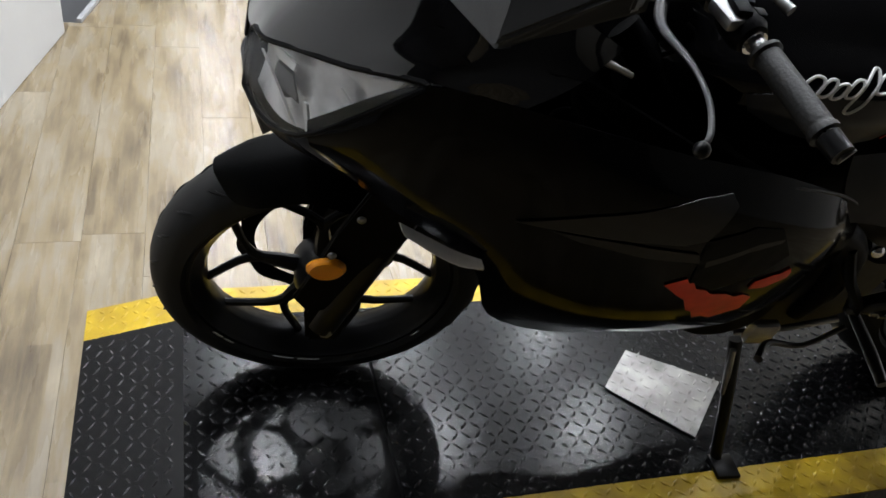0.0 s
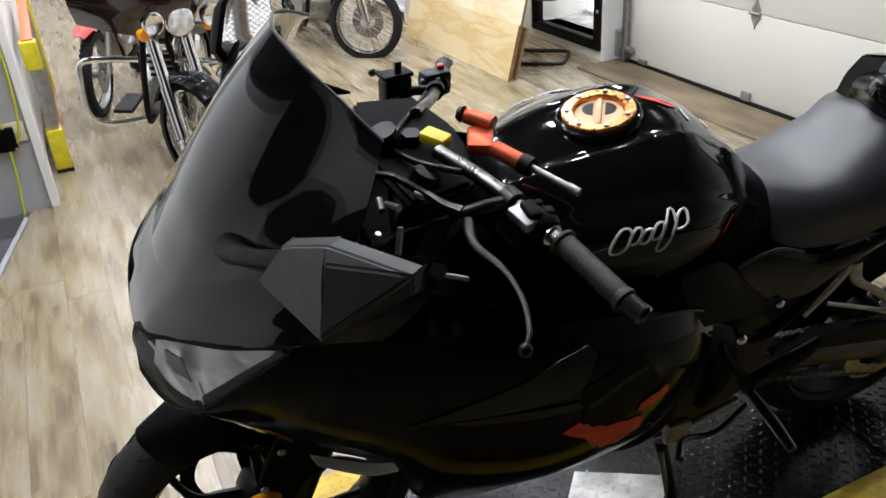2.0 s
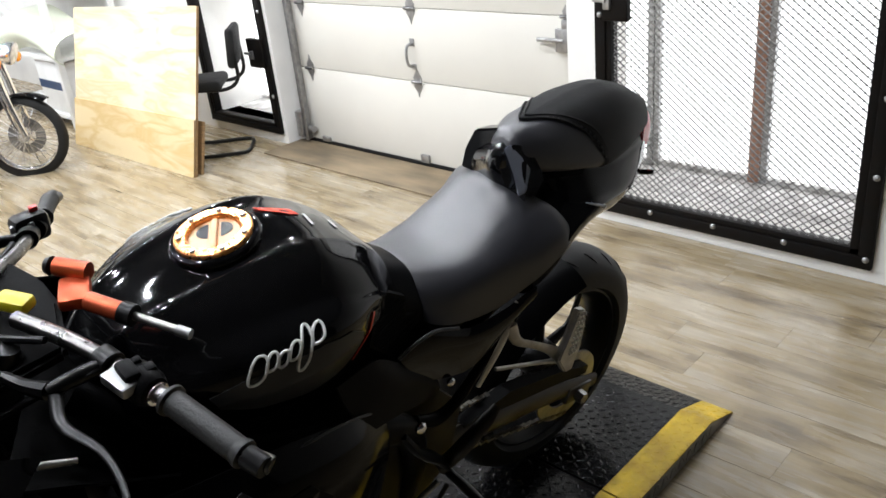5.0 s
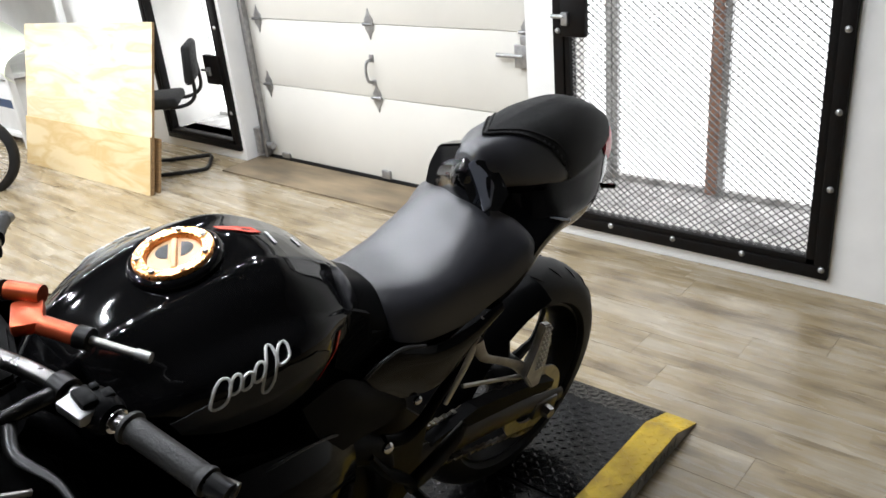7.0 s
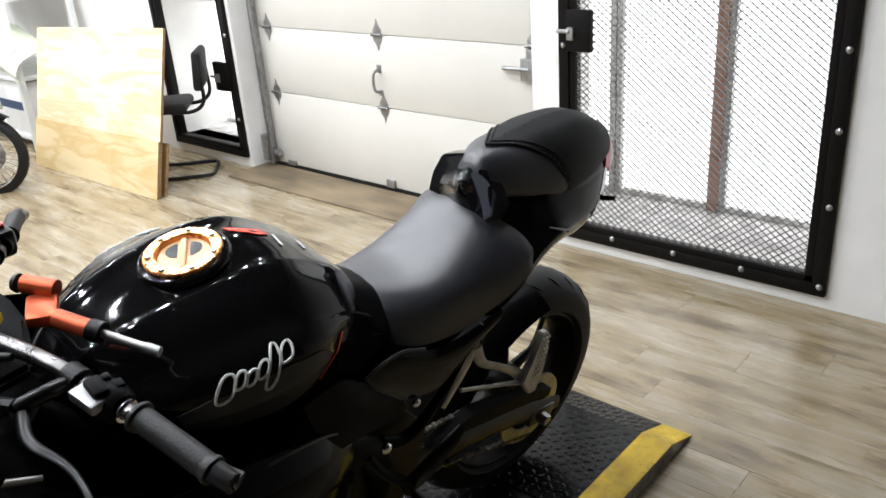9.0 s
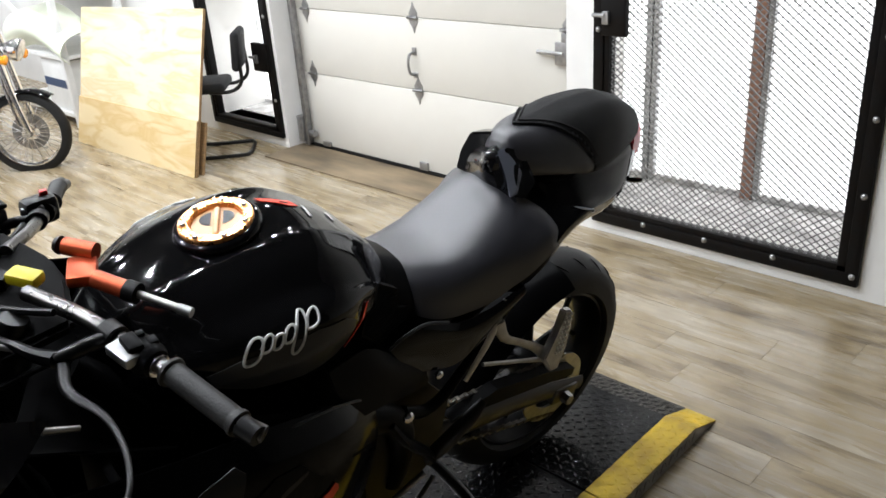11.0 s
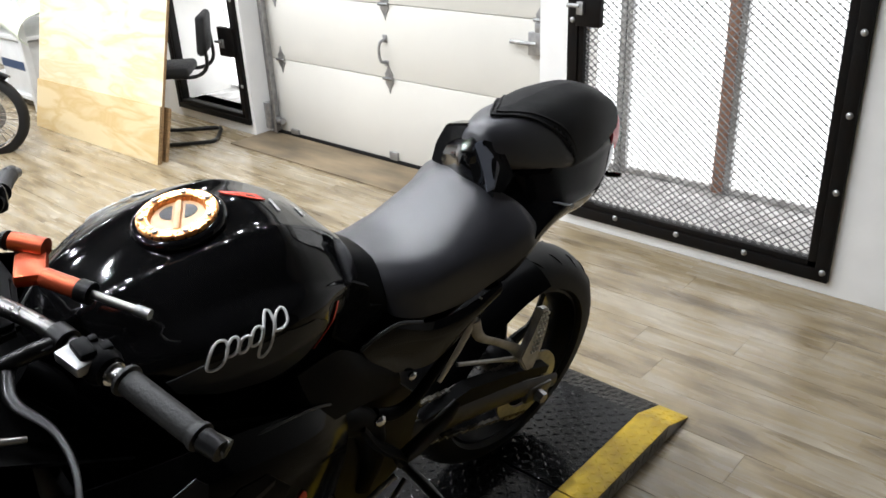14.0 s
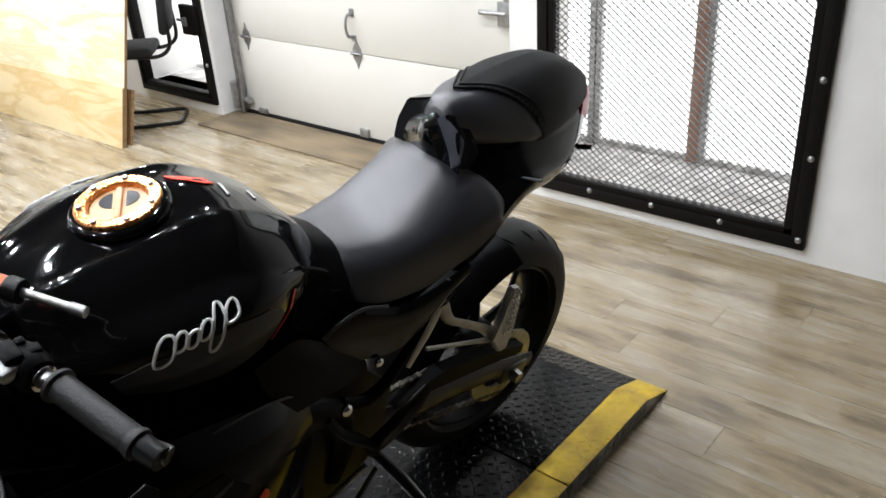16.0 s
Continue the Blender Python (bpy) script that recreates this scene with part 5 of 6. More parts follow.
for s in (-1, 1):
    sg = part("rear_signal", tube(B(), [(1.50, s * .05, .845), (1.515, s * .078, .852), (1.522, s * .096, .856)], [.004, .006, .005], 8, 3), MAROON, tail, "dark stalk rear signal")
hug = B()
rows = []
for k in range(7):
    a = math.radians(95 + 14 * k)
    rr = 0.335
    rows.append([(RW[0] + math.cos(a) * (rr - (abs(q) ** 3) * .03), q * .085, RW[2] + math.sin(a) * (rr - (abs(q) ** 3) * .03)) for q in (-1, -.6, 0, .6, 1)])
part("rear_hugger", grid(hug, rows, 2, 2, 0.004), SATIN, bike, "black rear hugger")

# swingarm, chain, guards
for s in (-1, 1):
    sw = tube(B(), [(.90, s * .095, .43), (1.05, s * .105, .42), (1.25, s * .105, .375), (1.46, s * .108, .315)], [.03, .032, .028, .020], 10, 4, flat=(0, 0, 1))
    part("swingarm", sw, DARKGOLD if s < 0 else SATIN, bike, "dark swingarm")
    part("axle_block", box(B(), (1.392, s * .112, .322), (.085, .018, .045), Matrix.Rotation(0.2, 3, "Y"), 0.005), DULLALU, bike)
    part("rear_axle_nut", cyl(B(), (1.388, s * .115, .320), (1.388, s * .14, .320), .017, .014, 6), STEEL, bike)
cg = slab(B(), [(1.02, -.112, .455), (1.15, -.112, .470), (1.32, -.112, .425), (1.42, -.112, .385), (1.415, -.112, .365), (1.30, -.112, .395), (1.12, -.112, .435), (1.02, -.112, .425)], (0, .03, 0))
part("chain_guard", cg, SATIN, bike, "black chain guard", 20)
part("rear_sprocket", lathe(B(), [(-.003, .06), (-.003, .098), (.003, .098), (.003, .06)], (1.388, -.083, .318), (0, 1, 0), 44, True), STEEL, bike)
ch = B()
N = 44
for row_z in ((.50, .415), (.40, .222)):
    for k in range(N):
        f = k / N
        x = .88 + (1.41 - .88) * f
        z = row_z[0] + (row_z[1] - row_z[0]) * f
        box(ch, (x, -.083, z), (.009, .012 if k % 2 else .008, .007), None)
part("chain", ch, CHAINM, bike, "oiled drive chain", 0)["kind"] = "stuff"

# foot rests and hangers
for s in (-1, 1):
    hang = part("passenger_peg_hanger", tube(B(), [(1.062, s * .168, .786), (1.030, s * .172, .715), (.974, s * .176, .642)], [.007, .009, .006], 8, 3, flat=(1, 0, .5)), ALU, bike, "cast aluminium passenger peg hanger")
    part("hanger_arm", tube(B(), [(1.046, s * .172, .742), (1.062, s * .178, .702), (1.098, s * .184, .678), (1.150, s * .188, .640), (1.190, s * .190, .600)], [.012, .010, .009, .011, .016], 10, 3, flat=(0, 0, 1)), ALU, hang, "cast aluminium arm")
    part("hanger_stay", tube(B(), [(1.015, s * .176, .660), (1.110, s * .184, .624), (1.190, s * .190, .592)], [.004, .004, .006], 8, 3), ALU, hang)
    pq = [(1.158, .618), (1.186, .668), (1.194, .722), (1.216, .716), (1.224, .676), (1.218, .620), (1.208, .570), (1.186, .572)]
    pg = slab(B(), [(x, s * .192, z) for x, z in pq], (0, s * .016, 0))
    bmesh.ops.bevel(pg, geom=pg.edges[:], offset=.003, segments=2, affect="EDGES")
    peg = part("passenger_peg", pg, ALU, hang, "folded aluminium passenger peg", 30)
    tr_ = B()
    for k in range(8):
        f = k / 7
        for q in (-.008, 0, .008):
            box(tr_, (1.196 + .010 * f + q, s * .209, .622 + .086 * f), (.0035, .004, .0055), Matrix.Rotation(-.2, 3, "Y"))
    part("peg_studs", tr_, WHITEMET, peg, "worn raised studs", 0)["kind"] = "stuff"
    rr_ = tube(B(), [(.905, s * .165, .47), (.93, s * .185, .515), (.975, s * .20, .57), (1.005, s * .20, .595)], [.014, .016, .014, .008], 10, 4, flat=(0, 1, 0))
    rh = part("rider_peg_hanger", rr_, DARKGOLD, bike, "bronze tinted heel plate")
    part("rider_peg", tube(B(), [(.915, s * .175, .465), (.92, s * .24, .455), (.915, s * .305, .452)], [.009, .011, .009], 10, 3), DULLALU, rh, "ridged aluminium rider foot peg")
    bk = B()
    tube(bk, [(.80, s * .17, .64), (.84, s * .175, .57), (.90, s * .17, .50), (.92, s * .165, .45)], [.018, .02, .02, .016], 8, 4, flat=(0, 1, 0))
    part("hanger_bracket", bk, SATIN, rh)
part("shift_lever", tube(B(), [(.91, -.185, .44), (.84, -.20, .405), (.77, -.20, .415), (.735, -.235, .42)], [.005, .005, .006, .008], 8, 4), DULLALU, bike, "aluminium gear shift lever")
part("shift_rod", tube(B(), [(.895, -.175, .45), (.80, -.165, .40), (.745, -.15, .37)], .006, 8, 3), STEEL, bike)
part("footrest_casting", box(B(), (.78, -.165, .395), (.05, .02, .055), None, .006), ALU, bike)
part("frame_bolt", ball(B(), (.823, -.196, .658), (.011, .008, .011), 12, 8), CHROME, bike)
part("frame_bolt", ball(B(), (.909, -.172, .690), (.009, .006, .009), 12, 8), CHROME, bike)
stand = tube(B(), [(.785, -.13, .315), (.80, -.19, .20), (.815, -.235, .095), (.825, -.262, .040)], [.013, .012, .011, .010], 10, 4)
sd = part("side_stand", stand, BLKMETAL, bike, "black side stand")
rr = Matrix.Rotation(radians(-13), 3, "X")
part("stand_foot", box(B(), (.828, -.270, .068), (.05, .055, .010), rr, .003), BLKMETAL, sd)
part("stand_spring", tube(B(), [(.775, -.15, .31), (.79, -.185, .21)], .006, 8, 1), STEEL, sd)
ex = tube(B(), [(.70, .12, .40), (.95, .15, .36), (1.15, .20, .40), (1.48, .23, .55)], [.03, .035, .055, .055], 16, 5)
part("exhaust", ex, BLKMETAL, bike, "black exhaust silencer")

# cockpit: triple clamp, bars, controls
tc_ = slab(B(), [(.27, -.13, 1.015), (.36, -.115, 1.015), (.385, -.03, 1.015), (.385, .03, 1.015), (.36, .115, 1.015), (.27, .13, 1.015), (.25, .03, 1.015), (.25, -.03, 1.015)], (0, 0, .02))
bmesh.ops.bevel(tc_, geom=tc_.edges[:], offset=.006, segments=2, affect="EDGES")
part("triple_clamp", tc_, DEEP, bike, "black upper triple clamp")
part("stem_nut", cyl(B(), (.315, 0, 1.03), (.315, 0, 1.050), .016, .014, 6), BLKMETAL, bike)
for s in (-1, 1):
    part("fork_cap", cyl(B(), (.297, s * .092, 1.03), (.305, s * .092, 1.05), .021, .017, 16), DARKALU, bike)
    hb_ = tube(B(), [(.33, s * .06, 1.055), (.365, s * .13, 1.05), (.388, s * .20, 1.046), (.405, s * .26, 1.042), (.43, s * .36, 1.036), (.445, s * .39, 1.03)], .0098, 12, 4)
    hbar = part("handlebar", hb_, BARSTEEL, bike, "steel handlebar")
    part("bar_clamp_ring", lathe(B(), [(0, .0099), (0, .0135), (.010, .0135), (.010, .0099)], (.399, s * .240, 1.0432), (.022, s * .1, -.005), 16), CHROME, hbar, "bright clamp ring")
    gp = B()
    prof = [(0, .0100), (0, .0175), (.004, .0175), (.006, .0136)]
    for k in range(22):
        prof += [(.008 + k * .0041, .0142), (.0102 + k * .0041, .0135)]
    prof += [(.101, .0142), (.103, .0155), (.108, .0155), (.108, .0100)]
    lathe(gp, prof, (.407, s * .262, 1.0415), (.022, s * .1, -.006), 20)
    part("grip", gp, GRIPRUB, hbar, "worn black rubber grip")
    part("bar_end", cyl(B(), (.431, s * .370, 1.0352), (.437, s * .392, 1.034), .0125, .0115, 16), BLKMETAL, hbar, "black bar end weight")
    swb = B()
    lathe(swb, [(0, .0105), (0, .0175), (.010, .0205), (.034, .0205), (.042, .0165), (.042, .0105)], (.390, s * .205, 1.046), (.022, s * .1, -.004), 18)
    box(swb, (.385, s * .222, 1.062), (.018, .030, .016), None, .004)
    box(swb, (.405, s * .228, 1.060), (.012, .014, .012), None, .003)
    part("switch_housing", swb, SATIN, hbar, "black switch housing")
    part("switch_plate", box(B(), (.381, s * .222, 1.0555), (.034, .040, .014), Matrix.Rotation(-s * .2, 3, "Z"), .004), STEEL, hbar, "worn metal switch cover")
    part("switch_button", box(B(), (.398, s * .214, 1.064), (.010, .010, .010), None, .003), SATIN, hbar)
    pc = B()
    lathe(pc, [(0, .0105), (0, .016), (.020, .016), (.020, .0105)], (.378, s * .168, 1.048), (.022, s * .1, -.004), 16)
    tube(pc, [(.375, s * .18, 1.048), (.345, s * .185, 1.052), (.318, s * .180, 1.045)], [.009, .009, .008], 10, 3)
    tube(pc, [(.318, s * .180, 1.045), (.303, s * .155, 1.042), (.290, s * .13, 1.045)], [.010, .008, .006], 8, 3)
    pch = part("lever_perch", pc, DARKALU if s < 0 else BLKMETAL, hbar, "lever perch")
    lv = tube(B(), [(.322, s * .188, 1.044), (.312, s * .225, 1.038), (.328, s * .275, 1.035), (.326, s * .33, 1.038), (.312, s * .375, 1.040), (.300, s * .393, 1.036)], [.0075, .0068, .0046, .0036, .0032, .0032], 10, 4, flat=(1, 0, 0))
    ball(lv, (.299, s * .394, 1.035), (.008, .008, .008), 10, 8)
    part("lever", lv, DARKALU if s < 0 else BLKMETAL, hbar, "worn aluminium lever" if s < 0 else "black brake lever")
# clutch cable, hoses
part("clutch_cable", tube(B(), [(.290, -.13, 1.045), (.25, -.08, 1.05), (.20, -.06, 1.02), (.20, -.05, .93), (.28, -.08, .82)], .005, 8, 5), BLKMETAL, bike)
part("brake_hose", tube(B(), [(.30, .16, 1.03), (.24, .10, 1.05), (.20, .03, .98), (.17, .05, .80), (.12, .06, .60)], .005, 8, 5), BLKMETAL, bike)
for pts, r in (([(.33, .18, 1.05), (.28, .15, 1.03), (.24, .08, 1.02), (.22, -.02, .97), (.24, -.05, .90)], .0055),
               ([(.31, .20, 1.04), (.27, .18, 1.02), (.22, .13, .99), (.20, .08, .94)], .005),
               ([(.34, -.12, 1.06), (.30, -.06, 1.045), (.27, .02, 1.03), (.25, .06, .97)], .0045),
               ([(.36, .14, 1.06), (.33, .08, 1.055), (.29, .0, 1.045), (.26, -.08, .98), (.27, -.12, .93)], .004)):
    part("control_cable", tube(B(), pts, r, 8, 5), BLKMETAL, bike, "black control cable")
part("ignition_switch", cyl(B(), (.285, 0, 1.03), (.275, 0, 1.062), .020, .018, 18), BLKMETAL, bike, "black ignition switch")
part("throttle_housing", box(B(), (.388, .225, 1.048), (.050, .045, .046), Matrix.Rotation(.2, 3, "Z"), .010), BLKMETAL, bike, "black throttle housing")
part("kill_switch", box(B(), (.398, .228, 1.074), (.012, .016, .008), None, .002), REDPL, bike, "red stop switch")
part("wiring", tube(B(), [(.33, -.15, 1.02), (.25, -.13, .99), (.20, -.14, .97), (.17, -.12, 1.0)], .004, 8, 4), BLKMETAL, bike)
part("instrument", box(B(), (.165, 0, 1.055), (.06, .20, .10), Matrix.Rotation(0.55, 3, "Y"), .012), DEEP, bike, "black instrument cluster")
part("instrument_bracket", tube(B(), [(.15, -.12, 1.02), (.18, -.16, .99), (.24, -.165, .96)], .006, 8, 3), ALU, bike, "bare metal stay")
part("fairing_stay", tube(B(), [(.13, -.13, .985), (.17, -.18, .965), (.21, -.21, .955)], .005, 8, 3), ALU, bike)
part("inner_panel", grid(B(), [[(.13, -.17, 1.0), (.16, -.10, .96), (.18, 0, .95), (.16, .10, .96), (.13, .17, 1.0)], [(.25, -.2, .96), (.26, -.12, .90), (.27, 0, .88), (.26, .12, .90), (.25, .2, .96)], [(.42, -.22, .88), (.40, -.13, .80), (.40, 0, .78), (.40, .13, .80), (.42, .22, .88)]], 3, 3, .003), DEEP, bike, "black inner fairing panel")
# bright cable ends and clips in the cockpit
for p, d, r, ln in (((.300, -.140, 1.040), (-.6, .5, .1), .0055, .030), ((.262, -.105, 1.012), (-.3, .7, -.2), .0050, .026), ((.240, -.165, .985), (.2, .3, .9), .0045, .040), ((.222, -.125, .970), (.1, -.2, .9), .0050, .034),
                    ((.205, -.185, .975), (.5, -.3, .5), .0040, .036), ((.250, -.070, .985), (.1, .9, .2), .0055, .022), ((.285, -.190, .965), (.8, -.1, -.3), .0045, .040)):
    q = V(p) + V(d).normalized() * ln
    part("cable_end", cyl(B(), p, q, r, r * .8, 10), ALU, bike, "bare metal cable end")
# brake reservoir
rs_ = box(B(), (.318, .20, 1.056), (.046, .045, .045), Matrix.Rotation(0.2, 3, "Z"), .006)
rsv = part("brake_reservoir", rs_, BLKMETAL, bike, "black brake fluid reservoir")
part("reservoir_lid", box(B(), (.318, .20, 1.082), (.050, .049, .008), Matrix.Rotation(0.2, 3, "Z"), .003), SATIN, rsv)
part("mirror_bolt", cyl(B(), (.322, .190, 1.085), (.322, .190, 1.105), .006, None, 8), BLKMETAL, rsv)
# steering damper
dm = tube(B(), [(.406, -.068, 1.048), (.434, -.118, 1.045)], .0115, 14, 1)
dmp = part("steering_damper", dm, ORANGEAL, bike, "orange anodised steering damper tube")
part("damper_rod", tube(B(), [(.434, -.118, 1.045), (.470, -.177, 1.039)], .005, 10, 1), ALU, dmp, "steel damper rod")
part("damper_rod_end", tube(B(), [(.464, -.167, 1.040), (.473, -.182, 1.0385)], .0065, 10, 1), STEEL, dmp)
part("damper_collar", tube(B(), [(.428, -.107, 1.0455), (.436, -.121, 1.0447)], .0135, 14, 1), BLKMETAL, dmp)
db = box(B(), (.405, -.026, 1.034), (.036, .050, .018), Matrix.Rotation(-0.4, 3, "Z"), .005)
tube(db, [(.404, .022, 1.046), (.430, -.012, 1.046)], .012, 14, 1)
part("damper_bracket", db, ORANGEAL, dmp, "orange anodised damper bracket")
part("damper_knob", cyl(B(), (.400, .026, 1.046), (.396, .031, 1.046), .0125, .010, 14), BLKMETAL, dmp)
yc = box(B(), (.340, -.026, 1.052), (.040, .024, .016), Matrix.Rotation(-0.95, 3, "Z"), .004)
part("key_tag", yc, YELLOWPL, bike, "bright yellow plastic tag round the handlebar")


# mirrors
def mirror(s):
    P = dict(l=(.060, .285, 1.108), tl=(.086, .300, 1.158), t=(.115, .362, 1.200), r=(.168, .430, 1.208), rl=(.167, .432, 1.188), b=(.094, .402, 1.128))
    order = ["l", "tl", "t", "r", "rl", "b"]
    bm = B()
    v = {k: bm.verts.new((x, s * y, z)) for k, (x, y, z) in P.items()}
    w = {k: bm.verts.new((x + .012, s * (y - .010), z - .003)) for k, (x, y, z) in P.items()}
    ra, rb = [bm.verts.new(((P["t"][0] * f + P["b"][0] * (1 - f)) - .004, s * (P["t"][1] * f + P["b"][1] * (1 - f) + .008), P["t"][2] * f + P["b"][2] * (1 - f))) for f in (.88, .14)]
    bm.faces.new((v["l"], v["tl"], v["t"], ra, rb, v["b"]))
    bm.faces.new((ra, v["t"], v["r"], v["rl"], v["b"], rb))
    for a, b in zip(order, order[1:] + order[:1]):
        bm.faces.new((v[a], w[a], w[b], v[b]))
    bm.faces.new([w[k] for k in order])
    bmesh.ops.triangulate(bm, faces=[f for f in bm.faces if len(f.verts) > 4])
    bmesh.ops.bevel(bm, geom=bm.edges[:], offset=.0022, segments=2, affect="EDGES")
    mo = part("mirror", bm, MIRRORPL, bike, "angular matt grey mirror housing", 25)
    cx, cy, cz = [sum(P[k][i] for k in order) / 6 for i in range(3)]
    gl = slab(B(), [(cx + (P[k][0] - cx) * .86 + .0135, s * (cy + (P[k][1] - cy) * .86 - .0108), cz + (P[k][2] - cz) * .86 - .003) for k in order], (.001, -s * .0006, 0))
    part("mirror_glass", gl, MIRROR, mo, "mirror glass", 0)
    part("mirror_stalk", tube(B(), [(.050, s * .120, 1.022), (.050, s * .165, 1.050), (.066, s * .235, 1.095), (.095, s * .310, 1.145)], [.018, .014, .010, .011], 10, 4), SATIN, mo, "black mirror stalk")


mirror(-1)
FM = [(.118, .371, 1.250), (.132, .378, 1.209), (.135, .372, 1.157), (.065, .284, 1.132), (.058, .280, 1.152), (.072, .308, 1.210), (.090, .334, 1.233)]
fc = [sum(p[i] for p in FM) / 7 for i in range(3)]
bm = B()
ring = [[bm.verts.new((fc[0] + (x - fc[0]) * g + o * -.7, fc[1] + (y - fc[1]) * g + o * .7, fc[2] + (z - fc[2]) * g - o * .12)) for x, y, z in FM] for g, o in ((1.06, .002), (1.14, .006), (1.10, .020), (.70, .045))]
for ra, rb in zip(ring, ring[1:]):
    for k in range(7):
        bm.faces.new((ra[k], ra[(k + 1) % 7], rb[(k + 1) % 7], rb[k]))
bm.faces.new(ring[0])
bm.faces.new(ring[-1])
far_mirror = part("mirror", bm, SATIN, bike, "angular black mirror housing", 30)
part("mirror_glass", slab(B(), [(x, y, z) for x, y, z in FM], (-.0008, .0008, 0)), MIRROR, far_mirror, "mirror glass", 0)
part("mirror_stalk", tube(B(), [(.075, .205, 1.02), (.062, .235, 1.07), (.062, .275, 1.11), (.078, .330, 1.165)], [.018, .014, .011, .012], 10, 4), SATIN, far_mirror)

# the bars and mirrors are turned a little to the far side, so the far half sits back and low
STEERED = ("handlebar", "mirror", "brake_reservoir", "throttle_housing", "kill_switch", "brake_hose", "control_cable", "fork_cap")
for ob in bike.children:
    if ob.name.split(".")[0] in STEERED:
        for o in (ob, *ob.children_recursive):
            if o.type == "MESH":
                for v in o.data.vertices:
                    if v.co.y > 0:
                        v.co.x, v.co.z = v.co.x + 0.20 * v.co.y, v.co.z - 0.28 * v.co.y
                o.data.update()


# on its stand the machine settles over: the narrow upper body stands nearer the stand side, most of all at the seat
for ob in bike.children:
    if ob.name.split(".")[0] in ("fuel_tank", "tank_rear_cover", "rider_seat", "passenger_seat", "tail_fairing", "ribbed_panel", "seat_panel", "panel_edge", "side_cover", "subframe_bar", "subframe_rail", "passenger_peg_hanger"):
        for o in (ob, *ob.children_recursive):
            for v in o.data.vertices:
                over = float(np.interp(v.co.x, (.15, .60, .75, 1.0, 1.12, 1.2, 1.55), (0, .010, .013, .034, .034, .024, .022)))
                v.co.y -= over * (1 + max(-1, min(1, v.co.y / 0.15)))
            o.data.update()


# ---- things in the room behind ----
def plywood(name, label, p0, p1, h, dx, mat, thick=0.015, x_off=0.0, far=1.0):
    """A sheet that stands on one edge along p0-p1 and leans back by dx."""
    t = thing(name, label, "plywood sheet")
    (x0, y0), (x1, y1) = p0, p1
    d = Vector((x1 - x0, y1 - y0, 0)).normalized()
    n = Vector((d.y, -d.x, 0))
    if n.x > 0:
        n = -n
    up = Vector((dx, 0, h))
    thk = up.cross(d).normalized() * thick
    if thk.x < 0:
        thk = -thk
    a, b = Vector((x0 + x_off, y0, 0.001)), Vector((x1 + x_off, y1, 0.001))
    part("sheet", slab(B(), [a, b, b + up * far, a + up], thk), mat, t, "", 0)
    e = slab(B(), [a - d * .0015, a - d * .0015 + thk, a - d * .0015 + thk + up, a - d * .0015 + up], d * .0012)
    part("edge", e, PLYEDGE, t, "dark laminated edge", 0)
    return t


plywood("plywood_sheet", "large pale pine plywood sheet leaning back on the floor", (2.218, 2.968), (2.176, 4.390), 0.905, 0.238, PLYW, far=0.945)
plywood("plywood_offcut", "knotty yellow plywood offcut standing before the large sheet", (2.206, 2.966), (2.164, 4.388), 0.315, 0.083, PLYW2, 0.008, far=0.95)
plywood("plywood_strip", "dark edged plywood strip behind the large sheet", (2.262, 2.972), (2.225, 4.1), 0.29, 0.08, PLYEDGE)


def chair():
    c = thing("cantilever_chair", "black padded office chair on a bent tube sled base", "chair", pose(2.60, 3.27, 0, 0, 0, 48))
    part("seat", box(B(), (0, .05, .425), (.32, .30, .06), None, .026, 3), FABRIC, c, "black fabric seat pad")
    part("backrest", box(B(), (0, -.19, .625), (.28, .05, .23), Matrix.Rotation(.10, 3, "X"), .024, 3), FABRIC, c, "black fabric backrest")
    for s in (-1, 1):
        part("upright", tube(B(), [(s * .12, .0, .40), (s * .13, -.13, .40), (s * .13, -.20, .45), (s * .125, -.205, .56), (s * .11, -.20, .66)], .011, 8, 4), BLACKTUBE, c)
        part("leg", tube(B(), [(s * .13, .05, .39), (s * .135, .17, .385), (s * .135, .20, .33), (s * .145, .17, .06), (s * .15, .14, .016), (s * .15, -.13, .013), (s * .11, -.18, .013), (0, -.185, .013)], .0115, 8, 4), BLACKTUBE, c, "bent black tube leg")
    part("cross_rail", tube(B(), [(-.140, .185, .20), (0, .188, .20), (.140, .185, .20)], .009, 8, 3), BLACKTUBE, c)
    return c


chair()


def rack():
    r = thing("storage_rack", "white painted storage rack with boxes and a pale panel", "storage rack")
    for x, y in ((2.34, 4.72), (2.80, 4.72), (2.34, 5.9), (2.80, 5.9)):
        part("post", box(B(), (x, y, .95), (.045, .045, 1.9), None, .003), WHITEPL, r)
    for z in (.09, .50, 1.02, 1.5):
        part("shelf", box(B(), (2.57, 5.31, z), (.50, 1.22, .03), None, .003), WHITEPL, r)
    part("brace", box(B(), (2.33, 5.31, .76), (.012, 1.30, .05), Matrix.Rotation(.42, 3, "X"), .002), WHITEPL, r)
    return r


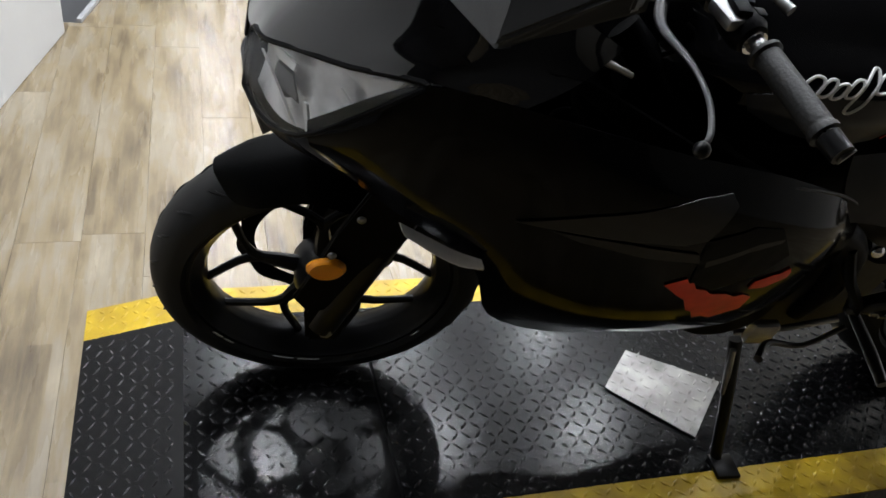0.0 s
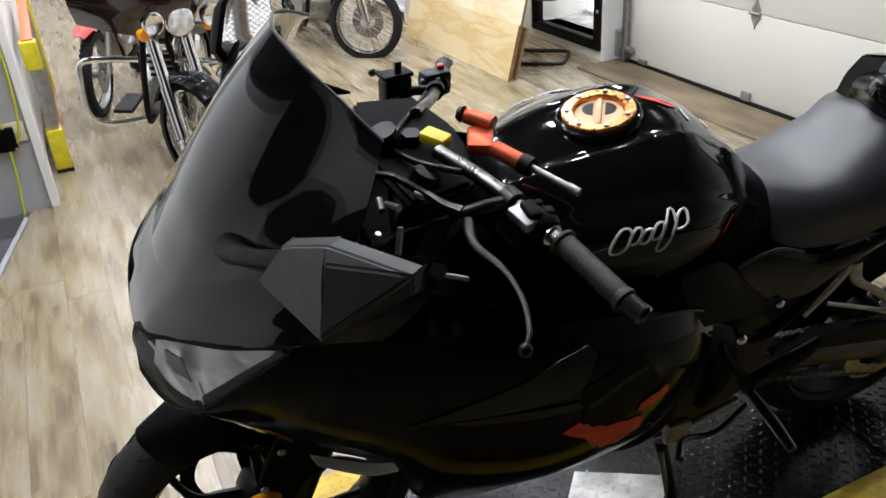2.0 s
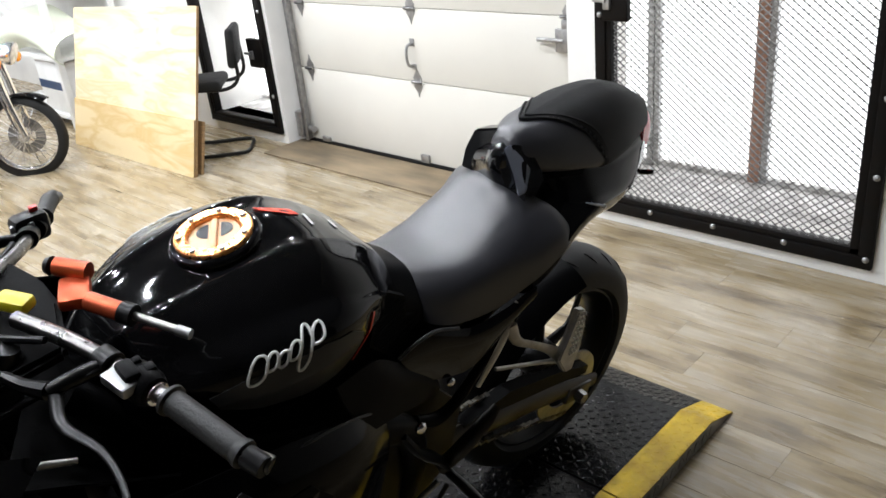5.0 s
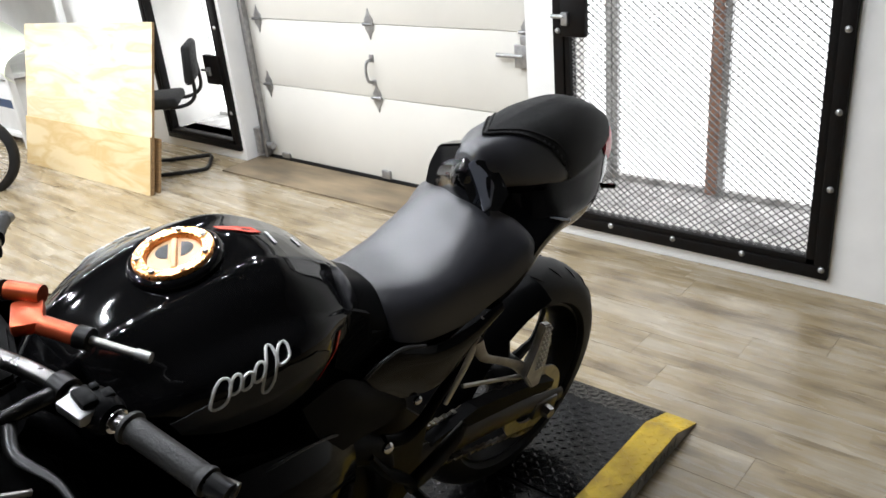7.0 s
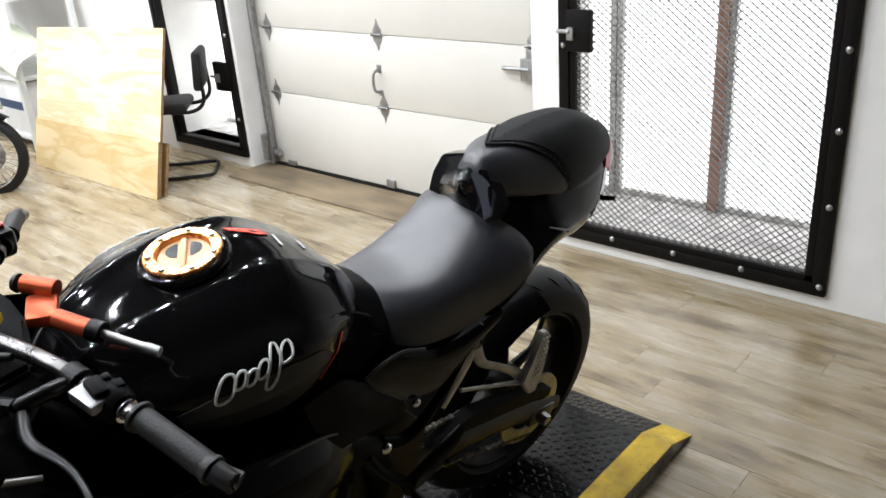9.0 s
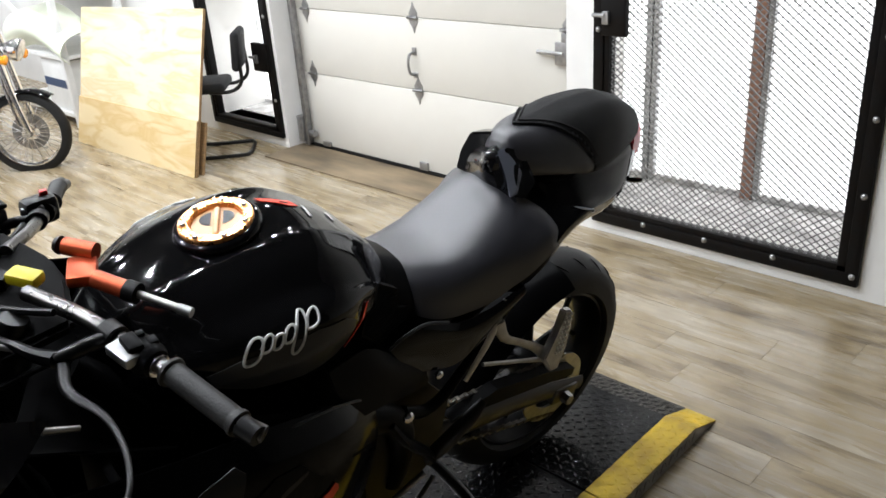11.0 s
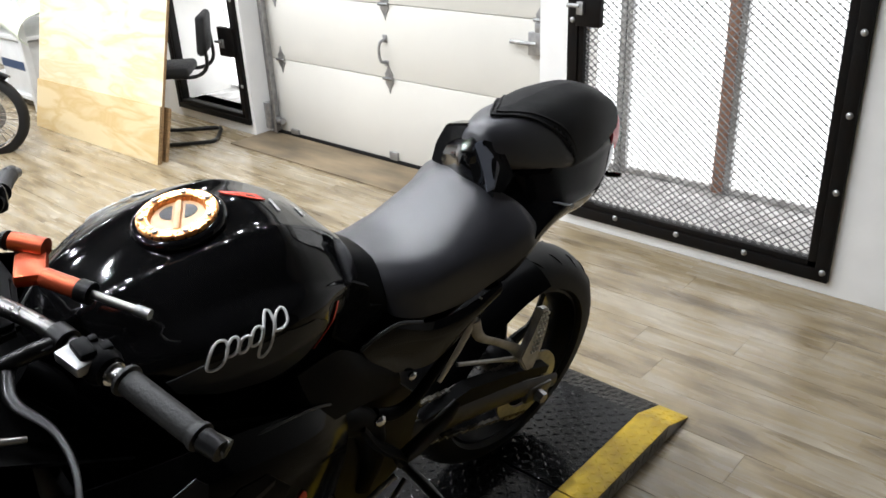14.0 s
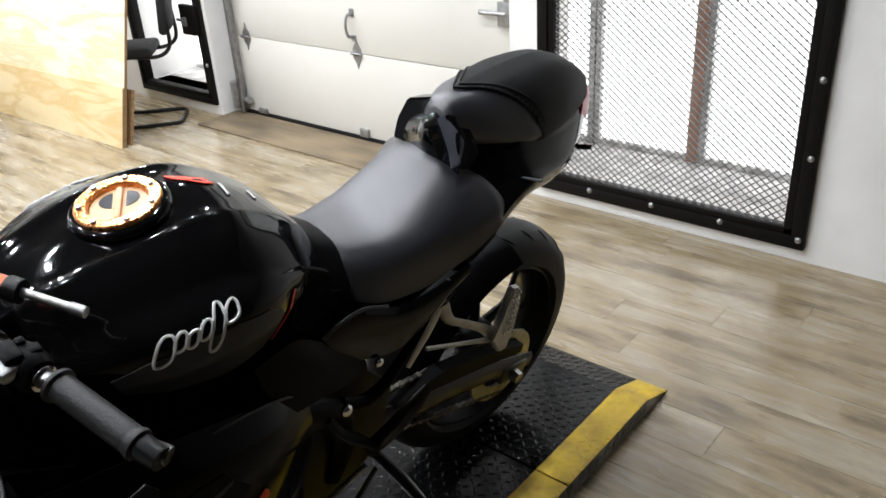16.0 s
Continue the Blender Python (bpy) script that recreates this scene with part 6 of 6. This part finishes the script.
rack()
panel = thing("fairing_panel", "pale green moulded vehicle panel stored on the rack", "body panel")
part("shell", grid(B(), [[(2.32, 4.60 + .9 * a, .44 + .10 * math.sin(3.0 * a) + .03) for a in (0, .25, .5, .75, 1)], [(2.26, 4.58 + .95 * a, .54 + .14 * math.sin(2.6 * a)) for a in (0, .25, .5, .75, 1)], [(2.34, 4.60 + .95 * a, .64 + .16 * math.sin(2.4 * a)) for a in (0, .25, .5, .75, 1)], [(2.55, 4.66 + .85 * a, .68 + .15 * math.sin(2.4 * a)) for a in (0, .25, .5, .75, 1)]], 4, 3, .006), PALEGREEN, panel, "", 50)
bx = thing("storage_box", "white carton with a navy blue stripe on the rack", "box")
part("carton", box(B(), (2.52, 4.98, .285), (.34, .42, .35), None, .005), WHITEPL, bx)
part("stripe", box(B(), (2.349, 4.98, .30), (.003, .422, .06)), NAVY, bx, "", 0)
part("flap", box(B(), (2.52, 4.98, .466), (.35, .43, .01), Matrix.Rotation(.03, 3, "X"), .002), WHITEPL, bx)


# ---- parked motorcycles ----
def spoke_wheel(root, name, c, R, tw, rim_mat, steer=None, disc=True, knob=False, white=False, nsp=36):
    cx, cy, cz = c
    rr = R - tw * 0.75
    w = part(name, lathe(B(), [(-tw * .36, rr + .006), (-tw * .36, rr - .004), (0, rr - .016), (tw * .36, rr - .004), (tw * .36, rr + .006), (0, rr)], c, (0, 1, 0), 48, True), rim_mat, root, "wheel rim")
    prof = [(-math.cos(math.pi * k / 10) * tw / 2, rr + .004 + (R - rr - .004) * math.sin(math.pi * k / 10) ** .7) for k in range(11)]
    part("tyre", lathe(B(), prof, c, (0, 1, 0), 56), RUBBER, w, "black rubber tyre", 50)
    if white:
        part("whitewall", lathe(B(), [(-tw * .47, rr + .022), (-tw * .44, rr + .010), (-tw * .40, rr + .006)], c, (0, 1, 0), 48), WHITEPL, w, "thin white stripe")
    if knob:
        kb = B()
        for k in range(44):
            a = 2 * math.pi * k / 44
            for q in (-.3, 0, .3):
                rad = R - .004 - abs(q) * .02
                box(kb, (cx + math.cos(a) * rad, cy + q * tw, cz + math.sin(a) * rad), (.014, .020, .016), Matrix.Rotation(-a, 3, "Y"))
        part("knobbly_tread", kb, RUBBER, w, "knobbly tread", 0)["kind"] = "stuff"
    sp = B()
    for k in range(nsp):
        a = 2 * math.pi * k / nsp
        q = 1 if k % 2 else -1
        b = a + (.35 if k % 4 < 2 else -.35)
        cyl(sp, (cx + math.cos(a) * .03, cy + q * .03, cz + math.sin(a) * .03), (cx + math.cos(b) * (rr - .008), cy, cz + math.sin(b) * (rr - .008)), .0022, None, 5, False)
    part("spokes", sp, CHROME, w, "thin wire spokes")["kind"] = "stuff"
    part("hub", lathe(B(), [(-.05, 0), (-.05, .03), (-.02, .036), (.02, .036), (.05, .03), (.05, 0)], c, (0, 1, 0), 20), rim_mat, w)
    if disc:
        part("brake_disc", lathe(B(), [(-.052, .06), (-.052, rr * .55), (-.048, rr * .55), (-.048, .06)], c, (0, 1, 0), 40, True), STEEL, w, "steel brake disc")
    return w


def turn_front(obs, steer, pivot=0.34):
    m = Matrix.Translation((pivot, 0, 0)) @ Matrix.Rotation(radians(steer), 4, "Z") @ Matrix.Translation((-pivot, 0, 0))
    for ob in obs:
        for o in (ob, *ob.children_recursive):
            if o.type == "MESH":
                o.data.transform(m)


def cruiser(label, m, paint, steer, R=.30, springer=True, touring=False, k=1.0):
    b = thing("cruiser_motorcycle", label, "motorcycle", m, "parked motorcycles")
    front = []
    fwh = spoke_wheel(b, "front_wheel", (0, 0, R), R, .085 if springer else .10, CHROME, white=touring, nsp=40 if not touring else 56)
    front.append(fwh)
    spoke_wheel(b, "rear_wheel", (1.50, 0, .30), .30, .14, CHROME)
    for s in (-1, 1):
        if springer:
            f = tube(B(), [(-.035, s * .075, R + .02), (.10, s * .078, .62), (.24, s * .078, .98)], .022, 12, 2)
            front.append(part("fork_leg", f, CHROME, b, "chrome fork leg"))
            f = tube(B(), [(.035, s * .060, R + .06), (.15, s * .060, .64), (.26, s * .060, .96)], .012, 10, 2)
            front.append(part("fork_rod", f, CHROME, b, "chrome springer rod"))
        else:
            f = tube(B(), [(-.01, s * .10, R), (.09, s * .10, .56)], .036, 14, 1)
            tube(f, [(.09, s * .10, .56), (.26, s * .10, 1.00)], .030, 14, 1)
            front.append(part("fork_leg", f, CHROME, b, "chrome fork leg"))
        front.append(part("turn_signal", lathe(B(), [(-.03, 0), (-.03, .022), (0, .034), (.008, .034), (.018, .025), (.02, 0)], (.10, s * .19, .84), (-1, 0, 0), 18), AMBER, b, "amber turn signal"))
        front.append(part("signal_bar", tube(B(), [(.12, s * .19, .84), (.19, s * .08, .85)], .008, 8, 1), CHROME, b))
        front.append(part("handlebar", tube(B(), [(.27, s * .02, 1.0), (.30, s * .15, 1.08), (.36, s * .30, 1.10), (.50, s * .40, 1.06)], .012, 10, 4), CHROME, b, "chrome handlebar"))
        front.append(part("grip", tube(B(), [(.44, s * .365, 1.08), (.53, s * .42, 1.05)], .018, 10, 1), GRIPRUB, b))
        front.append(part("lever", tube(B(), [(.38, s * .32, 1.10), (.42, s * .40, 1.07), (.47, s * .46, 1.05)], .006, 8, 2), CHROME, b))
    fd = B()
    rows = []
    for q in range(8):
        a = math.radians(20 + (100 if springer else 108) * q / 7)
        rows.append([(math.cos(a) * (R + .02 - abs(t) ** 3 * (.02 if springer else .045)), t * (.055 if springer else .085), R + math.sin(a) * (R + .02 - abs(t) ** 3 * (.02 if springer else .045))) for t in (-1, -.6, 0, .6, 1)])
    front.append(part("front_fender", grid(fd, rows, 2, 2, .004), GLOSS, b, "black front fender"))
    front.append(part("headlamp", lathe(B(), [(0, 0), (.0, .02), (.04, .05), (.09, .075), (.13, .08), (.14, .076), (.145, 0)], (.20, 0, .90), (-1, 0, -.1), 28), CHROME, b, "chrome headlamp shell"))
    front.append(part("headlamp_lens", lathe(B(), [(.146, .074), (.155, .05), (.158, 0)], (.20, 0, .90), (-1, 0, -.1), 28), LAMPBACK, b, "headlamp lens"))
    if touring:
        front.append(part("batwing_fairing", grid(B(), [[(.10 + .35 * t * t, .34 * t, .80 + .05 * t * t) for t in (-1, -.7, -.3, 0, .3, .7, 1)], [(.04 + .36 * t * t, .40 * t, .98) for t in (-1, -.7, -.3, 0, .3, .7, 1)], [(.10 + .36 * t * t, .38 * t, 1.16) for t in (-1, -.7, -.3, 0, .3, .7, 1)], [(.24 + .30 * t * t, .30 * t, 1.27) for t in (-1, -.7, -.3, 0, .3, .7, 1)]], 4, 3, .006), paint, b, "glossy dark batwing fairing"))
        for s in (-1, 1):
            front.append(part("passing_lamp", lathe(B(), [(0, 0), (0, .03), (.04, .055), (.07, .058), (.074, .05), (.066, .04), (.06, 0)], (.10, s * .17, .90), (-1, 0, 0), 24), CHROME, b, "chrome passing lamp"))
            cb = tube(B(), [(.42, s * .10, .28), (.36, s * .27, .27), (.32, s * .37, .33), (.32, s * .39, .52), (.34, s * .36, .62), (.40, s * .10, .62)], .017, 12, 5)
            part("crash_bar", cb, CHROME, b, "chrome crash bar loop")
            part("floorboard", box(B(), (.72, s * .26, .27), (.32, .11, .025), None, .008), RUBBER, b, "black floorboard")
    part("fuel_tank", shell(B(), [(.38, [(0, .86), (.06, .85), (.09, .80), (.06, .74)]), (.50, [(0, .93), (.10, .91), (.15, .83), (.11, .73)]), (.68, [(0, .92), (.10, .90), (.155, .81), (.11, .71)]), (.86, [(0, .82), (.06, .81), (.09, .75), (.06, .69)])], 5, 4), paint, b, "painted teardrop tank", 60)
    part("seat", shell(B(), [(.82, [(0, .76), (.08, .755), (.11, .71), (.09, .66)]), (1.0, [(0, .70), (.13, .69), (.16, .64), (.12, .60)]), (1.18, [(0, .73), (.14, .72), (.16, .66), (.12, .62)]), (1.5, [(0, .80), (.10, .79), (.12, .74), (.08, .70)])], 4, 3), VINYL, b, "black vinyl seat", 60)
    part("rear_fender", grid(B(), [[(1.5 + math.cos(math.radians(a)) * .34, t * .085, .30 + math.sin(math.radians(a)) * .34) for t in (-1, 0, 1)] for a in (-5, 25, 60, 95, 130)], 3, 2, .005), paint, b)
    for a in (-.40, .42):
        for q in range(9):
            f = .03 + q * .022
            part("cylinder_fin", box(B(), (.70 + math.sin(a) * (f + .10), 0, .44 + math.cos(a) * (f + .02)), (.14, .17, .010), Matrix.Rotation(a, 3, "Y"), .003), BLKMETAL if q % 2 else ALU, b)
        part("rocker_cover", box(B(), (.70 + math.sin(a) * .34, 0, .44 + math.cos(a) * .26), (.13, .15, .06), Matrix.Rotation(a, 3, "Y"), .02, 3), CHROME, b, "chrome rocker cover")
    part("crankcase", cyl(B(), (.72, -.13, .36), (.72, .13, .36), .15, None, 28), ALU, b, "polished crankcase")
    part("gearbox", box(B(), (.98, 0, .37), (.26, .22, .18), None, .03), ALU, b)
    part("air_cleaner", lathe(B(), [(0, .0), (0, .075), (.05, .08), (.07, .06), (.075, 0)], (.72, -.12, .60), (0, -1, .1), 28), CHROME, b, "chrome air cleaner")
    part("exhaust", tube(B(), [(.58, -.12, .54), (.50, -.17, .40), (.62, -.20, .24), (.95, -.21, .22), (1.70, -.22, .24)], [.024, .024, .026, .034, .040], 14, 5), CHROME, b, "chrome exhaust pipe")
    part("exhaust", tube(B(), [(.84, -.10, .56), (.90, -.17, .44), (1.0, -.20, .34), (1.30, -.22, .33), (1.72, -.22, .34)], [.024, .024, .026, .034, .040], 14, 5), CHROME, b, "chrome exhaust pipe")
    for s in (-1, 1):
        part("frame_tube", tube(B(), [(.34, s * .03, .92), (.46, s * .09, .55), (.52, s * .11, .25), (.70, s * .12, .20), (1.10, s * .12, .22), (1.30, s * .12, .34), (1.50, s * .12, .30)], .018, 8, 4), BLKMETAL, b, "black frame tube")
    part("side_stand", tube(B(), [(.80, -.14, .20), (.82, -.22, .08), (.83, -.27, .012)], .010, 8, 2), BLKMETAL, b)
    part("windscreen", grid(B(), [[(.16, t * .20, 1.02) for t in (-1, 0, 1)], [(.22, t * .22, 1.16) for t in (-1, 0, 1)], [(.30, t * .18, 1.30) for t in (-1, 0, 1)]], 3, 3, .003), LENS, b, "clear windscreen") if springer else None
    if springer:
        # a steep fork: the upper parts stand further forward
        for ob in front[1:]:
            for o in (ob, *ob.children_recursive):
                for v in o.data.vertices:
                    v.co.x -= 0.17 * (v.co.z - R)
    turn_front(front, steer)
    if k != 1.0:
        b.scale = (k, k, k)
    return b


def dirt_bike(label, m, plastic, plate, k=1.0):
    b = thing("dirt_bike", label, "motorcycle", m, "parked motorcycles")
    spoke_wheel(b, "front_wheel", (0, 0, .33), .33, .085, STEEL, knob=True, nsp=28)
    spoke_wheel(b, "rear_wheel", (1.35, 0, .31), .31, .11, STEEL, knob=True, nsp=28)
    for s in (-1, 1):
        part("fork_leg", tube(B(), [(-.01, s * .09, .33), (.10, s * .09, .60)], .026, 12, 1), ALU, b, "silver fork slider")
        part("fork_tube", tube(B(), [(.10, s * .09, .60), (.26, s * .09, .98)], .022, 12, 1), STEEL, b)
        part("handlebar", tube(B(), [(.28, s * .02, 1.02), (.29, s * .12, 1.08), (.33, s * .26, 1.11), (.40, s * .38, 1.10)], .011, 10, 3), STEEL, b)
        part("grip", tube(B(), [(.365, s * .30, 1.106), (.405, s * .40, 1.10)], .016, 10, 1), GRIPRUB, b)
        part("frame_tube", tube(B(), [(.34, s * .03, .90), (.46, s * .07, .50), (.60, s * .09, .28), (.95, s * .09, .28), (1.35, s * .10, .31)], .016, 8, 4), BLKMETAL, b)
        part("radiator_shroud", grid(B(), [[(.36, s * .10, .86), (.38, s * .15, .74), (.48, s * .13, .60)], [(.56, s * .14, .88), (.58, s * .17, .78), (.62, s * .14, .66)], [(.74, s * .10, .84), (.74, s * .11, .78), (.74, s * .10, .72)]], 3, 3, .004), plastic, b, "moulded side shroud")
        part("turn_signal", ball(B(), (.16, s * .17, .84), (.03, .03, .03), 12, 8), AMBER, b, "amber turn signal")
    rows = [[(x, t * w, z - abs(t) ** 2 * .02) for t in (-1, -.5, 0, .5, 1)] for x, w, z in ((-.30, .04, .70), (-.15, .075, .735), (.05, .085, .74), (.25, .07, .71), (.36, .05, .66))]
    part("front_fender", grid(B(), rows, 3, 3, .004), plastic, b, "high moulded front fender")
    part("number_plate", grid(B(), [[(.12, t * .09, .80) for t in (-1, 0, 1)], [(.09, t * .12, .90) for t in (-1, 0, 1)], [(.14, t * .10, 1.02) for t in (-1, 0, 1)]], 3, 3, .006), plate, b, "blank front number plate")
    part("headlamp", lathe(B(), [(0, 0), (0, .05), (.03, .06), (.035, .05), (.035, 0)], (.105, 0, .86), (-1, 0, 0), 22), LAMPBACK, b, "headlamp")
    part("fuel_tank", shell(B(), [(.36, [(0, .90), (.06, .89), (.09, .84), (.06, .76)]), (.55, [(0, .93), (.09, .91), (.13, .83), (.09, .74)]), (.75, [(0, .86), (.06, .85), (.08, .80), (.06, .74)])], 4, 3), plate, b, "plastic tank", 60)
    part("seat", shell(B(), [(.66, [(0, .88), (.06, .875), (.08, .84), (.06, .80)]), (1.0, [(0, .86), (.08, .855), (.09, .82), (.07, .78)]), (1.35, [(0, .90), (.07, .895), (.08, .87), (.06, .84)])], 3, 3), VINYL, b, "long black seat", 60)
    part("rear_fender", grid(B(), [[(x, t * .07, z) for t in (-1, 0, 1)] for x, z in ((1.2, .83), (1.5, .86), (1.75, .84))], 3, 2, .005), plastic, b)
    part("engine", box(B(), (.68, 0, .44), (.26, .20, .26), None, .04, 3), ALU, b, "cast engine")
    for q in range(6):
        part("cylinder_fin", box(B(), (.58, 0, .58 + q * .025), (.14, .15, .010), Matrix.Rotation(-.2, 3, "Y"), .003), BLKMETAL, b)
    part("exhaust", tube(B(), [(.52, -.06, .62), (.44, -.10, .50), (.60, -.12, .42), (.95, -.13, .62), (1.35, -.14, .72)], [.022, .022, .024, .035, .045], 12, 4), STEEL, b, "steel exhaust")
    part("swingarm", tube(B(), [(.90, -.08, .36), (1.35, -.09, .31)], .02, 8, 1), ALU, b)
    part("side_stand", tube(B(), [(.80, -.12, .30), (.83, -.22, .10), (.84, -.28, .012)], .010, 8, 2), BLKMETAL, b)
    if k != 1.0:
        b.scale = (k, k, k)
    return b


K = 0.92
cruiser("chrome and black cruiser with a springer fork, parked in the row", pose(1.482, 3.925, 0, 6, 0, 86), GLOSS, 54, .30, True, False, 0.84)
cruiser("dark maroon touring motorcycle with chrome crash bars and batwing fairing", pose(0.110, 2.475, 0, 6, 0, 70), MAROON, 45, .31, False, True, 0.84)
dirt_bike("red and white dual sport dirt bike beside the wall", pose(0.02, 3.84, 0, 6, 0, 70), REDPL, WHITEPL, 0.72)
dirt_bike("dark dirt bike with a knobbly front tyre in the row", pose(1.30, 5.95, 0, 6, 0, 92), BLKMETAL, REDPL, K)
dirt_bike("blue dirt bike parked at the far end of the row", pose(2.05, 6.35, 0, 6, 0, 100), BLUEPL, BLUEPL, K)


# ---- along the side wall ----
def ladder():
    l = thing("folded_ladder", "orange ladder on its side with yellow end caps", "ladder")
    for z, xo in ((.10, 0), (.62, 0)):
        part("rail", box(B(), (-.232, 3.70, z), (.05, 1.30, .035), None, .004), ORANGEPL, l, "orange fibreglass rail")
    for k in range(10):
        part("rung", box(B(), (-.232, 3.18 + k * .115, .36), (.045, .028, .50), None, .003), GALV, l, "aluminium rung")
    part("end_cap", box(B(), (-.232, 3.06, .565), (.075, .09, .13), None, .008), YELLOWPL, l, "yellow plastic end cap")
    part("end_cap", box(B(), (-.232, 3.06, .11), (.075, .09, .20), None, .008), YELLOWPL, l, "yellow plastic end cap")
    part("end_cap", box(B(), (-.232, 4.28, .36), (.07, .05, .60), None, .008), YELLOWPL, l, "yellow end board")
    part("end_strut", box(B(), (-.232, 3.06, .37), (.05, .05, .36), None, .004), GALV, l)
    part("rubber_foot", box(B(), (-.232, 3.06, .008), (.08, .10, .016), None, .002), RUBBER, l)
    return l


ladder()
cord = thing("extension_cord", "yellow extension cord hanging down the grey wall", "cable")
part("cable", tube(B(), [(-.36, 2.585, 1.0), (-.325, 2.58, .70), (-.335, 2.58, .45), (-.36, 2.58, .33), (-.39, 2.58, .34), (-.41, 2.58, .40)], .006, 8, 6), YELLOWCORD, cord)
part("cable", tube(B(), [(-.415, 2.58, 1.1), (-.41, 2.58, .60), (-.405, 2.575, .25), (-.43, 2.57, .0), (-.48, 2.58, -.40)], .006, 8, 6), YELLOWCORD, cord)
part("plug", box(B(), (-.405, 2.585, .34), (.075, .035, .10), None, .008), SATIN, cord, "black plug block")
part("lamp", box(B(), (-.375, 2.566, .30), (.008, .004, .008)), AMBER, cord, "", 0)
op = thing("outlet_plate", "pale wooden outlet plate on the grey wall", "outlet")
part("plate", box(B(), (-.375, 2.604, .36), (.10, .012, .085), None, .003), PLYW, op)
jb = thing("junction_box", "brown metal junction box on the grey wall", "junction box")
part("cover", box(B(), (-.52, 2.60, .615), (.12, .03, .055), None, .004), BROWNWOOD, jb)


# ---- floor ----
slabs = B()
for quad in ([(-0.40, -3.45), (3.0, -3.45), (3.0, 9.55), (-0.40, 9.55)], [(-2.3, -3.45), (-0.40, -3.45), (-0.40, WELL_Y0 - 0.001), (-2.3, WELL_Y0 - 0.001)],
             [(-2.3, WELL_Y1), (-0.40, WELL_Y1), (-0.40, 9.55), (-2.3, 9.55)], [(WELL_X0 + 0.05, WELL_Y0), (-0.40, WELL_Y0), (-0.40, WELL_Y1)]):
    slab(slabs, [(x, y, -0.006) for x, y in quad], (0, 0, -0.10))
floor = part("floor", slabs, GREYWALL, None, "", 0)
tagged(floor, "greige and tan vinyl plank floor", "floor", kind="structure")
PW, PL = 0.145, 1.22
rng = random.Random(4)
strip = bpy.data.meshes.new("plank")
bm = box(B(), (0, 0, -0.0025), (PW - 0.0005, PL - 0.0005, 0.005), None, 0.0004, 1)
bm.to_mesh(strip)
bm.free()
strip.materials.append(PLANK)
count = 0
x = X_WALL - 0.10 - PW / 2 + 0.10
while x > -2.2:
    off = rng.random() * PL
    y = -3.3 - off
    while y < 9.4:
        if y < -3.4:
            if y + PL > -3.35:
                bm = slab(B(), [(qx, qy, -0.005) for qx, qy in ((-PW / 2, -3.4 - y - PL / 2), (PW / 2, -3.4 - y - PL / 2), (PW / 2, PL / 2), (-PW / 2, PL / 2))], (0, 0, 0.005))
                part("plank", bm, PLANK, floor, "", 0).location = (x, y + PL / 2, 0.0)
            y += PL
            continue
        if x < -0.36 and y < WELL_Y1 and y + PL > WELL_Y0:
            # boards beside the well are cut to its edge
            a, b = x - PW / 2, x + PW / 2
            cuts = []
            if y < WELL_Y0:
                cuts.append([(a, y), (b, y), (b, WELL_Y0), (a, WELL_Y0)])
            yb = WELL_Y0 + (b - WELL_X0) / (WELL_X1 - WELL_X0) * (WELL_Y1 - WELL_Y0)
            ya = WELL_Y0 + (a - WELL_X0) / (WELL_X1 - WELL_X0) * (WELL_Y1 - WELL_Y0)
            lo, hi = max(y, WELL_Y0), min(y + PL, WELL_Y1)
            if yb > lo:
                edge = lambda q: max(a, min(b, WELL_X0 + (q - WELL_Y0) / (WELL_Y1 - WELL_Y0) * (WELL_X1 - WELL_X0)))
                steps = sorted({lo, min(hi, yb), min(hi, max(lo, ya))})
                cuts.append([(edge(q), q) for q in steps] + [(b, steps[-1] - 0.0001), (b, lo)])
            for poly in cuts:
                bm = slab(B(), [(qx - x, qy - y - PL / 2, -0.005) for qx, qy in poly], (0, 0, 0.005))
                piece = part("plank", bm, PLANK, floor, "", 0)
                piece.location = (x, y + PL / 2, 0.0)
            y += PL
            continue
        p = new("plank", strip)
        p.location = (x, y + PL / 2, 0.0)
        p.rotation_euler = (0, 0, math.pi if rng.random() < 0.5 else 0)
        p.parent = floor
        y += PL
    x -= PW
